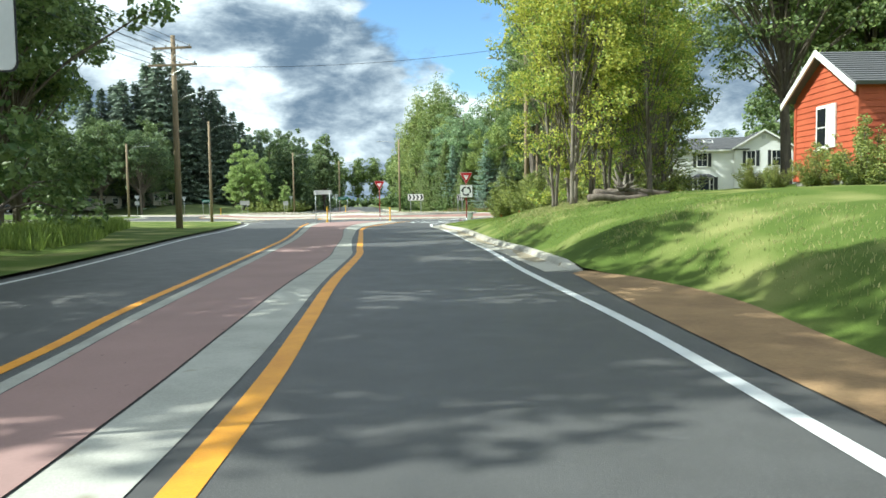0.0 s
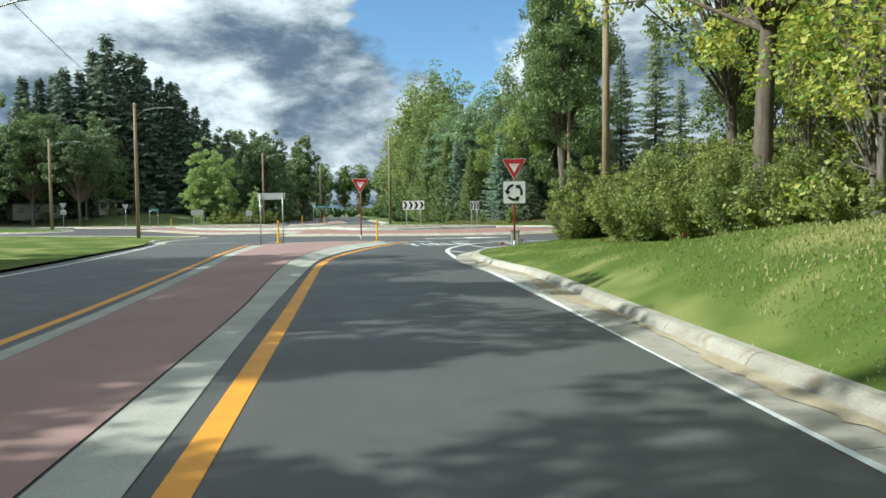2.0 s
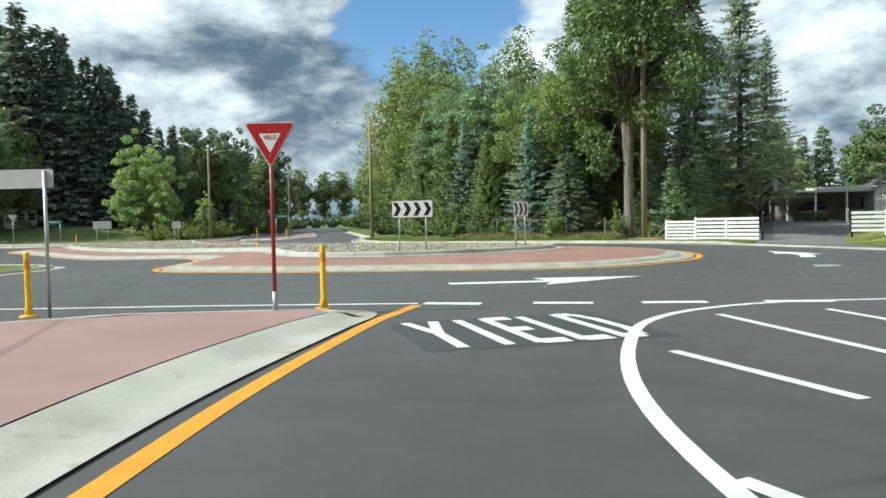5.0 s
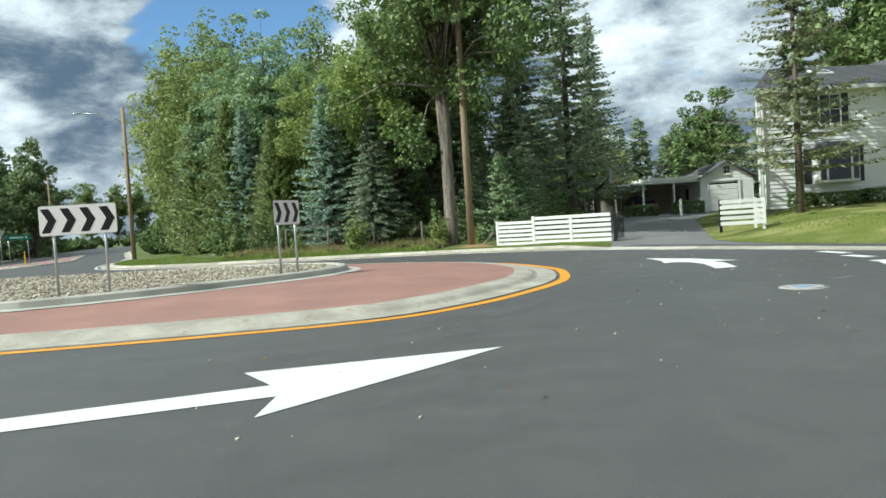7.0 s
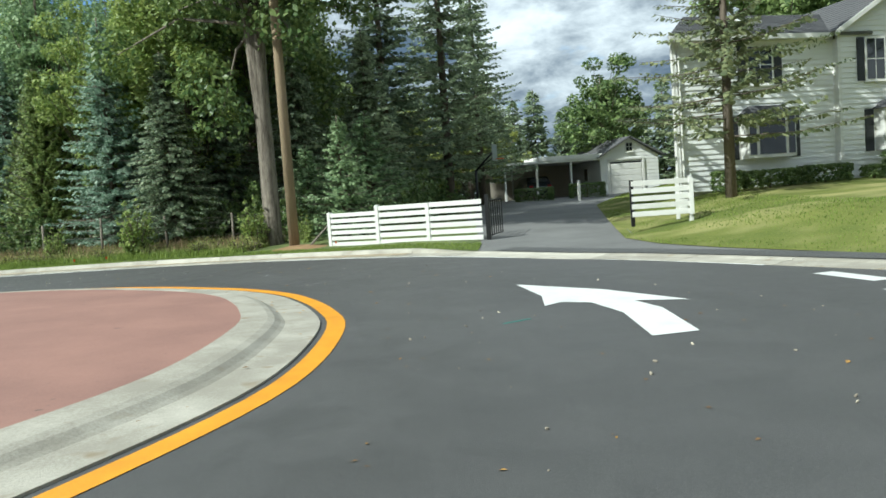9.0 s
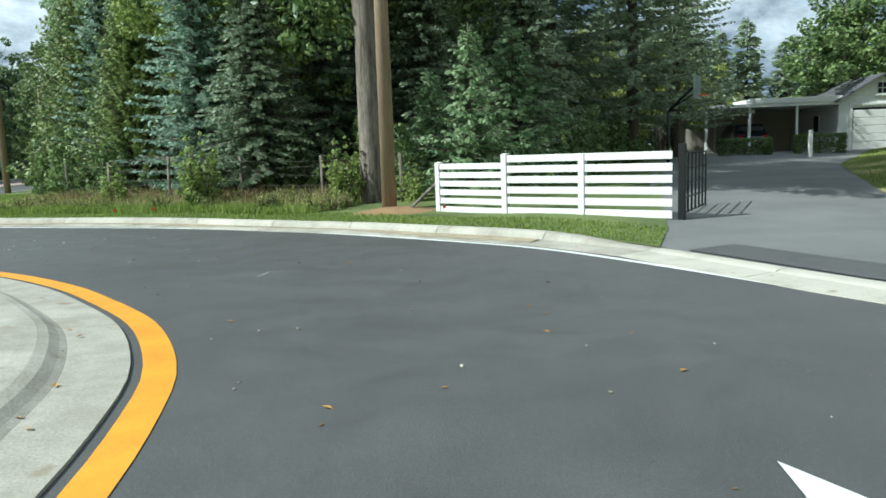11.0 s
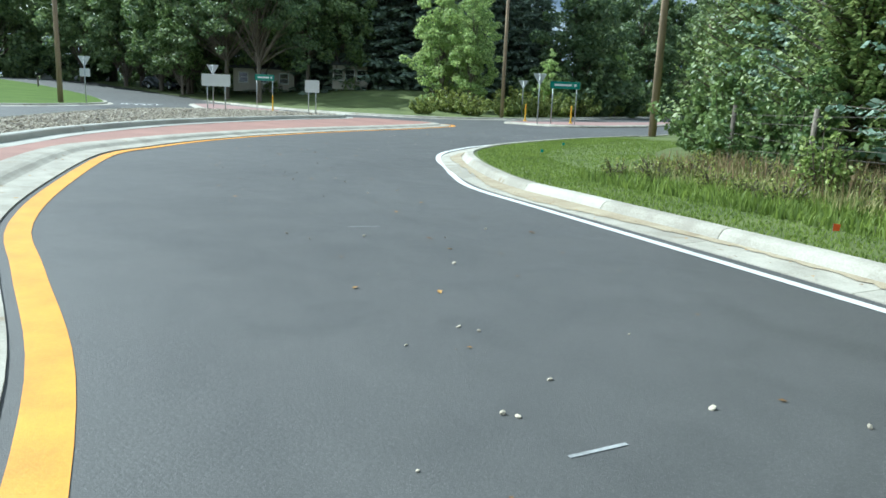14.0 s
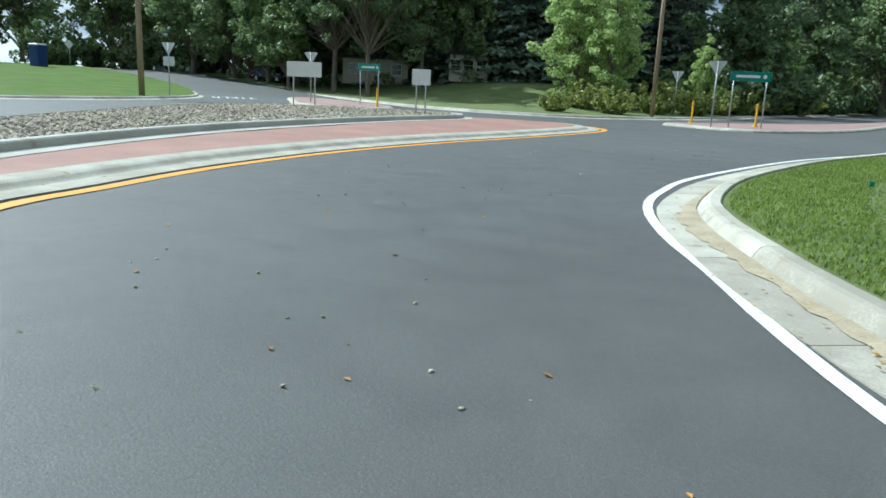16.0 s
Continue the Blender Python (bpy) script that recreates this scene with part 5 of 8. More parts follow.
settle(broadleaf("shade_tree", 113, 19, LEAF_SHADE, BARK, "dark shaded broadleaf tree in a dense belt", 12000, 0.28, 0.33, 0.03, 0.3, 150, 1, 0.8, 0.0, 0.6, 0.08, (0.035, 0.07)),
       [(-66, 126.5, 0.95), (-72, 129.5, 1.0), (-60.5, 131.5, 0.9), (-51.5, 135, 0.8), (-80.92, 136.93, 1.0), (-88.74, 126.32, 1.0), (-96.59, 134.93, 1.1), (-104.35, 122.51, 1.05), (-112.27, 130.74, 1.1), (-73.78, 159.24, 1.0), (-85.13, 149.32, 1.1), (-61.93, 164.32, 1.0), (-52.34, 169.74, 1.0), (-98.68, 149.43, 1.1), (-117.96, 115.23, 1.0), (-123.85, 104.28, 1.05), (-128, 97, 1.0), (-116, 107, 1.05), (-112, 101, 0.95), (-119.85, 80.73, 1.0), (-39.05, 172.96, 0.9),
        (-103.88, 74.87, 1.0), (-93.84, 70.03, 0.95), (-33.19, 169.03, 0.85), (-28.39, 179.21, 0.95), (-38.19, 190.88, 1.0), (-46.21, 185.82, 1.0), (-34.38, 206.57, 1.0), (-83.83, 72.38, 0.9), (-112.40, 145.34, 1.1), (-66.85, 130.15, 0.75), (-30.13, 146.50, 0.7), (-76.78, 125.24, 0.8), (-92.72, 141.14, 1.0), (-42.96, 148.48, 0.85), (-57.83, 139.10, 0.8)], zf, "dark belt of trees")


# undergrowth that closes the belts
rng_t = random.Random(77)
under = [(x + rng_t.uniform(-2.5, 2.5), y + rng_t.uniform(-2, 2), rng_t.uniform(0.7, 1.15)) for x, y in
         [(-30 - 5.2 * k, 146 + 0.5 * k) for k in range(17)] + [(-36 - 6 * k, 155 - 0.2 * k) for k in range(15)] + [(-27.5 - k * 0.6, 140 + 6 * k) for k in range(11)] + [(-90 - 6 * k, 128 - 1.4 * k) for k in range(7)] + [(-100 - 3 * k, 112 - 7 * k) for k in range(8)]]
settle(shrub("thicket", 91, 5.2, LEAF_SHADE, "tall dark thicket of bushes under the trees", 4200, 0.28, 3.4), under, zf, "thickets under the trees")
north = [(-2.5 - 0.122 * (y - 118), y, 1.2 + 0.25 * math.sin(y)) for y in range(119, 330, 7)] + [(-31 - 0.085 * (y - 165), y, 1.2 + 0.25 * math.cos(y)) for y in range(166, 330, 9)] + [(-60 + 6.5 * k, 331 + 3 * math.sin(k), 1.8) for k in range(10)]
settle(shrub("roadside_thicket", 95, 2.6, LEAF_DARK, "leafy green thicket beside the north road", 2600, 0.2, 2.4), north, lambda x, y: float(terrain(x, y)) + 0.05, "thickets by the north road")
settle(shrub("kerb_bush", 92, 1.9, LEAF_SHRUB, "low olive bush behind the far kerb", 4000, 0.10, 1.6),
       [(-29.5, 121.5, 0.8), (-27.6, 125, 1.0), (-27.2, 129, 0.9), (-31.5, 127, 1.2), (-26.6, 133, 1.1), (-27.2, 137.5, 1.2), (-27.0, 142, 1.3), (-27.6, 147, 1.4), (-28.2, 152.5, 1.4), (-29, 158, 1.5), (-30.5, 135, 1.5), (-31, 142, 1.6)], zf, "bushes behind the far kerb")
settle(shrub("undergrowth", 93, 2.6, LEAF_DARK, "dark leafy undergrowth in the wood", 7000, 0.085, 2.0),
       [(8.6, 89.4, 0.7), (11.8, 88.2, 0.7), (2.6, 92.2, 0.7), (14.6, 86.4, 0.5), (17.5, 90.0, 0.9), (20.5, 95.5, 0.9), (-3.4, 113, 0.8), (-5.2, 119, 1.0), (10.5, 90.0, 0.9), (19.5, 101, 1.2), (22.5, 104, 1.2), (0.4, 95.4, 0.9)], zn, "undergrowth of the wood")


# ---- things ----
def post(parent, x, y, z0, z1, r=0.03, mat=GALV, name="post", sides=8, label=""):
    return smooth(part(name, a_tube([(x, y, z0), (x, y, z1)], r, sides), mat, parent, label))


def letters(parent, text, size, x, z, mat, y=-0.012, name="lettering", flat=False):
    cu = bpy.data.curves.new(name, "FONT")
    cu.body, cu.size, cu.align_x, cu.align_y, cu.extrude = text, size, "CENTER", "CENTER", 0.001
    tmp = bpy.data.objects.new(name, cu)
    scene.collection.objects.link(tmp)
    dg = bpy.context.evaluated_depsgraph_get()
    me = bpy.data.meshes.new_from_object(tmp.evaluated_get(dg))
    bpy.data.objects.remove(tmp)
    me.transform(Matrix.Translation((x, y, z)) @ (Matrix.Identity(4) if flat else pose(0, 0, 0, 90, 0, 0)))
    me.materials.clear()
    return part(name, me, mat, parent)


def triangle(w, r):
    """A triangle on its point, with rounded corners; its top edge at z = 0."""
    h = w * 0.866
    out = []
    for (cx, cz), a0 in (((w / 2 - r * 1.73, -r), -30), ((-w / 2 + r * 1.73, -r), 90), ((0, -h + 2 * r), 210)):
        for k in range(6):
            a = radians(a0 + 120 * k / 5)
            out.append((cx + r * math.cos(a), cz + r * math.sin(a)))
    return out


def yield_sign(x, y, z, rz, w, top, red=True, lower=None, label="red and white yield sign on a red post", text=True):
    root = thing("yield_sign", label, "traffic sign", "yield signs", (x, y, z), rz)
    post(root, 0, 0.03, -0.2, top - 0.04, 0.032, POST_RED if red else GALV)
    if red:
        smooth(part("sleeve", a_tube([(0, 0.03, -0.1), (0, 0.03, 0.3)], 0.04, 8), GALV, root, "bare galvanised post foot"))
    board = part("board", plate([(a, b + top) for a, b in triangle(w, 0.04)], 0.004), ALU, root)
    part("border", plate([(a, b + top - 0.008) for a, b in triangle(w - 0.03, 0.035)], 0.002), SIGN_WHITE, root).location = (0, -0.003, 0)
    f = part("face", plate([(a, b + top - 0.014) for a, b in triangle(w - 0.055, 0.03)], 0.002), SIGN_RED, root)
    f.location = (0, -0.006, 0)
    c = part("centre", plate([(a, b + top - w * 0.21) for a, b in triangle(w * 0.42, 0.008)], 0.002), SIGN_WHITE, root)
    c.location = (0, -0.009, 0)
    if text:
        letters(root, "YIELD", w * 0.10, 0, top - w * 0.285, SIGN_RED, -0.0115)
    for zz in (0.12, w * 0.62):
        part("bolt", a_tube([(0, -0.014, top - zz), (0, -0.002, top - zz)], 0.012, 6), GALV, root)
    if lower == "roundabout":
        s, zc = w * 0.93, top - w * 0.866 - w * 0.50
        part("plate", plate([(a, b + zc) for a, b in round_rect(s, s, 0.05)], 0.004), SIGN_BLACK, root, "black-edged square plate")
        q = part("plate_face", plate([(a, b + zc) for a, b in round_rect(s - 0.03, s - 0.03, 0.04)], 0.002), SIGN_WHITE, root)
        q.location = (0, -0.003, 0)
        for k in range(3):
            bm = bmesh.new()
            ro, ri = s * 0.37, s * 0.26
            a0 = radians(120 * k + 96)
            seg = 10
            va, vb = [], []
            for i in range(seg + 1):
                a = a0 + radians(72) * i / seg
                va.append(bm.verts.new((ro * math.cos(a), 0, ro * math.sin(a))))
                vb.append(bm.verts.new((ri * math.cos(a), 0, ri * math.sin(a))))
            for i in range(seg):
                bm.faces.new((va[i], vb[i], vb[i + 1], va[i + 1]))
            a1 = a0 + radians(72)
            tip = a1 + radians(34)
            bm.faces.new([bm.verts.new((rr * math.cos(aa), 0, rr * math.sin(aa))) for rr, aa in ((s * 0.45, a1), (s * 0.18, a1), ((ro + ri) / 2, tip))])
            bmesh.ops.translate(bm, vec=(0, -0.0075, zc), verts=bm.verts)
            part("arrow", bm, SIGN_BLACK, root)
    if lower == "blank":
        s, zc = w * 0.8, top - w * 0.866 - w * 0.40
        part("plate", plate([(a, b + zc) for a, b in round_rect(s, s * 0.8, 0.04)], 0.004), ALU, root)
    return root


def chevron_board(x, y, z, rz, n, w, h, top, label):
    root = thing("chevron_sign", label, "traffic sign", "chevron boards", (x, y, z), rz)
    for sx in (-w * 0.33, w * 0.33):
        post(root, sx, 0.035, -0.2, top - 0.05, 0.028, GALV)
    part("board", plate([(a, b + top - h / 2) for a, b in round_rect(w, h, 0.05)], 0.004), ALU, root)
    q = part("face", plate([(a, b + top - h / 2) for a, b in round_rect(w - 0.015, h - 0.015, 0.045)], 0.002), SIGN_WHITE, root)
    q.location = (0, -0.003, 0)
    pitch = w / n
    for k in range(n):
        cx = -w / 2 + pitch * (k + 0.5)
        t, hh, d = pitch * 0.44, h * 0.40, pitch * 0.36
        pts = [(-t * 0.5 - d * 0.5, hh), (t * 0.5 - d * 0.5, hh), (t * 0.5 + d * 0.5, 0), (t * 0.5 - d * 0.5, -hh), (-t * 0.5 - d * 0.5, -hh), (-t * 0.5 + d * 0.5, 0)]
        bm = bmesh.new()
        v = [bm.verts.new((cx + a, -0.0065, top - h / 2 + b)) for a, b in pts]
        bm.faces.new((v[0], v[5], v[2], v[1]))
        bm.faces.new((v[5], v[4], v[3], v[2]))
        part("chevron", bm, SIGN_BLACK, root)
    return root


def bollard(x, y, z, h=1.0):
    root = thing("bollard", "yellow plastic flexible post on a round base", "bollard", "yellow posts", (x, y, z))
    smooth(part("tube", a_tube([(0, 0, 0.02), (0, 0, 0.12), (0, 0, 0.16), (0, 0, h - 0.03), (0, 0, h)], [0.065, 0.06, 0.045, 0.045, 0.035], 12), BOLLARD, root))
    smooth(part("base", a_tube([(0, 0, -0.01), (0, 0, 0.015), (0, 0, 0.035)], [0.14, 0.135, 0.07], 14), BOLLARD, root))
    part("band", a_tube([(0, 0, h - 0.26), (0, 0, h - 0.12)], 0.0475, 12), YELLOW, root, "amber reflective band")
    return root


yield_sign(1.44, 43.58, 0.15, -3, 0.80, 2.95, True, "roundabout", "red yield sign over a square roundabout plate, red post")
yield_sign(-4.47, 53.47, 0.10, -3, 0.80, 2.86, True, None, "red and white yield sign on a red post in a median")
bollard(-3.76, 53.73, 0.09)
bollard(-8.32, 53.82, 0.07)
chevron_board(-2.39, 68.13, float(gravel_h(np.array([-2.39]), np.array([68.13]))[0]), -6, 4, 1.42, 0.58, 1.78, "black and white four-chevron board on two steel posts")
chevron_board(1.75, 70.36, float(gravel_h(np.array([1.75]), np.array([70.36]))[0]), 46, 3, 0.92, 0.58, 1.74, "black and white three-chevron board turned to the side")


def light_pole(x, y, z, h, arm_dir, arm=2.4, r=0.13, label="weathered wooden street-light pole with a curved lamp arm", mat=POLE_WOOD, lamp_h=None):
    root = thing("street_lamp", label, "street lamp", "street lamps", (x, y, z))
    smooth(part("pole", a_tube([(0, 0, -0.3), (0, 0, h * 0.5), (0, 0, h)], [r, r * 0.88, r * 0.72], 12), mat, root))
    L = lamp_h or h - 0.5
    dx, dy = math.cos(radians(arm_dir)), math.sin(radians(arm_dir))
    pts = [(dx * r, dy * r, L - 0.5), (dx * arm * 0.3, dy * arm * 0.3, L - 0.05), (dx * arm * 0.65, dy * arm * 0.65, L + 0.15), (dx * arm, dy * arm, L + 0.2)]
    smooth(part("arm", a_tube(pts, 0.03, 6), GALV, root, "thin steel lamp arm"))
    bm = bmesh.new()
    tube(bm, [(0, 0, 0), (0.12, 0, 0.02), (0.45, 0, 0.0), (0.6, 0, -0.02)], [0.05, 0.09, 0.11, 0.05], 8)
    bmesh.ops.scale(bm, vec=(1, 1, 0.55), verts=bm.verts)
    hd = part("lamp_head", bm, GALV, root)
    hd.matrix_local = pose(dx * arm, dy * arm, L + 0.2, 0, 0, arm_dir)
    return root


light_pole(-24.17, 77.98, float(lawn_w_height(np.array([-24.17]), np.array([77.98]))[0]), 10.5, 15, 2.3, 0.15, "wooden street-light pole on the grass, lamp arm over the road")
light_pole(10.82, 84.12, 0.14, 12.8, 200, 2.4, 0.17, "pale new wooden street-light pole beside the kerb")
light_pole(-6.05, 107.24, 0.12, 10.4, 175, 2.6, 0.16, "dark wooden street-light pole on the grass verge")
light_pole(5.5, 48.1, 0.5, 10.4, 170, 1.9, 0.16, "tall wooden street-light pole standing in shrubs")
light_pole(-42.71, 101.40, float(flat_w(-42.71, 101.40)) - 0.05, 10.0, 20, 2.4, 0.17, "dark wooden street-light pole at the wedge tip")
light_pole(-24.82, 124.88, 0.0, 10.0, 0, 2.3, 0.14, "grey wooden street-light pole by the far kerb")
light_pole(-21.82, 158.99, 0.0, 10.4, 0, 2.2, 0.14, "distant wooden street-light pole")


# ---- road lettering, arrows, dashes ----
def flat_shape(name, pts, mat, label, z=0.007, group=""):
    bm = bmesh.new()
    f = bm.faces.new([bm.verts.new((x, y, float(terrain(x, y)) + z)) for x, y in pts])
    bmesh.ops.recalc_face_normals(bm, faces=[f])
    if f.normal.z < 0:
        f.normal_flip()
    bmesh.ops.triangulate(bm, faces=bm.faces)
    return tagged(part(name, bm, mat), label, "road marking", group, "structure")


# straight arrow with one broad barbed head in the circulating lane
flat_shape("lane_arrow", [(-1.55, 58.55), (-1.60, 59.03), (0.68, 59.10), (0.46, 59.86), (3.11, 59.68), (0.50, 57.98), (0.70, 58.62)], WHITE, "white painted lane arrow with barbed head")
# arrow that bends to the left further on
flat_shape("lane_arrow", [(11.28, 70.33), (11.79, 68.78), (11.92, 67.23), (11.45, 67.66), (11.33, 67.01), (10.7, 65.73), (10.23, 65.83), (10.83, 67.06), (11.01, 67.93), (10.79, 68.26), (10.48, 68.15), (10.89, 68.91)], WHITE, "white painted arrow bending along the lane")
for a, b in (((-2.18, 54.91), (-1.21, 54.64)), ((-0.34, 54.58), (0.63, 54.35)), ((1.42, 54.26), (2.46, 54.11)), ((3.37, 53.98), (4.40, 53.82)), ((5.32, 53.75), (6.35, 53.69))):
    a, b = np.array(a), np.array(b)
    n = np.array([-(b - a)[1], (b - a)[0]]) / np.linalg.norm(b - a) * 0.16
    flat_shape("yield_dash", [a + n, b + n, b - n, a - n], WHITE, "white painted dash of the yield line", group="yield line dashes")
for a, b in (((14.65, 67.67), (14.43, 66.60)), ((13.90, 66.10), (13.74, 65.24)), ((13.13, 64.54), (12.88, 63.83))):
    a, b = np.array(a), np.array(b)
    n = np.array([-(b - a)[1], (b - a)[0]]) / np.linalg.norm(b - a) * 0.16
    flat_shape("yield_dash", [a + n, b + n, b - n, a - n], WHITE, "white painted dash of the yield line", group="yield line dashes")
paint("white_line", curve([(-15.82, 56.90), (-10.13, 55.76), (-5.49, 55.29), (-2.29, 54.91)]), 0.15, WHITE, "white painted line before the median end")
paint("white_line", curve([(12.93, 64.2), (12.2, 63.23), (11.62, 62.4), (11.5, 61.5), (12.4, 60.75), (15.0, 60.3), (20.70, 59.40), (30.75, 57.85)]), 0.14, WHITE, "white painted line round the east median")
for a, b in (((0.37, 49.80), (1.07, 47.59)), ((-0.61, 45.99), (-0.10, 44.85)), ((2.01, 52.56), (2.46, 49.15)), ((3.76, 52.84), (4.09, 49.62))):
    a, b = np.array(a), np.array(b)
    n = np.array([-(b - a)[1], (b - a)[0]]) / np.linalg.norm(b - a) * 0.07
    flat_shape("hatch_bar", [a + n, b + n, b - n, a - n], WHITE, "white painted hatch bar beside the kerb nose", group="hatch bars")


def road_word(x, y, rz, w, h, z=0.0):
    """The stencilled word of the yield line, stretched along the lane, on a darker sealed patch."""
    root = thing("road_word", "white stencilled word YIELD on a dark sealed patch", "road marking", at=(x, y, z), rz=rz, kind="structure")
    bm = bmesh.new()
    bm.faces.new([bm.verts.new(p) for p in ((-w * 0.56, -h * 0.56, 0.004), (w * 0.56, -h * 0.56, 0.004), (w * 0.56, h * 0.56, 0.004), (-w * 0.56, h * 0.56, 0.004))])
    part("patch", bm, TRACK, root)
    lw, st = w / 5 * 0.74, 0.15
    glyphs = {
        "Y": [((-1, 1), (0, 0)), ((1, 1), (0, 0)), ((0, 0), (0, -1))],
        "I": [((0, 1), (0, -1))],
        "E": [((-0.8, 1), (-0.8, -1)), ((-0.8, 0.92), (1, 0.92)), ((-0.8, 0), (0.7, 0)), ((-0.8, -0.92), (1, -0.92))],
        "L": [((-0.8, 1), (-0.8, -1)), ((-0.8, -0.92), (1, -0.92))],
        "D": [((-0.8, 1), (-0.8, -1)), ((-0.8, 0.92), (0.4, 0.92)), ((-0.8, -0.92), (0.4, -0.92)), ((0.35, 0.92), (0.85, 0.4)), ((0.85, 0.45), (0.85, -0.45)), ((0.85, -0.4), (0.35, -0.92))]}
    for i, ch in enumerate("YIELD"):
        cx = (i - 2) * w / 5
        bm = bmesh.new()
        for k, ((ax, ay), (bx, by)) in enumerate(glyphs[ch]):
            a = Vector((cx + ax * lw / 2, ay * h / 2, 0.008 + 0.0004 * k))
            b = Vector((cx + bx * lw / 2, by * h / 2, 0.008 + 0.0004 * k))
            d = (b - a).normalized()
            flat = abs(d.x) > 0.9
            n = Vector((-d.y, d.x, 0)) * (0.16 if flat else st / 2 / max(abs(d.y), 0.35) * max(abs(d.y), 0.75))
            bm.faces.new([bm.verts.new(q) for q in (a - n, b - n, b + n, a + n)])
        bmesh.ops.recalc_face_normals(bm, faces=bm.faces)
        for f in bm.faces:
            if f.normal.z < 0:
                f.normal_flip()
        part("letter", bm, WHITE, root)
    return root


road_word(-0.97, 51.66, 13, 2.75, 2.2)
road_word(-44.4, 107.9, -115, 2.75, 2.2, float(terrain(-44.4, 107.9)) + 0.02)


def manhole(x, y):
    root = thing("manhole_cover", "pale round manhole cover with blue spray mark", "manhole", at=(x, y, 0.004))
    smooth(part("ring", a_tube([(0, 0, -0.05), (0, 0, 0.006)], 0.36, 28), PALE_CONCRETE, root))
    part("lid", a_tube([(0, 0, -0.04), (0, 0, 0.011)], 0.29, 28), CHALK, root, "pale dusty round lid")
    part("spray_mark", a_box(-0.12, -0.04, 0.011, 0.14, 0.04, 0.013, bevel=0.001), BLUE_SPRAY, root, "bright blue spray paint mark")


manhole(8.85, 61.78)
for x, y, a, L, m in ((9.72, 67.48, 8, 0.55, TEAL), (8.60, 76.65, 70, 0.5, CHALK), (4.46, 81.01, 65, 0.45, CHALK), (7.14, 79.68, 60, 0.5, CHALK), (0.24, 84.03, 55, 0.5, CHALK), (6.19, 81.93, 60, 0.4, CHALK), (-2.10, 58.57, 20, 0.4, CHALK), (10.30, 62.46, 5, 0.9, CHALK)):
    ob = part("spray_line", a_box(-L / 3, -0.011, 0.0, L / 3, 0.011, 0.003), m)
    ob.matrix_world = pose(x, y, float(terrain(x, y)) + 0.001, 0, 0, a)
    tagged(ob, "short surveyor's spray line on the asphalt", "spray mark", "survey marks")


# ---- roadside things ----
def flag(x, y, z, mat, h=0.28, label="small orange marker flag on a wire in grass"):
    root = thing("marker_flag", label, "flag", "marker flags", (x, y, z))
    root.scale = (0.65, 0.65, 0.65)
    part("wire", a_tube([(0, 0, -0.05), (0, 0, h)], 0.004, 4), GALV, root)
    bm = bmesh.new()
    v = [bm.verts.new(p) for p in ((0, 0, h), (0.10, 0.02, h - 0.01), (0.09, 0.03, h - 0.11), (0, 0, h - 0.12), (0, 0.012, h), (0.10, 0.034, h - 0.01), (0.09, 0.044, h - 0.11), (0, 0.012, h - 0.12))]
    for q in ((0, 3, 2, 1), (4, 5, 6, 7), (0, 1, 5, 4), (1, 2, 6, 5), (2, 3, 7, 6), (3, 0, 4, 7)):
        bm.faces.new([v[i] for i in q])
    part("flag", bm, mat, root)


for x, y in ((3.02, 38.20), (1.04, 43.94), (1.74, 44.34), (1.19, 44.84), (3.44, 33.37), (4.27, 86.68), (5.21, 86.51), (11.85, 82.95)):
    flag(x, y, float((lawn_s_height if y < 60 else lawn_ne_height)(np.array([x]), np.array([y]))[0]), ORANGE)
for x, y in ((-4.01, 96.10), (-2.93, 93.12)):
    flag(x, y, 0.14, TEAL, 0.25, "small teal marker flag on a wire in grass")


def utility_box(x, y, z):
    root = thing("utility_box", "pale green metal utility pedestal with a dark cap", "utility box", at=(x, y, z), rz=-10)
    part("body", a_box(-0.14, -0.14, -0.1, 0.14, 0.14, 0.52, bevel=0.02), UTIL_GREEN, root)
    part("cap", a_box(-0.16, -0.16, 0.50, 0.16, 0.16, 0.60, bevel=0.02), UTIL_GREEN, root)
    part("lid_edge", a_box(-0.165, -0.165, 0.56, 0.165, 0.165, 0.585, bevel=0.004), BLACK_METAL, root, "dark rim")


utility_box(1.75, 46.12, 0.13)


def guide_sign(x, y, z, rz, w, h, top, face, label, back=False, gap=0.8):
    """A board on two posts; writing as plain bars."""
    root = thing("guide_sign", label, "road sign", "two-post signs", (x, y, z), rz)
    for sx in (-w * gap / 2, w * gap / 2):
        post(root, sx, 0.03, -0.2, top - 0.03, 0.028, GALV)
    part("board", plate([(a, b + top - h / 2) for a, b in round_rect(w, h, 0.03)], 0.005), ALU, root)
    if not back:
        q = part("face", plate([(a, b + top - h / 2) for a, b in round_rect(w - 0.01, h - 0.01, 0.03)], 0.002), face, root)
        q.location = (0, -0.003, 0)
        part("writing_bar", a_box(-w * 0.36, -0.0065, top - h * 0.62, w * 0.22, -0.004, top - h * 0.36), SIGN_WHITE, root)
        part("arrow_bar", a_box(w * 0.30, -0.0065, top - h * 0.66, w * 0.38, -0.004, top - h * 0.32), SIGN_WHITE, root)
    return root


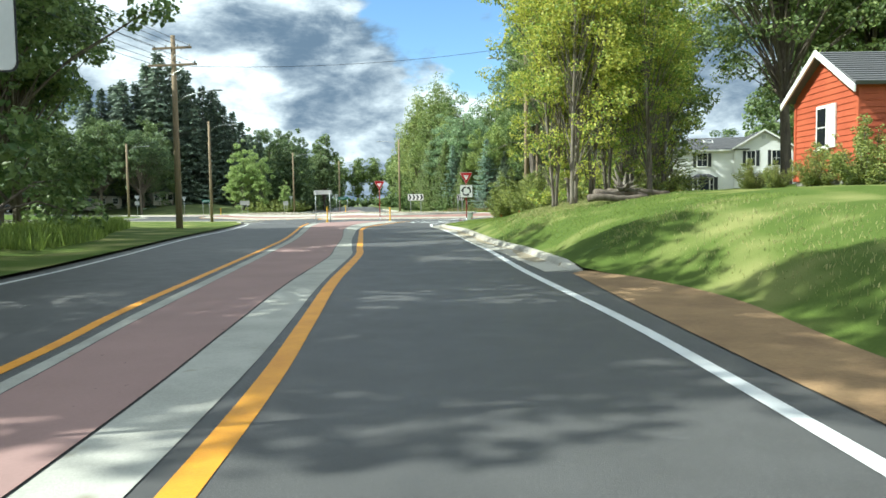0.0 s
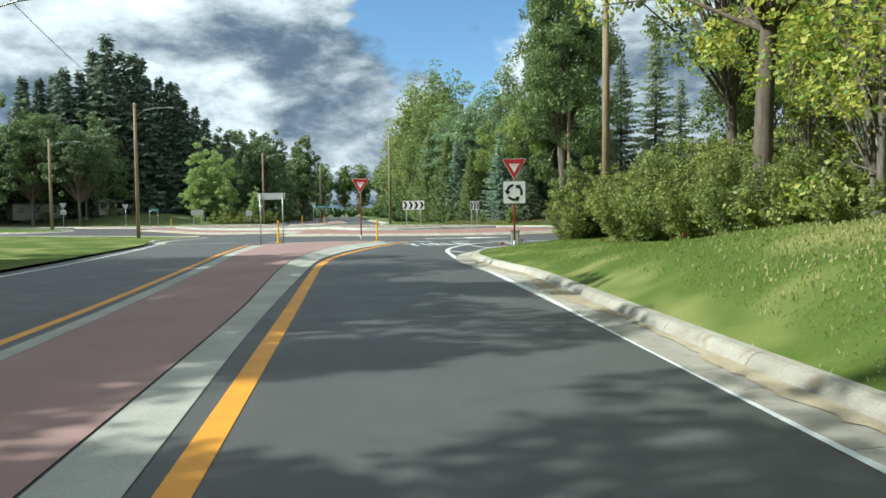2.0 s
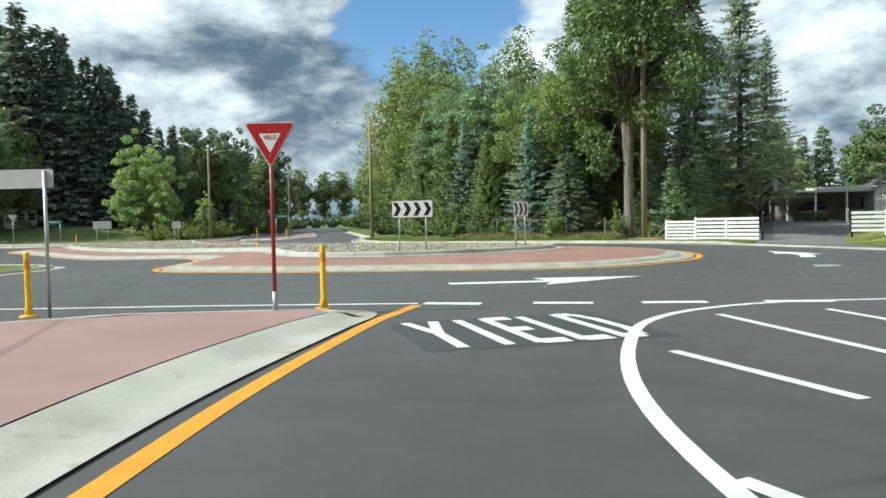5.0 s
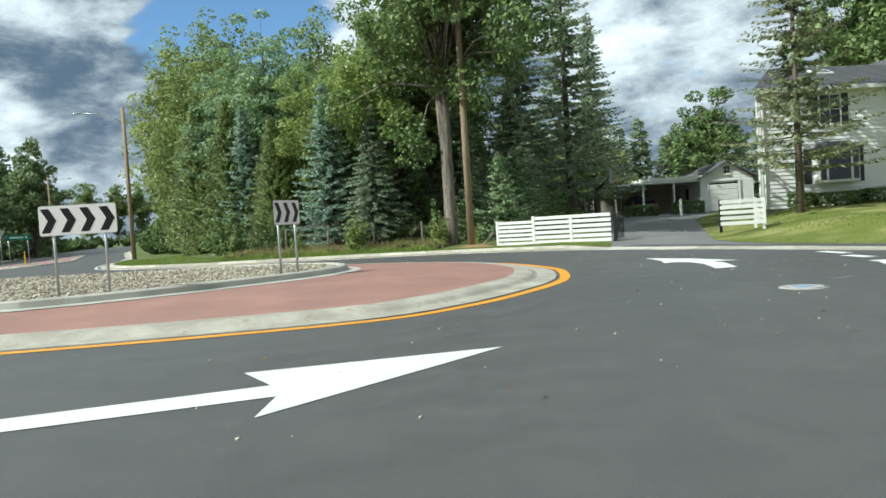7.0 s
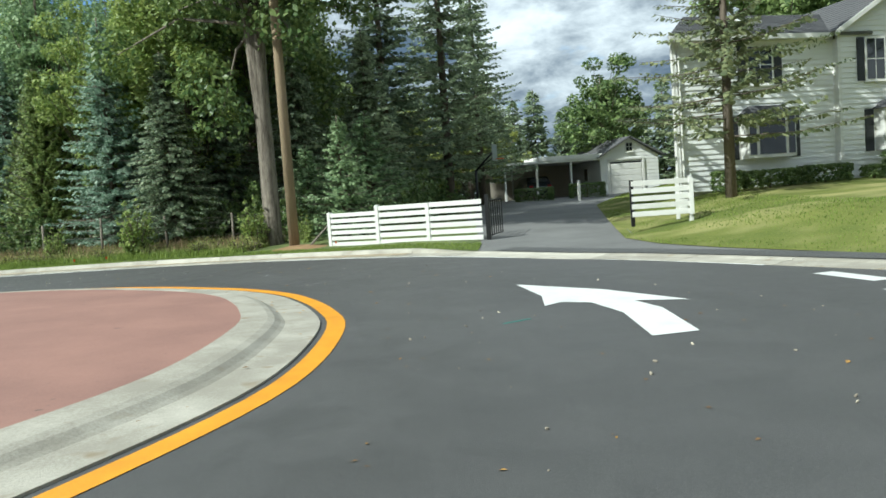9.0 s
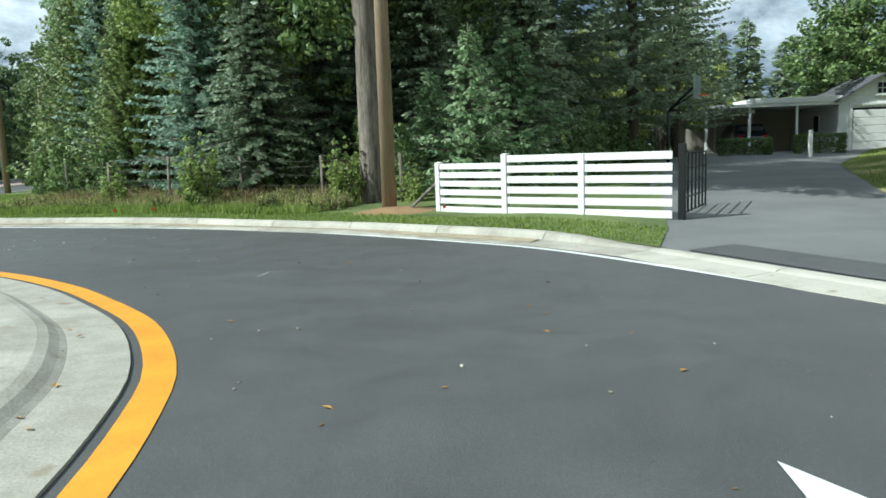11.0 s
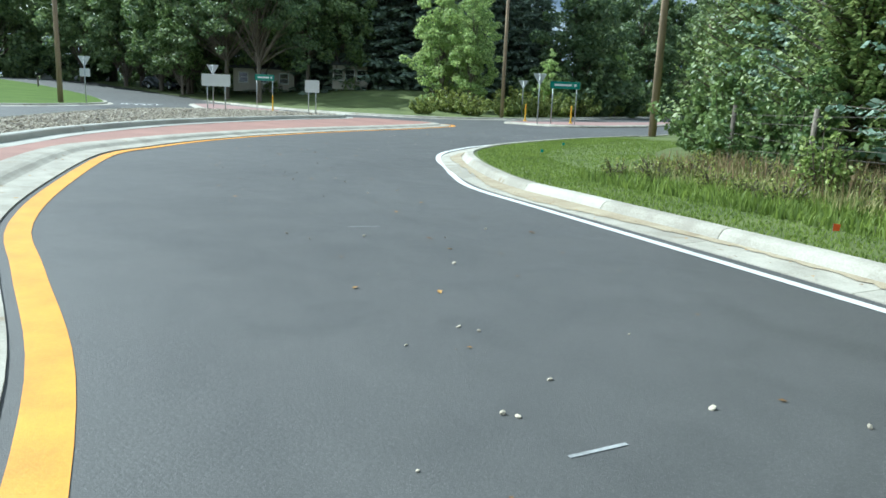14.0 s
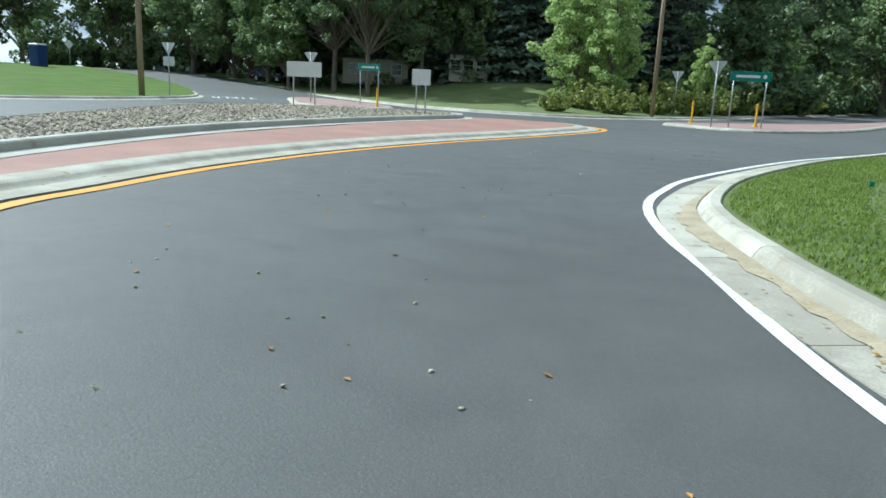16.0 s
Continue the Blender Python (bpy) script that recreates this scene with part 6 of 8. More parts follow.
guide_sign(-8.67, 54.18, 0.05, 176, 1.32, 0.30, 2.32, SIGN_GREEN, "grey back of a two-post street-name sign", False)
guide_sign(-15.5, 117.1, 0.1, 30, 1.7, 0.42, 2.35, SIGN_GREEN, "green street-name sign on two steel posts")
guide_sign(-35.38, 111.62, -0.05, 46, 1.3, 0.40, 2.3, SIGN_GREEN, "green street-name sign on two steel posts")
gh = lambda x, y: float(gravel_h(np.array([x]), np.array([y]))[0])
guide_sign(-26.95, 101.70, gh(-26.9, 102.0), 44, 1.42, 0.60, 1.75, ALU, "blank grey back of a chevron board", True, 0.62)
guide_sign(-21.71, 103.39, gh(-21.0, 102.9), 30, 0.72, 0.58, 1.62, ALU, "blank grey back of a small chevron board", True, 0.5)
bollard(-18.12, 117.23, 0.08)
bollard(-15.25, 117.6, 0.1)
bollard(-32.79, 110.16, -0.06)
yield_sign(-16.4, 115.75, 0.08, 215, 0.80, 2.75, False, None, "steel back of a yield sign on a galvanised post", False)
yield_sign(-26.4, 130.2, 0.05, 215, 0.80, 2.75, False, None, "steel back of a yield sign on a galvanised post", False)
yield_sign(-42.10, 102.74, float(flat_w(-42.10, 102.74)) - 0.02, 225, 0.80, 2.95, False, "blank", "steel back of a yield sign over a blank plate", False)
yield_sign(-37.88, 109.3, -0.06, 225, 0.80, 2.8, False, None, "steel back of a yield sign on a galvanised post", False)


def diamond_sign(x, y, z, rz):
    root = thing("diamond_sign", "steel back of a diamond warning sign on a post", "road sign", at=(x, y, z), rz=rz)
    post(root, 0, 0.03, -0.2, 2.7, 0.03, GALV)
    part("board", plate([(0, 2.9), (-0.53, 2.37), (0, 1.84), (0.53, 2.37)], 0.005), ALU, root)


diamond_sign(-88.7, 112.2, float(flat_w(-88.7, 112.2)) - 0.02, 35)
yield_m = thing("keep_right_sign", "grey back of a rectangular sign on a post", "road sign", at=(-2.74, 4.3, 0.02), rz=3)
post(yield_m, 0, 0.03, -0.1, 3.0, 0.032, GALV)
part("board", plate([(a, b + 2.55) for a, b in round_rect(0.62, 0.78, 0.05)], 0.005), ALU, yield_m)
part("edge", plate([(a, b + 2.55) for a, b in round_rect(0.64, 0.80, 0.05)], 0.003), SIGN_BLACK, yield_m).location = (0, 0.006, 0)


# east and north medians
for nm, pts in (("east_median", [(12.53, 62.36), (13.62, 61.38), (20.72, 60.12), (28.77, 58.87), (28.80, 59.92), (20.76, 61.38), (14.28, 63.11)]),
                ("north_median", [(-20.0, 118.0), (-17.6, 116.2), (-15.0, 115.3), (-13.4, 116.9), (-12.9, 123.5), (-14.4, 134.0), (-18.04, 159.04), (-19.57, 159.02), (-17.43, 134.5), (-18.9, 123.5)]),
                ("west_median", [(-31.9, 108.6), (-33.5, 107.3), (-36.5, 107.3), (-41, 109.8), (-45.5, 112.6), (-45.5, 114.8), (-39, 113.6), (-34.2, 112.2), (-32.2, 110.6)])):
    rg = ring(pts, 0.6)
    med = thing(nm, "pink concrete median with a pale kerb edge", "median", kind="structure")
    sn = 1.0 if inside(rg, *(shift(rg, 0.15, True)[0:1].T))[0] else -1.0
    sweep("edge_kerb", rg, [(o * sn, z) for o, z in ((0, -0.02), (0.02, 0.05), (0.12, 0.11), (0.4, 0.12), (0.4, 0.06))], CONCRETE, med, True, "pale concrete kerb edge")
    sheet("field", shift(rg, 0.36 * sn, True), lambda x, y: terrain(x, y) + 0.115, PINK_CONCRETE, 1.0, med)


# ---- wooden utility pole with cross-arms and wires ----
def utility_pole(x, y, z, h):
    root = thing("utility_pole", "tall dark wooden utility pole with two cross-arms", "utility pole", at=(x, y, z), rz=-8)
    smooth(part("pole", a_tube([(0, 0, -0.3), (0, 0, h * 0.5), (0, 0, h)], [0.19, 0.165, 0.12], 14), POLE_WOOD, root))
    for zz, w in ((h - 0.72, 2.3), (h - 1.65, 2.9)):
        arm = part("cross_arm", a_box(-w / 2, -0.20, zz - 0.06, w / 2, -0.11, zz + 0.06, bevel=0.01), POLE_WOOD, root)
        for k in range(4):
            xx = -w / 2 + 0.12 + (w - 0.24) * k / 3
            smooth(part("insulator", a_tube([(xx, -0.155, zz + 0.05), (xx, -0.155, zz + 0.1), (xx, -0.155, zz + 0.17), (xx, -0.155, zz + 0.2)], [0.02, 0.045, 0.05, 0.025], 8), GALV, arm))
        for sgn in (-1, 1):
            part("brace", a_tube([(0, -0.16, zz - 0.55), (sgn * w * 0.28, -0.16, zz - 0.05)], 0.014, 5), GALV, root)
    dx = 0.98
    smooth(part("lamp_arm", a_tube([(0.1, 0, h - 3.7), (0.7, 0, h - 3.35), (1.6, 0, h - 3.15), (2.2, 0, h - 3.1)], 0.028, 6), GALV, root))
    bm = a_tube([(0, 0, 0), (0.12, 0, 0.02), (0.45, 0, 0.0), (0.6, 0, -0.02)], [0.05, 0.09, 0.11, 0.05], 8)
    bmesh.ops.scale(bm, vec=(1, 1, 0.55), verts=bm.verts)
    hd = part("lamp_head", bm, GALV, root)
    hd.location = (2.2, 0, h - 3.1)
    return root


utility_pole(-14.83, 41.92, 0.15, 10.7)


def wire(a, b, sag, label="thin dark overhead wire with a slight sag", r=0.014):
    a, b = Vector(a), Vector(b)
    pts = [a.lerp(b, k / 16) - Vector((0, 0, sag * 4 * (k / 16) * (1 - k / 16))) for k in range(17)]
    ob = part("overhead_wire", a_tube(pts, r, 4), BLACK_METAL)
    tagged(ob, label, "wire", "overhead wires")
    return ob


for dx in (-1.0, -0.35, 0.35, 1.0):
    wire((-15.0 + dx, 42.2, 10.35), (-17.5 + dx, -16, 11.0), 0.9)
for dx in (-1.25, -0.4, 0.4, 1.25):
    wire((-15.0 + dx, 42.2, 9.4), (-17.5 + dx, -16, 10.0), 0.9)
wire((-14.9, 42.6, 9.3), (5.5, 48.1, 11.3), 0.5)
wire((5.5, 48.1, 11.2), (10.86, 83.96, 11.9), 0.5)
wire((-15.1, 42.6, 9.2), (-24.17, 77.98, 9.9), 0.5)
wire((-24.17, 77.98, 9.8), (-42.71, 101.4, 9.6), 0.4)
wire((-14.6, 42.4, 8.0), (-40, 38, 8.2), 0.4)

light_pole(-32.76, 47.18, 0.1, 9.0, 200, 1.6, 0.13, "dark wooden pole at the field edge")


# ---- white board fence and gate ----
def board_fence(a, b, boards, z0, z1, label, cap_posts, dark_post=False, mid=1):
    a, b = Vector(a), Vector(b)
    L = (b - a).length
    root = thing("board_fence", label, "fence", "white fences", (a.x, a.y, z0), math.degrees(math.atan2(b.y - a.y, b.x - a.x)))
    H = z1 - z0
    n = mid + 1
    for k in range(n + 1):
        if k == 0 and not cap_posts[0] or k == n and not cap_posts[1]:
            continue
        x = L * k / n
        dk = dark_post and k == 0
        part("post", a_box(x - 0.05, 0.02, -0.25, x + 0.05, 0.12, H + (0.04 if k in (0, n) else -0.02), bevel=0.008), BLACK_METAL if dk else WHITE_WOOD, root)
        if not dk:
            part("post_face", a_box(x - 0.06, -0.035, -0.02, x + 0.06, -0.013, H + (0.03 if k == 0 else -0.005), bevel=0.004), WHITE_WOOD, root)
    bh = H / boards * 0.70
    for i in range(boards):
        zc = bh / 2 + 0.01 + i * (H - bh - 0.01) / (boards - 1)
        part("board", a_box(-0.02, -0.012, zc - bh / 2, L + 0.02, 0.014, zc + bh / 2, bevel=0.003), WHITE_WOOD, root)
    return root


board_fence((11.83, 83.39, 0), (12.91, 81.97, 0), 6, 0.12, 1.16, "short white six-board fence panel beside the kerb", (True, False), mid=0)
board_fence((12.94, 81.92, 0), (15.26, 79.44, 0), 6, 0.13, 1.30, "white six-board fence panel ending at a gate", (True, False), mid=1)
board_fence((18.60, 76.88, 0), (20.02, 76.19, 0), 5, 0.50, 1.48, "white five-board fence panel on the lawn", (True, True), True, mid=0)
board_fence((20.06, 76.19, 0), (20.65, 77.36, 0), 5, 0.55, 1.48, "white fence panel returning towards the house", (False, True), mid=0)


def gate(x, y, z, rz, w=2.6, h=1.15):
    root = thing("metal_gate", "open black metal grid gate beside a drive", "gate", at=(x, y, z), rz=rz)
    part("gate_post", a_box(-0.06, -0.06, -0.3, 0.06, 0.06, h + 0.15, bevel=0.008), BLACK_METAL, root)
    for k in range(7):
        xx = 0.15 + (w - 0.15) * k / 6
        part("upright", a_tube([(xx, 0, 0.08), (xx, 0, h)], 0.018, 6), BLACK_METAL, root)
    for k in range(5):
        zz = 0.1 + (h - 0.12) * k / 4
        part("rail", a_tube([(0.1, 0.005, zz), (w, 0.005, zz)], 0.016, 6), BLACK_METAL, root)


gate(15.44, 79.40, 0.12, 52, 2.3)


def basketball_hoop(x, y, z, rz):
    root = thing("basketball_hoop", "black basketball pole with a clear backboard beside a drive", "basketball hoop", at=(x, y, z), rz=rz)
    smooth(part("pole", a_tube([(0, 0, -0.2), (0, 0, 2.15)], 0.06, 10), BLACK_METAL, root))
    smooth(part("arm", a_tube([(0, 0, 2.1), (0.45, 0, 2.55), (0.95, 0, 3.0)], 0.05, 8), BLACK_METAL, root))
    part("brace", a_tube([(0.25, 0, 2.3), (0.95, 0, 2.72)], 0.025, 6), BLACK_METAL, root)
    board = part("backboard", a_box(0.97, -0.6, 2.55, 0.99, 0.6, 3.3, bevel=0.005), CLEAR_BOARD, root, "pale translucent backboard")
    for y0, y1, z0, z1 in ((-0.6, 0.6, 2.53, 2.56), (-0.6, 0.6, 3.29, 3.32), (-0.62, -0.59, 2.53, 3.32), (0.59, 0.62, 2.53, 3.32)):
        part("edge", a_box(0.965, y0, z0, 0.997, y1, z1), GALV, board)
    bm = bmesh.new()
    tube(bm, [(1.22 + 0.22 * math.cos(a), 0.22 * math.sin(a), 2.62) for a in [2 * math.pi * k / 20 for k in range(21)]], 0.011, 6)
    part("rim", bm, ORANGE, root)


basketball_hoop(21.75, 92.9, float(drive_height(0, 92.9)), -38)


# wire fence along the wood
def wire_fence(line, z):
    root = thing("wire_fence", "old wire mesh fence on weathered wooden posts", "fence")
    d = np.concatenate([[0], np.cumsum(np.linalg.norm(np.diff(line, axis=0), axis=1))])
    n = int(d[-1] / 2.4)
    pts = [(np.interp(d[-1] * k / n, d, line[:, 0]), np.interp(d[-1] * k / n, d, line[:, 1])) for k in range(n + 1)]
    rng = random.Random(4)
    for x, y in pts:
        smooth(part("post", a_tube([(x, y, z - 0.2), (x + rng.uniform(-0.05, 0.05), y, z + 1.15 + rng.uniform(0, 0.2))], [0.05, 0.04], 7), GREY_BARK, root))
    for k in range(5):
        part("strand", a_tube([(x, y - 0.05, z + 0.25 + 0.21 * k + 0.06 * math.sin(i * 1.7 + k * 2.3)) for i, (x, y) in enumerate(pts)], 0.004, 4), OLD_WIRE, root)


wire_fence(curve([(11.3, 85.8), (9.3, 87.3), (6.6, 88.7), (3.9, 90.2), (1.4, 92.6)]), 0.25)
brace = thing("leaning_plank", "grey weathered plank leaning by the fence", "plank", at=(11.46, 83.88, 0.14), rz=20)
part("plank", a_box(-0.5, -0.05, 0, 0.5, 0.05, 0.04, bevel=0.005), GREY_BARK, brace).matrix_local = pose(0.1, 0, 0.28, 0, -38, 0)


# ---- fallen tree on the slope ----
def fallen_tree(x, y):
    z = zs(x, y)
    root = thing("fallen_tree", "heap of felled dark logs with a torn root stump", "log pile", at=(x, y, z), rz=12)
    root.scale = (0.62, 0.62, 0.62)
    rng = random.Random(9)
    for k in range(5):
        a = rng.uniform(-15, 15)
        L, r = rng.uniform(2.4, 4.2), rng.uniform(0.17, 0.3)
        x0, y0, z0 = -2.0 + k * 0.55, -0.8 + 0.45 * k, 0.18 + 0.14 * (k % 2) + 0.1 * k * 0.5
        n = 6
        pts = [(x0 + L * i / n, y0 + math.sin(radians(a)) * L * i / n, z0 + 0.05 * math.sin(i * 1.3 + k)) for i in range(n + 1)]
        smooth(part("log", a_tube(pts, [r * (1 - 0.3 * i / n) for i in range(n + 1)], 10), BARK, root))
    bm = bmesh.new()
    for k in range(16):
        a, e = rng.uniform(0, 6.28), rng.uniform(-0.2, 1.2)
        d = Vector((math.cos(a) * 0.6, math.sin(a), e)).normalized()
        tube(bm, [Vector((0.2, 0, 0.6)), Vector((0.2, 0, 0.6)) + d * 0.5, Vector((0.2, 0, 0.6)) + d * rng.uniform(0.8, 1.2) + Vector((0, 0, 0.1))], [0.14, 0.08, 0.015], 6)
    smooth(part("root_stump", bm, GREY_BARK, root, "pale torn root stump"))


fallen_tree(5.5, 23.0)


# ---- buildings ----
def lap_wall(w, h, step=0.2, t=0.14, gable=0.0):
    """A clapboard wall in the x-z plane, facing -y: one folded face of lapped boards, with a gable of that height on top where asked."""
    bm = bmesh.new()
    n = int(round((h + gable) / step))
    def half(z):
        return w / 2 if z <= h or not gable else max(0.02, w / 2 * (1 - (z - h) / gable))
    rows = []
    for i in range(n):
        for z, y in ((step * i, -0.022), (min(step * (i + 1), h + gable) - 0.002, 0.0)):
            a = half(z)
            rows.append([bm.verts.new(p) for p in ((-a, y, z), (a, y, z), (a, t, z), (-a, t, z))])
    for a, b in zip(rows, rows[1:]):
        for k in range(4):
            bm.faces.new((a[k], a[(k + 1) % 4], b[(k + 1) % 4], b[k]))
    bm.faces.new(rows[0][::-1])
    bm.faces.new(rows[-1])
    return bm


def board_wall(parent, name, w, h, at, rz, step=0.2, gable=0.0):
    """A wall clad in clapboards, each board a piece of its own on a plain backing."""
    half = lambda z: w / 2 if z <= h or not gable else max(0.02, w / 2 * (1 - (z - h) / gable))
    back = part(name, plate([(-w / 2, 0), (w / 2, 0), (w / 2, h)] + ([(0, h + gable)] if gable else []) + [(-w / 2, h)], 0.12), SIDING, parent)
    back.matrix_local = pose(at[0], at[1], at[2], 0, 0, rz)
    shared = None
    for i in range(int((h + gable) / step)):
        z0, z1 = step * i, min(step * (i + 1) + 0.012, h + gable)
        a, b = half(z0), half(z1)
        if shared is not None and a == b:
            ob = part("board", shared, SIDING, back)
        else:
            verts = [(-a, -0.045, 0), (a, -0.045, 0), (b, -0.006, z1 - z0), (-b, -0.006, z1 - z0), (-a, -0.002, 0), (a, -0.002, 0), (b, -0.001, z1 - z0), (-b, -0.001, z1 - z0)]
            me = mesh_from("board", verts, [(0, 1, 2, 3), (0, 4, 5, 1), (0, 3, 7, 4), (1, 5, 6, 2), (3, 2, 6, 7)])
            if a == b == w / 2:
                shared = me
            ob = part("board", me, SIDING, back)
        ob.location = (0, 0, z0)
    return back


def window(parent, x, z, w, h, shutters=True, grid=(2, 2), y=-0.03, shutter_mat=None, arched=False):
    fr = part("window", a_box(x - w / 2 - 0.07, y - 0.05, z - 0.07, x + w / 2 + 0.07, y + 0.02, z + h + 0.07, bevel=0.01), WHITE_WOOD, parent)
    gx, gz = grid
    for i in range(gx):
        for j in range(gz):
            part("pane", a_box(x - w / 2 + w * i / gx + 0.02, y - 0.056, z + h * j / gz + 0.02, x - w / 2 + w * (i + 1) / gx - 0.02, y - 0.045, z + h * (j + 1) / gz - 0.02), GLASS, fr)
    part("sill", a_box(x - w / 2 - 0.1, y - 0.1, z - 0.11, x + w / 2 + 0.1, y, z - 0.06, bevel=0.008), WHITE_WOOD, fr)
    if shutters:
        for sx in (-1, 1):
            cx = x + sx * (w / 2 + 0.26)
            sh = part("shutter", a_box(cx - 0.17, y - 0.05, z - 0.04, cx + 0.17, y - 0.012, z + h + 0.04, bevel=0.006), shutter_mat or SHUTTER, parent)
            for k in range(int(h / 0.12)):
                part("louvre", a_box(cx - 0.13, y - 0.058, z + 0.04 + 0.12 * k, cx + 0.13, y - 0.048, z + 0.11 + 0.12 * k), shutter_mat or SHUTTER, sh)


def stepped_slope(bm, a, b, c, d, rows, t=0.03):
    """Shingle courses from the eave a-b up to the ridge d-c, one folded sheet."""
    a, b, c, d = (Vector(p) for p in (a, b, c, d))
    n = (b - a).cross(d - a).normalized()
    if n.z < 0:
        n = -n
    strips = []
    for r_ in range(rows):
        for f, lift in ((r_ / rows, t), ((r_ + 1) / rows, 0.004)):
            strips.append([bm.verts.new(a.lerp(d, f) + n * lift), bm.verts.new(b.lerp(c, f) + n * lift)])
    for u, v in zip(strips, strips[1:]):
        bm.faces.new((u[0], u[1], v[1], v[0]))
    low = [bm.verts.new(p - n * 0.08) for p in (a, b, c, d)]
    bm.faces.new(low[::-1])
    bm.faces.new((low[0], low[1], strips[0][1], strips[0][0]))
    bm.faces.new((low[2], low[3], strips[-1][0], strips[-1][1]))
    left, right = [s_[0] for s_ in strips], [s_[1] for s_ in strips]
    bm.faces.new([low[0]] + left + [low[3]])
    bm.faces.new([low[2]] + right[::-1] + [low[1]])


def gable_roof(parent, x0, x1, y0, y1, z_eave, z_ridge, along="x", mat=None, over=0.35, rows=14, name="roof"):
    """Two shingled slopes meeting at a ridge, a part each."""
    out = None
    for side in (0, 1):
        bm = bmesh.new()
        if along == "x":
            mid, ye = (y0 + y1) / 2, (y0 - over if side == 0 else y1 + over)
            stepped_slope(bm, (x0 - over, ye, z_eave), (x1 + over, ye, z_eave), (x1 + over, mid, z_ridge), (x0 - over, mid, z_ridge), rows)
        else:
            mid, xe = (x0 + x1) / 2, (x0 - over if side == 0 else x1 + over)
            stepped_slope(bm, (xe, y0 - over, z_eave), (xe, y1 + over, z_eave), (mid, y1 + over, z_ridge), (mid, y0 - over, z_ridge), rows)
        bmesh.ops.recalc_face_normals(bm, faces=bm.faces)
        out = part(name, bm, mat or SHINGLE, parent)
    return out


def white_house():
    root = thing("white_house", "two-storey white clapboard house with dark shutters", "house", at=(25.04, 82.45, 0.93), rz=-10)
    W, G, D, H = 7.0, 5.9, 6.5, 5.75
    board_wall(root, "wall", W, H, (W / 2, 0, 0), 0)
    board_wall(root, "gable_wall", G, H, (W + G / 2, -0.25, 0), 0, gable=1.85)
    # the end wall runs back on a slant
    board_wall(root, "side_wall", math.hypot(4.4, D), H, (2.2, D / 2, 0), math.degrees(math.atan2(-D, -4.4)) + 0.0)
    part("back_wall", a_box(4.4, D - 0.1, 0, W + G, D, H), SIDING, root)
    board_wall(root, "side_wall", D, H, (W + G, D / 2 - 0.25, 0), 90)
    part("foundation", plate([(0.05, 0), (W + G - 0.05, 0), (W + G - 0.05, -1.0), (0.05, -1.0)], 0.2), PALE_CONCRETE, root).location = (0, 0.03, 0)
    # main roof: front and back slopes and a hipped end
    bm = bmesh.new()
    stepped_slope(bm, (-0.35, -0.4, H - 0.05), (W + 1.5, -0.4, H - 0.05), (W + 3.0, 3.3, H + 1.55), (2.6, 3.3, H + 1.55), 16)
    bmesh.ops.recalc_face_normals(bm, faces=bm.faces)
    part("roof", bm, SHINGLE, root)
    bm = bmesh.new()
    stepped_slope(bm, (4.6, D + 0.3, H - 0.05), (W + 3, D + 0.3, H - 0.05), (W + 3, 3.3, H + 1.55), (2.6, 3.3, H + 1.55), 12)
    bmesh.ops.recalc_face_normals(bm, faces=bm.faces)
    part("roof", bm, SHINGLE, root)
    bm = bmesh.new()
    stepped_slope(bm, (4.6, D + 0.3, H - 0.05), (-0.35, -0.4, H - 0.05), (2.58, 3.28, H + 1.55), (2.6, 3.3, H + 1.55), 12)
    bmesh.ops.recalc_face_normals(bm, faces=bm.faces)
    part("roof_hip", bm, SHINGLE, root)
    gable_roof(root, W, W + G, -0.25, D - 0.5, H, H + 1.98, "y", rows=14, name="wing_roof")
    mx = W + G / 2
    for a, b in (((W - 0.42, H - 0.20), (mx, H + 1.86)), ((W + G + 0.42, H - 0.20), (mx, H + 1.86))):
        part("bargeboard", plate([a, b, (b[0], b[1] + 0.2), (a[0], a[1] + 0.2)], 0.05), WHITE_WOOD, root).location = (0, -0.68, 0)
    part("fascia", a_box(-0.35, -0.45, H - 0.2, W - 0.45, -0.40, H - 0.02), WHITE_WOOD, root)
    part("soffit", a_box(-0.3, -0.40, H - 0.2, W - 0.45, 0.0, H - 0.17), WHITE_WOOD, root)
    part("corner_board", a_box(-0.03, -0.05, 0, 0.12, 0.1, H - 0.2), WHITE_WOOD, root)
    part("corner_board", a_box(W - 0.06, -0.31, 0, W + 0.07, 0.03, H - 0.22), WHITE_WOOD, root)
    part("corner_board", a_box(W + G - 0.12, -0.30, 0, W + G + 0.03, -0.2, H), WHITE_WOOD, root)
    part("downpipe", a_tube([(0.2, -0.09, 0.1), (0.2, -0.09, H - 0.3)], 0.04, 8), WHITE_WOOD, root, "white rain pipe")
    part("gable_vent", a_box(mx - 0.2, -0.32, H + 1.0, mx + 0.2, -0.27, H + 1.4, bevel=0.01), ALU, root)
    sk = part("skylight", a_box(-0.5, -0.4, 0, 0.5, 0.4, 0.1, bevel=0.01), WHITE_WOOD, root, "white-framed skylight")
    sk.matrix_local = pose(4.6, 2.0, H + 1.0, 23, 0, 0)
    part("pane", a_box(-0.4, -0.3, 0.095, 0.4, 0.3, 0.11), GLASS, sk)
    # upper windows
    window(root, 3.65, 3.95, 1.05, 1.4)
    window(root, mx - 1.28, 3.9, 0.85, 1.6, y=-0.28)
    window(root, mx + 1.28, 3.9, 0.85, 1.6, y=-0.28)
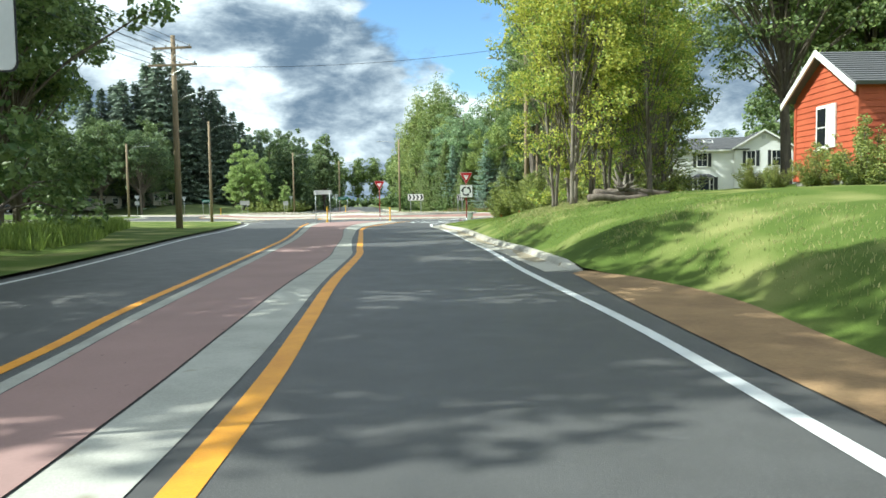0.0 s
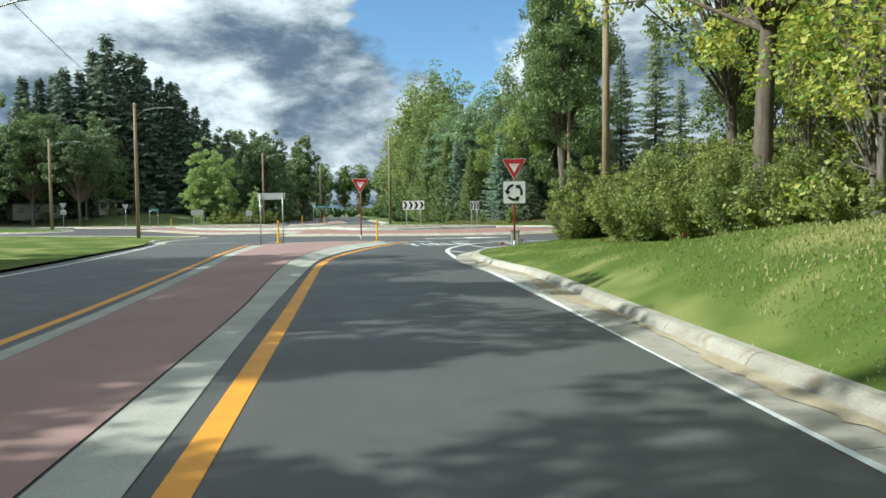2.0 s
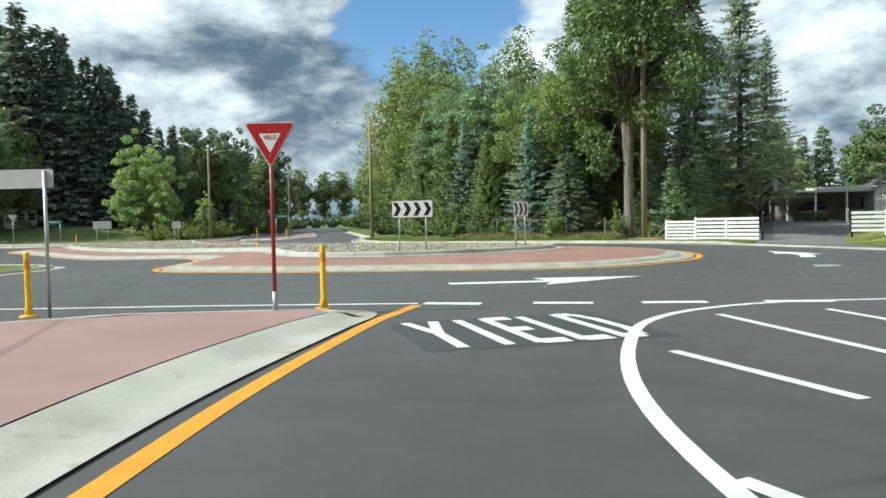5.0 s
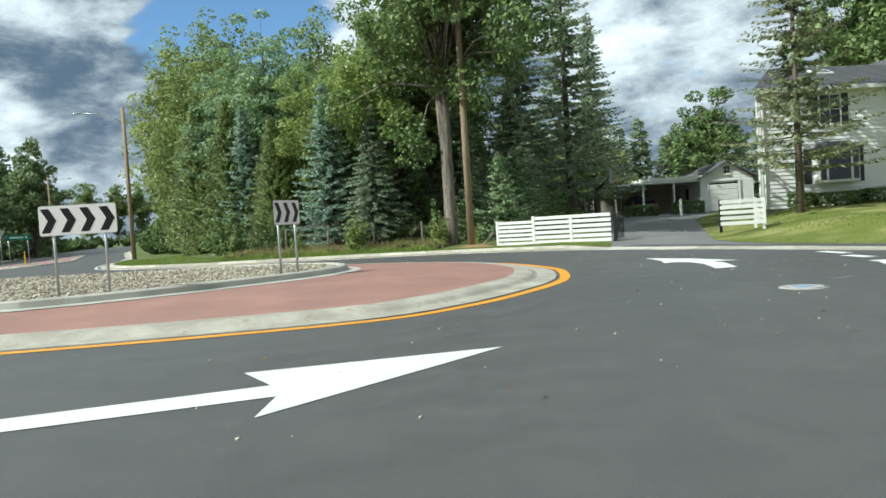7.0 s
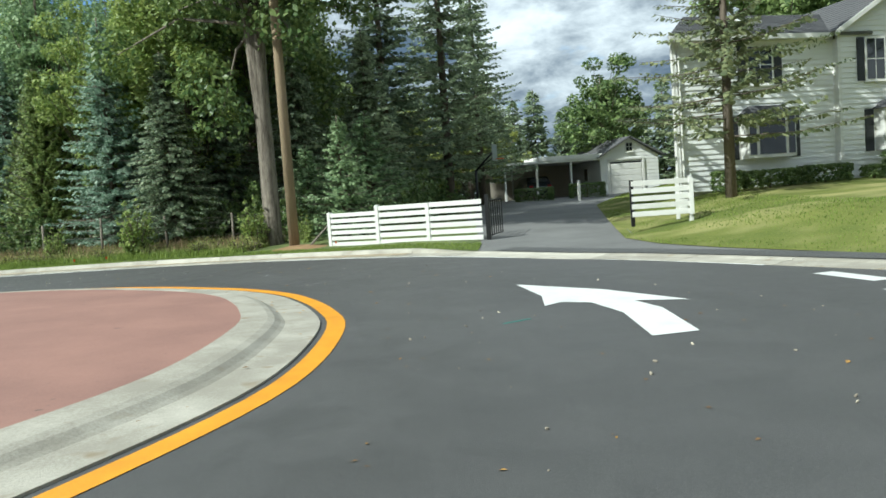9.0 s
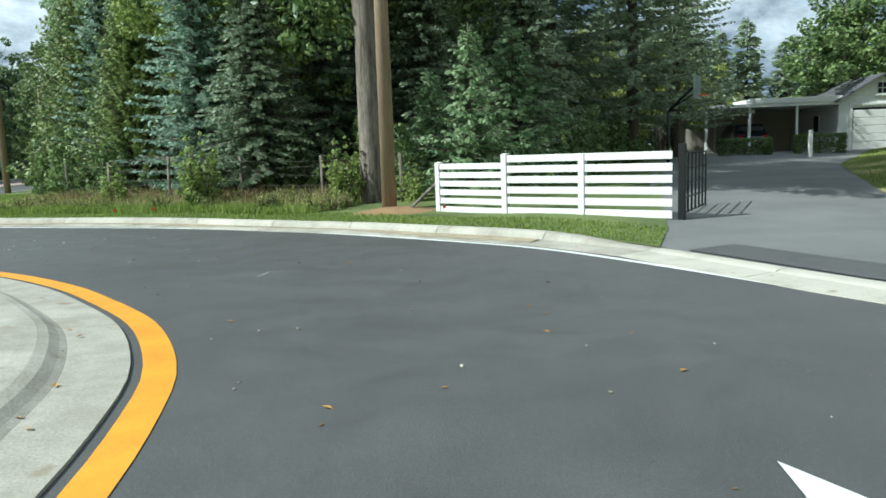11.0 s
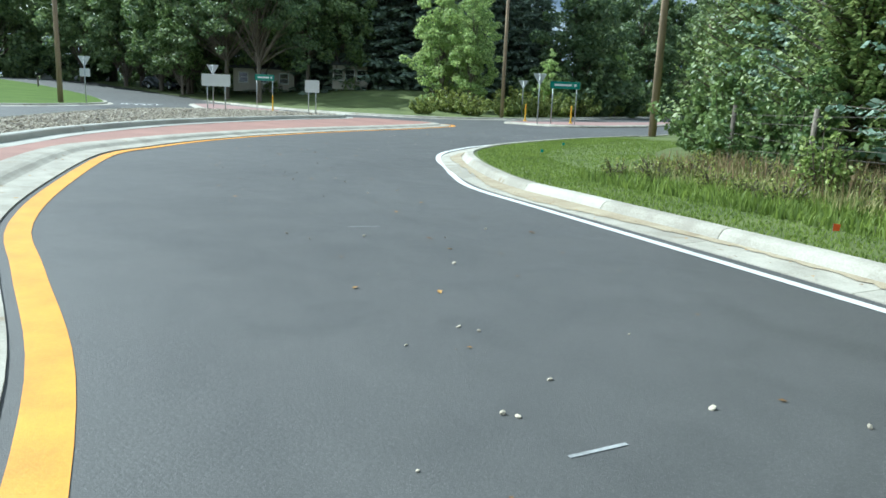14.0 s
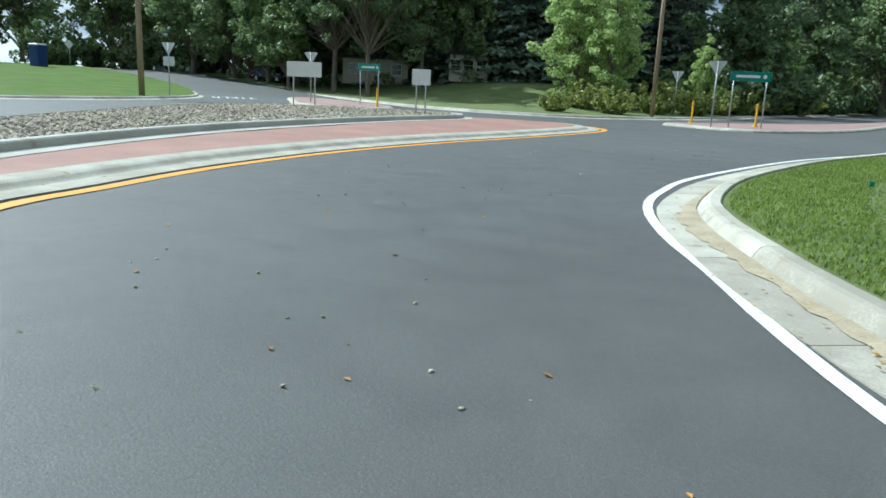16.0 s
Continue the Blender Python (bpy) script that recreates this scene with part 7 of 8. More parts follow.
    # bays on the ground floor: a box with slanted roof, three sashes
    for bx, w, y0 in ((3.75, 2.1, 0.0), (mx, 2.7, -0.25)):
        bay = part("bay_window", a_box(bx - w / 2, y0 - 0.5, 1.1, bx + w / 2, y0, 2.75, bevel=0.02), WHITE_WOOD, root)
        bm = bmesh.new()
        lo = [bm.verts.new(p) for p in ((bx - w / 2 - 0.14, y0 - 0.64, 2.74), (bx + w / 2 + 0.14, y0 - 0.64, 2.74), (bx + w / 2 + 0.14, y0, 2.74), (bx - w / 2 - 0.14, y0, 2.74))]
        hi = [bm.verts.new(p) for p in ((bx - w / 2 + 0.35, y0 - 0.12, 3.1), (bx + w / 2 - 0.35, y0 - 0.12, 3.1), (bx + w / 2 - 0.35, y0, 3.1), (bx - w / 2 + 0.35, y0, 3.1))]
        for k in range(4):
            bm.faces.new((lo[k], lo[(k + 1) % 4], hi[(k + 1) % 4], hi[k]))
        bm.faces.new(lo[::-1]), bm.faces.new(hi)
        part("bay_roof", bm, SHINGLE, bay)
        cuts = (0.0, 0.2, 0.8, 1.0) if w < 2.4 else (0.0, 0.24, 0.76, 1.0)
        for k in range(3):
            x0, x1 = bx - w / 2 + w * cuts[k] + 0.07, bx - w / 2 + w * cuts[k + 1] - 0.07
            for z0, z1 in (((1.24, 2.64),) if k == 1 and w < 2.4 else ((1.24, 1.92), (1.97, 2.64))):
                part("pane", a_box(x0, y0 - 0.52, z0, x1, y0 - 0.495, z1), GLASS, bay)
        for sx in (-1, 1):
            cx = bx + sx * (w / 2 + 0.3)
            sh = part("shutter", a_box(cx - 0.2, y0 - 0.07, 1.1, cx + 0.2, y0 - 0.03, 2.75, bevel=0.006), SHUTTER, root)
            for k in range(13):
                part("louvre", a_box(cx - 0.15, y0 - 0.078, 1.18 + 0.12 * k, cx + 0.15, y0 - 0.068, 1.25 + 0.12 * k), SHUTTER, sh)
    # one-storey wing to the side, with a porch door
    board_wall(root, "low_wall", 8.5, 3.2, (W + G + 4.25, 1.6, 0), 0)
    gable_roof(root, W + G, W + G + 8.5, 1.6, 8.0, 3.2, 5.6, "x", rows=14, name="low_roof")
    part("door", a_box(W + G + 1.3, 1.52, 0.1, W + G + 2.2, 1.585, 2.1, bevel=0.01), SHUTTER, root, "dark panelled door")
    window(root, W + G + 5.4, 1.1, 2.0, 1.3, grid=(3, 2), y=1.57)
    ch = part("chimney", a_box(W + G + 2.2, 4.4, 5.0, W + G + 2.9, 5.1, 6.7, bevel=0.02), RED_CONCRETE, root, "red brick chimney with a pale cap")
    part("cap", a_box(W + G + 2.12, 4.32, 6.7, W + G + 2.98, 5.18, 6.82, bevel=0.02), PALE_CONCRETE, ch)
    return root


white_house()


def hedge(x, y, z, L, h, w, rz, seed, label="clipped dark green foundation shrub"):
    root = thing("clipped_shrub", label, "shrub", "foundation shrubs", (x, y, z), rz)
    rng = random.Random(seed)
    c, r = [], []
    for k in range(int(L * 260)):
        q = [rng.uniform(-1, 1), rng.uniform(-1, 1), rng.uniform(-1, 1)]
        side = rng.choice((0, 0, 1, 1, 2))
        q[side] = rng.uniform(0.82, 1.0) * (1 if side == 2 else rng.choice((-1, 1)))
        c.append((q[0] * (L / 2 - 0.08), q[1] * (w / 2 - 0.08), h / 2 + q[2] * (h / 2 - 0.08)))
        r.append(0.075)
    part("foliage", leaf_mesh("foliage", c, r, int(L * 3600), 0.04, seed), LEAF_DARK, root)
    part("stem", a_tube([(0, 0, -0.1), (0, 0, h * 0.6)], 0.05, 6), BARK, root)


for k, (d, L, h) in enumerate(((1.2, 0.9, 0.9), (3.0, 2.3, 0.75), (5.4, 2.0, 0.75), (7.6, 0.8, 0.6), (9.0, 1.6, 1.1), (11.4, 1.6, 1.1))):
    hx, hy = 25.04 + d * 0.985 - 1.2 * 0.174, 82.45 - d * 0.174 - 1.2 * 0.985
    hedge(hx, hy, ze(hx, hy), L, h, 0.9, -10, 260 + k * 11)


def garage():
    root = thing("garage", "small white block garage with roller door and carport", "garage", at=(36.9, 104.0, 0.80), rz=-12)
    part("front_wall", lap_wall(4.4, 2.6, 0.26, gable=1.35), SIDING, root).location = (2.2, 0, 0)
    part("side_wall", lap_wall(7.5, 2.6, 0.26), SIDING, root).matrix_local = pose(0, 3.75, 0, 0, 0, -90)
    part("side_wall", lap_wall(7.5, 2.6, 0.26), SIDING, root).matrix_local = pose(4.4, 3.75, 0, 0, 0, 90)
    part("back_wall", a_box(0, 7.4, 0, 4.4, 7.5, 2.6), SIDING, root)
    gable_roof(root, 0, 4.4, 0, 7.5, 2.6, 4.0, "y", rows=12)
    # black plate on the wall: paints a shadow line round the white door
    part("door_opening", a_box(0.68, -0.03, 0.0, 3.12, 0.0, 2.24), SIGN_BLACK, root, "black backing standing in for shadow round the garage door")
    for x0, x1, z0, z1 in ((0.5, 0.68, 0.0, 2.36), (3.12, 3.3, 0.0, 2.36), (0.5, 3.3, 2.362, 2.48)):
        part("door_trim", a_box(x0, -0.10, z0, x1, 0.0, z1, bevel=0.006), WHITE_WOOD, root)
    door = part("garage_door", a_box(0.72, -0.05, 0.0, 3.08, -0.02, 2.12), WHITE_WOOD, root, "white sectional garage door")
    for k in range(5):
        part("panel", a_box(0.75, -0.07, 0.04 + 0.42 * k, 3.05, -0.045, 0.42 * (k + 1) - 0.01, bevel=0.006), WHITE_WOOD, door)
    window(root, 2.2, 2.95, 0.5, 0.6, False, (2, 2))
    wn = part("side_window", a_box(-0.06, 2.2, 1.0, 0.0, 2.9, 2.0), WHITE_WOOD, root)
    part("pane", a_box(-0.075, 2.26, 1.06, -0.05, 2.84, 1.94), GLASS, wn)
    # carport
    part("carport_roof", a_box(-7.2, -0.2, 2.45, 0.1, 6.2, 2.62, bevel=0.01), WHITE_WOOD, root, "flat white carport roof")
    part("carport_slope", a_box(-4.6, -0.25, 2.62, 0.05, 3.0, 2.9, bevel=0.01), WHITE_WOOD, root)
    for x, y in ((-7.0, 0.0), (-4.7, 0.0), (-2.2, 0.0), (-7.0, 5.9), (-4.7, 5.9)):
        part("carport_post", a_box(x - 0.06, y - 0.06, -0.2, x + 0.06, y + 0.06, 2.5), WHITE_WOOD, root)
    part("carport_wall", a_box(-7.1, 6.05, 0, 0.0, 6.15, 2.45), BEIGE, root)
    part("slab", a_box(-7.2, -0.3, -0.25, 0.0, 6.2, 0.02), PALE_CONCRETE, root)
    return root


garage()
hedge(33.5, 100.8, 0.66, 2.4, 1.1, 1.0, -20, 771, "rounded green hedge beside the drive")
hedge(30.0, 101.6, 0.66, 2.6, 1.0, 1.0, -20, 772, "rounded green hedge beside the drive")
gp = thing("gate_post", "white square wooden gate post", "post", at=(30.6, 97.4, 0.55))
part("post", a_box(-0.07, -0.07, -0.2, 0.07, 0.07, 1.3, bevel=0.01), WHITE_WOOD, gp)


def red_shed():
    root = thing("red_shed", "small red clapboard shed with white-trimmed gable window", "shed", at=(10.95, 21.3, 1.85), rz=-90)
    part("gable_wall", lap_wall(3.5, 2.5, 0.17, gable=1.10), RED_SIDING, root)
    part("side_wall", lap_wall(6.0, 2.5, 0.17), RED_SIDING, root).matrix_local = pose(1.75, 3.0, 0, 0, 0, 90)
    part("side_wall", lap_wall(6.0, 2.5, 0.17), RED_SIDING, root).matrix_local = pose(-1.75, 3.0, 0, 0, 0, -90)
    part("back_wall", a_box(-1.75, 5.9, 0, 1.75, 6.0, 2.5), RED_SIDING, root)
    part("foundation", a_box(-1.73, 0.03, -1.6, 1.73, 5.95, 0.0), PALE_CONCRETE, root)
    gable_roof(root, -1.75, 1.75, 0, 6.0, 2.48, 3.62, "y", rows=14, over=0.28)
    for sg in (-1, 1):
        part("bargeboard", plate([(sg * 2.07, 2.22), (0, 3.50), (0, 3.68), (sg * 2.07, 2.40)], 0.05), WHITE_WOOD, root).location = (0, -0.34, 0)
        part("corner_board", a_box(sg * 1.72 - 0.05, -0.05, 0, sg * 1.72 + 0.05, 0.02, 2.4, bevel=0.005), RED_SIDING, root)
    window(root, -0.05, 0.95, 0.5, 1.1, False, (1, 2))
    part("shutter", a_box(0.30, -0.07, 0.9, 0.66, -0.02, 2.12, bevel=0.006), WHITE_WOOD, root, "white wooden shutter")
    return root


red_shed()
for x, y, s in ((10.2, 22.6, 0.3), (10.3, 20.4, 0.42), (10.35, 18.2, 0.6), (10.1, 24.2, 0.35)):
    plant(bpy.data.objects["shrub"], x, y, zs(x, y), s, x * 50 + y * 9, "low leafy shrub against the red shed", "shed shrubs")


# ---- vehicles ----
def car(x, y, z, rz, paint_mat, label, L=4.6, W=1.8, H=1.6):
    root = thing("car", label, "car", "cars", (x, y, z), rz)
    bm = bmesh.new()
    prof = [(-L / 2, 0.42), (-L / 2 + 0.04, 0.9), (-L / 2 + 0.25, 1.02), (-L / 2 + 0.75, H - 0.04), (-L / 2 + 1.3, H), (L * 0.08, H - 0.03), (L * 0.25, 1.05), (L / 2 - 0.35, 0.88), (L / 2 - 0.04, 0.7), (L / 2, 0.4), (L / 2 - 0.1, 0.26), (-L / 2 + 0.1, 0.26)]
    rows = []
    for yy, k in ((-W / 2, 0.93), (-W / 2 + 0.06, 1.0), (W / 2 - 0.06, 1.0), (W / 2, 0.93)):
        rows.append([bm.verts.new((px, yy * (0.86 if pz > 1.1 else 1.0), pz * (k if pz > 0.5 else 1))) for px, pz in prof])
    for a, b in zip(rows, rows[1:]):
        for i in range(len(prof)):
            j = (i + 1) % len(prof)
            bm.faces.new((a[i], a[j], b[j], b[i]))
    bm.faces.new(rows[0][::-1])
    bm.faces.new(rows[-1])
    bmesh.ops.recalc_face_normals(bm, faces=bm.faces)
    bmesh.ops.bevel(bm, geom=[e for e in bm.edges], offset=0.03, segments=1, affect="EDGES")
    smooth(part("body", bm, paint_mat, root))
    for sx in (-1, 1):
        yy = sx * (W / 2 * 0.86 + 0.008)
        part("side_window", plate([(-L / 2 + 0.95, 1.08), (L * 0.19, 1.06), (L * 0.06, H - 0.12), (-L / 2 + 1.2, H - 0.1)], 0.01), GLASS, root).location = (0, yy - 0.005, 0)
    part("rear_window", a_box(-L / 2 + 0.42, -W * 0.36, 1.1, -L / 2 + 0.5, W * 0.36, H - 0.16), GLASS, root)
    for wx in (-L * 0.3, L * 0.31):
        for sx in (-1, 1):
            wh = smooth(part("wheel", a_tube([(wx, sx * (W / 2 - 0.19), 0.33), (wx, sx * (W / 2 + 0.02), 0.33)], 0.33, 18), RUBBER, root))
            part("rim", a_tube([(wx, sx * (W / 2 + 0.0), 0.33), (wx, sx * (W / 2 + 0.03), 0.33)], 0.2, 12), CHROME, wh)
    for sx in (-1, 1):
        part("tail_lamp", a_box(-L / 2 - 0.01, sx * W * 0.36 - 0.14, 0.84, -L / 2 + 0.07, sx * W * 0.36 + 0.12, 0.95, bevel=0.01), LAMP_RED, root)
        part("headlamp", a_box(L / 2 - 0.25, sx * W * 0.36 - 0.17, 0.62, L / 2 - 0.02, sx * W * 0.36 + 0.17, 0.78, bevel=0.01), SIGN_WHITE, root)
    part("plate_bar", a_box(-L / 2 - 0.015, -0.22, 0.62, -L / 2 + 0.03, 0.22, 0.74), SIGN_WHITE, root)
    return root


car(33.4, 107.6, 0.82, 74, CAR_DARK, "dark hatchback parked under a carport")
car(-72.74, 127.5, float(nw_height(-72.74, 127.5)) - 0.02, 20, CAR_DARK, "dark SUV parked in the shade under trees")


# ---- far things on the west side ----
def portable_toilet(x, y, z):
    root = thing("portable_toilet", "dark blue portable toilet cabin with a white roof", "toilet cabin", at=(x, y, z), rz=25)
    part("cabin", a_box(-0.6, -0.6, 0, 0.6, 0.6, 2.1, bevel=0.03), BLUE_PLASTIC, root)
    part("door", a_box(-0.42, -0.64, 0.12, 0.42, -0.59, 1.95, bevel=0.015), BLUE_PLASTIC, root)
    part("roof", a_box(-0.62, -0.62, 2.08, 0.62, 0.62, 2.28, bevel=0.08), SIGN_WHITE, root)


portable_toilet(-86.2, 108.4, float(flat_w(-86.2, 108.4)) - 0.02)


def mailbox(x, y, z):
    root = thing("mailbox", "dark roadside mailbox on a wooden post", "mailbox", at=(x, y, z), rz=30)
    part("post", a_box(-0.05, -0.05, -0.2, 0.05, 0.05, 1.0), BARK, root)
    part("box", a_box(-0.12, -0.28, 1.0, 0.12, 0.28, 1.28, bevel=0.05), BLACK_METAL, root)


mailbox(-70.56, 112.63, float(flat_w(-70.56, 112.63)) - 0.02)


def low_house(x, y, z, rz, L, label, wall=BEIGE):
    root = thing("low_house", label, "house", "houses under the trees", (x, y, z), rz)
    part("wall", lap_wall(L, 2.5, 0.25), wall, root)
    part("side_wall", lap_wall(5.0, 2.5, 0.25), wall, root).matrix_local = pose(-L / 2, 2.5, 0, 0, 0, -90)
    part("side_wall", lap_wall(5.0, 2.5, 0.25), wall, root).matrix_local = pose(L / 2, 2.5, 0, 0, 0, 90)
    part("back_wall", a_box(-L / 2, 4.9, 0, L / 2, 5.0, 2.5), wall, root)
    gable_roof(root, -L / 2, L / 2, 0, 5.0, 2.5, 3.5, "x", rows=8)
    for k in range(3):
        window(root, -L / 3 + L / 3 * k, 1.0, 0.9, 1.0, False, (1, 2))
    return root


low_house(-60.0, 131.5, float(nw_height(-60.0, 133.0)) - 0.1, 40, 6.5, "low pale house in deep shade under trees", BEIGE)
low_house(-50.5, 135.0, float(nw_height(-50.5, 136.0)) - 0.1, 40, 3.6, "small tan trailer home with a white roof edge", BEIGE)
low_house(-97.0, 128.0, float(nw_height(-97.0, 129.0)) - 0.1, 30, 7.0, "low white house beyond the trees", SIDING)
low_house(-66.0, 70.0, 0.0, 60, 7.0, "low white house beyond the field", SIDING)


mound = ring([(9.9, 83.6), (10.6, 83.1), (11.4, 83.2), (11.9, 83.9), (11.3, 84.7), (10.4, 84.6)], 0.2)
tagged(sheet("dirt_mound", mound, lambda x, y: lawn_ne_height(x, y) + 0.10 * sstep(0.0, 0.7, edge_distance(mound, x, y)) - 0.005, DIRT, 0.2), "low mound of fresh tan dirt round a pole", "dirt", "", "structure")

# ---- grass, weeds, leaves and grit ----
def blades(name, places, heights, seed, mat, label, lean=0.35, width=0.012, z0=None):
    """Upright tapering blades, each a narrow bent strip."""
    rng = np.random.default_rng(seed)
    n = len(places)
    a = rng.uniform(0, 6.283, n)
    u = np.stack([np.cos(a), np.sin(a), np.zeros(n)], 1)
    b = rng.uniform(0, 6.283, n)
    k = np.stack([np.cos(b), np.sin(b), np.zeros(n)], 1) * (rng.uniform(0.1, 1.0, n) * lean * heights)[:, None]
    base = np.column_stack([places, z0])
    w = (width * rng.uniform(0.6, 1.4, n))[:, None]
    up = np.zeros((n, 3))
    up[:, 2] = heights
    mid, tip = base + up * 0.6 + k * 0.35, base + up + k
    verts = np.stack([base - u * w, base + u * w, mid + u * w * 0.7, tip, mid - u * w * 0.7], 1).reshape(-1, 3)
    i = np.arange(n)[:, None] * 5
    faces = [tuple(f) for f in np.concatenate([i + np.array([0, 1, 2, 4])], 0).tolist()] + [tuple(f) for f in (i + np.array([4, 2, 3])).tolist()]
    ob = part(name, mesh_from(name, verts.tolist(), faces), mat)
    return tagged(ob, label, "grass", "", "stuff")


def band(line, d0, d1, n, seed, side):
    """Random places in a band beside a line, side +1 to its right."""
    rng = np.random.default_rng(seed)
    seg = np.linalg.norm(np.diff(line, axis=0), axis=1)
    i = rng.choice(len(seg), n, p=seg / seg.sum())
    t = rng.random(n)[:, None]
    nr = normals2(line)
    off = rng.uniform(d0, d1, n)[:, None]
    return line[i] + (line[i + 1] - line[i]) * t + nr[i] * off * side


S_near = CURB_S[(CURB_S[:, 1] < 50)]
g = band(S_near, 0.12, 4.5, 110000, 21, 1)
blades("mown_grass", g, np.random.default_rng(1).uniform(0.02, 0.05, len(g)), 22, BLADE, "short mown green grass blades on the sloping lawn", 0.8, 0.005, lawn_s_height(g[:, 0], g[:, 1]) - 0.005)
g = band(LAWN_S_EDGE[LAWN_S_EDGE[:, 1] < 16], 0.4, 3.5, 16000, 23, 1)
g = g[(g[:, 1] > 3)]
blades("dry_grass", g, np.random.default_rng(2).uniform(0.03, 0.09, len(g)), 24, STRAW_BLADE, "dry straw-coloured grass at the lawn's edge", 0.8, 0.007, lawn_s_height(g[:, 0], g[:, 1]) - 0.005)
NE_near = CURB_NE[(CURB_NE[:, 1] < 104)]
g = band(NE_near, 0.1, 1.7, 30000, 25, 1)
g = g[inside(lawn_ne, g[:, 0], g[:, 1])]
blades("mown_grass", g, np.random.default_rng(3).uniform(0.025, 0.06, len(g)), 26, BLADE, "short bright green grass along the kerb", 0.6, 0.009, lawn_ne_height(g[:, 0], g[:, 1]) - 0.005)
tipline = CURB_NE[(CURB_NE[:, 1] > 87) & (CURB_NE[:, 1] < 106)]
g = band(tipline, 0.1, 4.2, 26000, 27, 1)
blades("mown_grass", g, np.random.default_rng(4).uniform(0.02, 0.05, len(g)), 28, BLADE, "short bright green grass on the verge tip", 0.6, 0.009, lawn_ne_height(g[:, 0], g[:, 1]) - 0.005)
weedline = CURB_NE[(CURB_NE[:, 1] > 83) & (CURB_NE[:, 1] < 89.2)]
g = band(weedline, 2.1, 4.8, 9000, 29, 1)
blades("tall_weeds", g, np.random.default_rng(5).uniform(0.08, 0.36, len(g)), 30, STRAW_BLADE, "tall pale weeds gone to seed before the wood", 0.5, 0.011, lawn_ne_height(g[:, 0], g[:, 1]) - 0.01)
g = band(weedline, 1.2, 4.8, 17000, 31, 1)
blades("tall_weeds", g, np.random.default_rng(6).uniform(0.06, 0.24, len(g)), 32, BLADE, "rank green weeds before the wood", 0.6, 0.014, lawn_ne_height(g[:, 0], g[:, 1]) - 0.01)
g = band(weedline, 2.5, 4.8, 2600, 33, 1)
blades("seed_heads", g, np.random.default_rng(7).uniform(0.25, 0.55, len(g)), 34, DRY_WEED, "reddish-brown dry weed stalks", 0.35, 0.012, lawn_ne_height(g[:, 0], g[:, 1]) - 0.01)
g = band(weedline, 1.8, 4.7, 70, 71, 1)
settle(shrub("weed_clump", 96, 0.62, LEAF_SHRUB, "low leafy weed clump in the rough verge", 900, 0.028, 0.42),
       [(float(x), float(y), 0.55 + 0.45 * ((k * 37) % 10) / 10) for k, (x, y) in enumerate(g)], zn, "weed clumps")
e_line = DRIVE_RIGHT[::-1]
rg = np.random.default_rng(61)
g = np.column_stack([rg.normal(4.6, 1.3, 9000), rg.normal(26.5, 2.2, 9000)])
g = g[inside(lawn_s, g[:, 0], g[:, 1])]
blades("dry_grass", g, rg.uniform(0.02, 0.07, len(g))*1.0, 62, STRAW_BLADE, "trampled straw-coloured grass round the tree feet", 0.9, 0.01, lawn_s_height(g[:, 0], g[:, 1]) - 0.005)
g = band(e_line, -5.0, -0.05, 22000, 35, 1)
g = g[inside(lawn_e, g[:, 0], g[:, 1])]
blades("mown_grass", g, np.random.default_rng(8).uniform(0.02, 0.055, len(g)), 36, BLADE, "short green grass of a front lawn", 0.6, 0.010, lawn_e_height(g[:, 0], g[:, 1]) - 0.005)

west = np.array([(-13.2, 22), (-14.2, 28), (-16.5, 34), (-18.5, 41), (-22, 47)], float)
g = band(west, -3.2, 1.2, 9000, 37, 1)
blades("tall_weeds", g, np.random.default_rng(13).uniform(0.2, 0.8, len(g)), 38, BLADE, "rank green weeds under the roadside trees", 0.6, 0.02, lawn_w_height(g[:, 0], g[:, 1]) - 0.01)


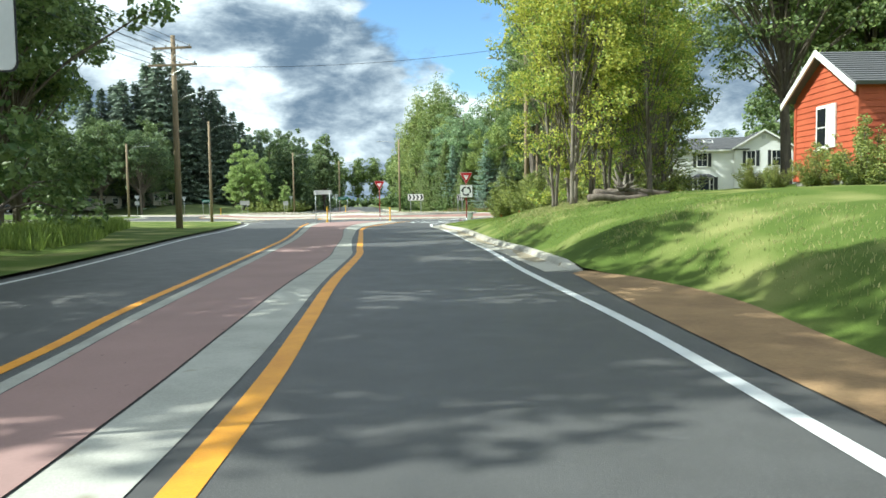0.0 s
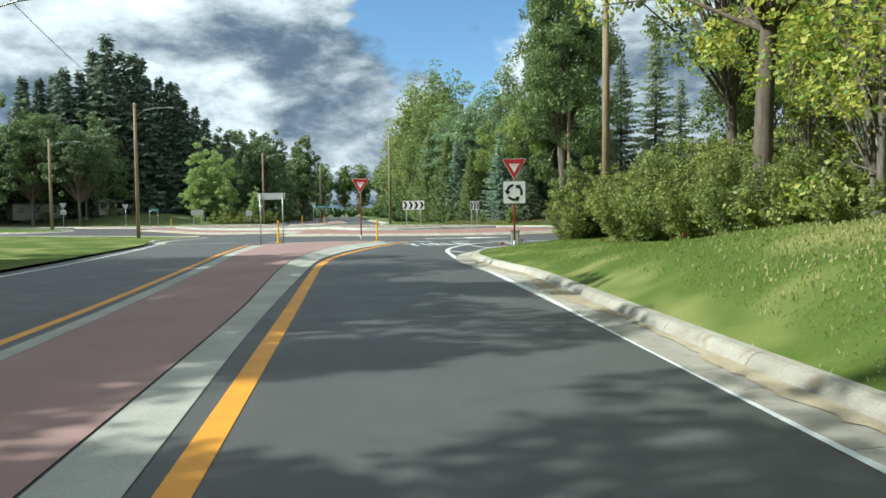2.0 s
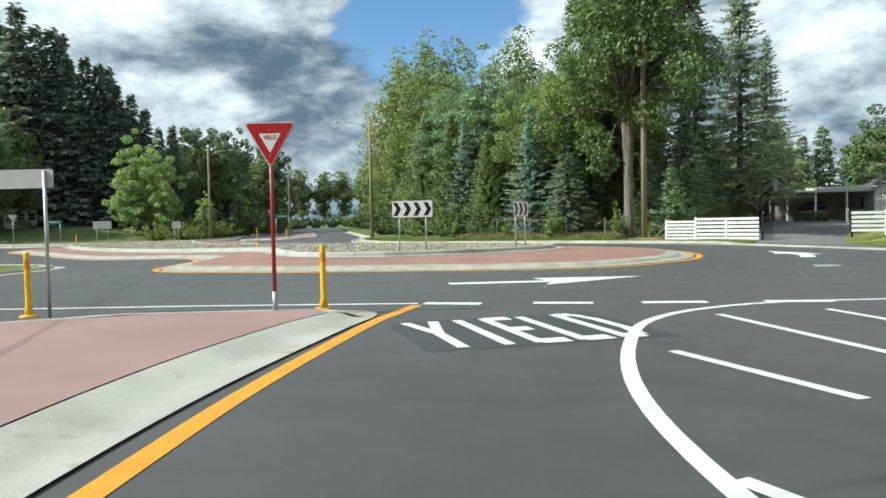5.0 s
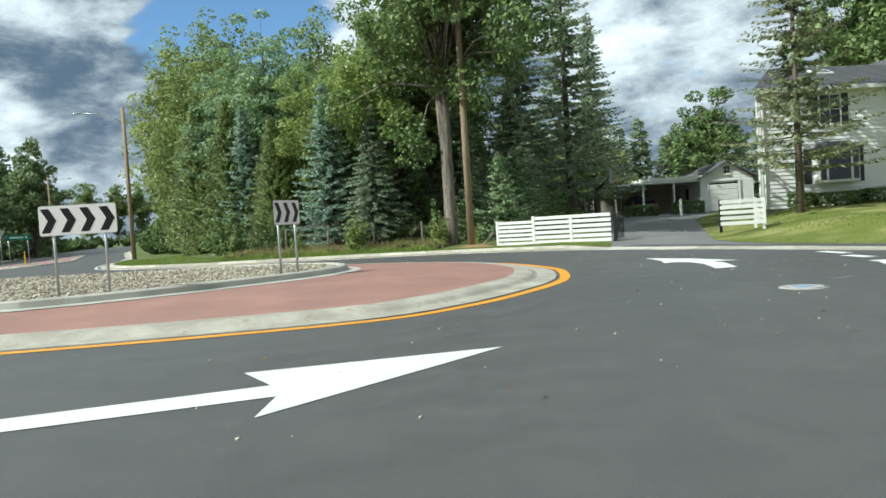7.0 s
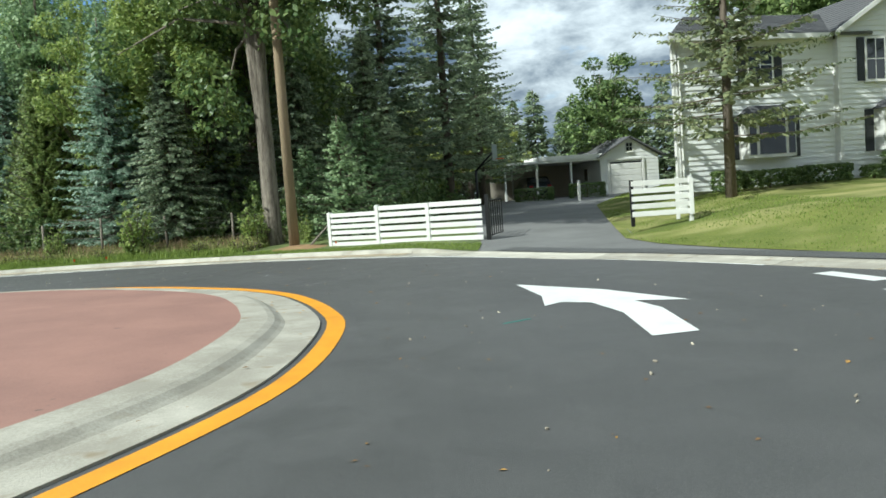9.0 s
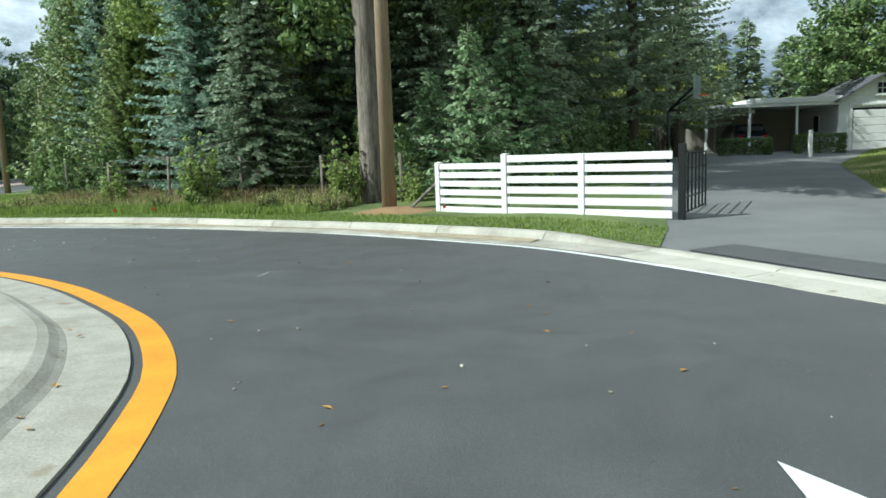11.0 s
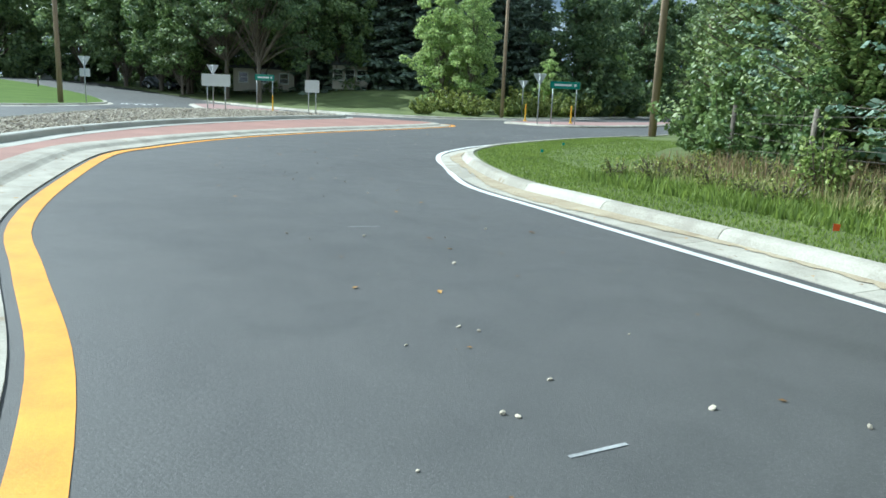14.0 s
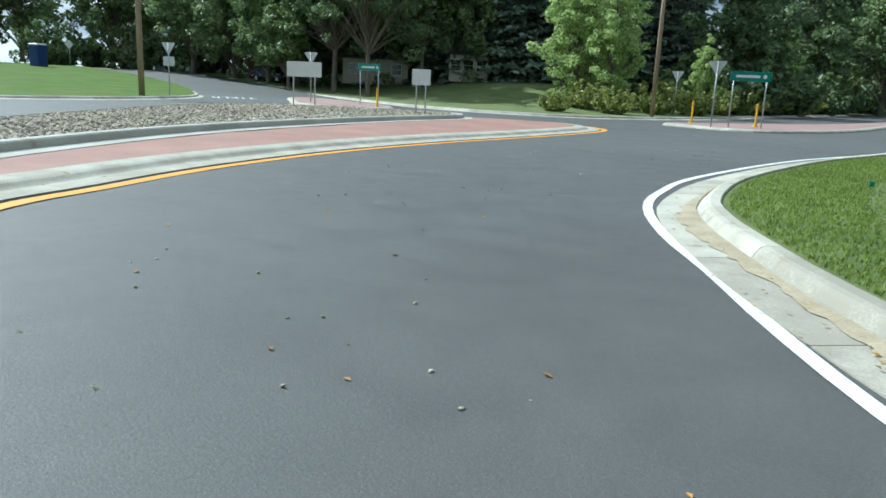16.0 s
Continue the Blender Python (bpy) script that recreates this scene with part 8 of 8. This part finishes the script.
def litter(name, places, sizes, seed, mat, label, z0, lift=0.004):
    """Small curled leaves lying flat."""
    rng = np.random.default_rng(seed)
    n = len(places)
    a = rng.uniform(0, 6.283, n)
    u = np.stack([np.cos(a), np.sin(a), rng.uniform(-0.15, 0.15, n)], 1) * sizes[:, None]
    v = np.stack([-np.sin(a), np.cos(a), rng.uniform(-0.15, 0.15, n)], 1) * sizes[:, None] * 0.6
    c = np.column_stack([places, z0 + lift])
    up = np.array([0, 0, 1.0]) * sizes[:, None] * 0.25
    verts = np.stack([c - u, c - v * 0.9 + up, c + u + up * 0.5, c + v + up], 1).reshape(-1, 3)
    ob = part(name, mesh_from(name, verts.tolist(), np.arange(n * 4).reshape(-1, 4).tolist()), mat)
    return tagged(ob, label, "leaves", "", "stuff")


g = np.concatenate([band(S_near, -0.75, -0.25, 260, 41, 1), band(NE_near, -0.8, -0.25, 260, 42, 1), band(S_near, 0.1, 3.5, 160, 43, 1)])
zz = np.where(inside(lawn_s, g[:, 0], g[:, 1]), lawn_s_height(g[:, 0], g[:, 1]) + 0.04, 0.035)
litter("fallen_leaves", g, np.random.default_rng(9).uniform(0.012, 0.03, len(g)), 44, FALLEN_LEAF, "brown and orange fallen leaves in the gutter", zz)
lane = np.array([(7.5, 58), (13.0, 64), (12.4, 74), (9.5, 79.5), (3, 84.4), (-4, 88.5), (-7.4, 94), (-7.6, 104), (-13, 104), (-11, 92), (-7.4, 87), (1, 82), (5.5, 78.6), (8.3, 74.6), (8.8, 70), (7.3, 65.5), (4.5, 62.3), (0, 61), (0, 57)], float)
g = scatter(lane, 5200, 45)
g = g[np.random.default_rng(46).random(len(g)) < 0.16]
litter("road_litter", g, np.random.default_rng(10).uniform(0.012, 0.04, len(g)), 47, FALLEN_LEAF, "scattered dry leaves and chips on the asphalt", terrain(g[:, 0], g[:, 1]))
g2 = scatter(lane, 9000, 48)
g2 = g2[np.random.default_rng(49).random(len(g2)) < 0.12]
ob = pebbles("road_grit", g2, terrain(g2[:, 0], g2[:, 1]), np.random.default_rng(11).uniform(0.006, 0.022, len(g2)), 50, STONE, None, "")
tagged(ob, "small pale stones and grit lying on the road", "grit", "", "stuff")
ringline = shift(ISLAND_YELLOW, 0.7 * inward, True)
g = ringline[np.random.default_rng(51).integers(20, 150, 130) % len(ringline)] + np.random.default_rng(52).normal(0, 0.22, (130, 2))
litter("gutter_litter", g, np.random.default_rng(12).uniform(0.012, 0.04, len(g)), 53, FALLEN_LEAF, "dry leaves and chips on the concrete ring", terrain(g[:, 0], g[:, 1]) + 0.035)
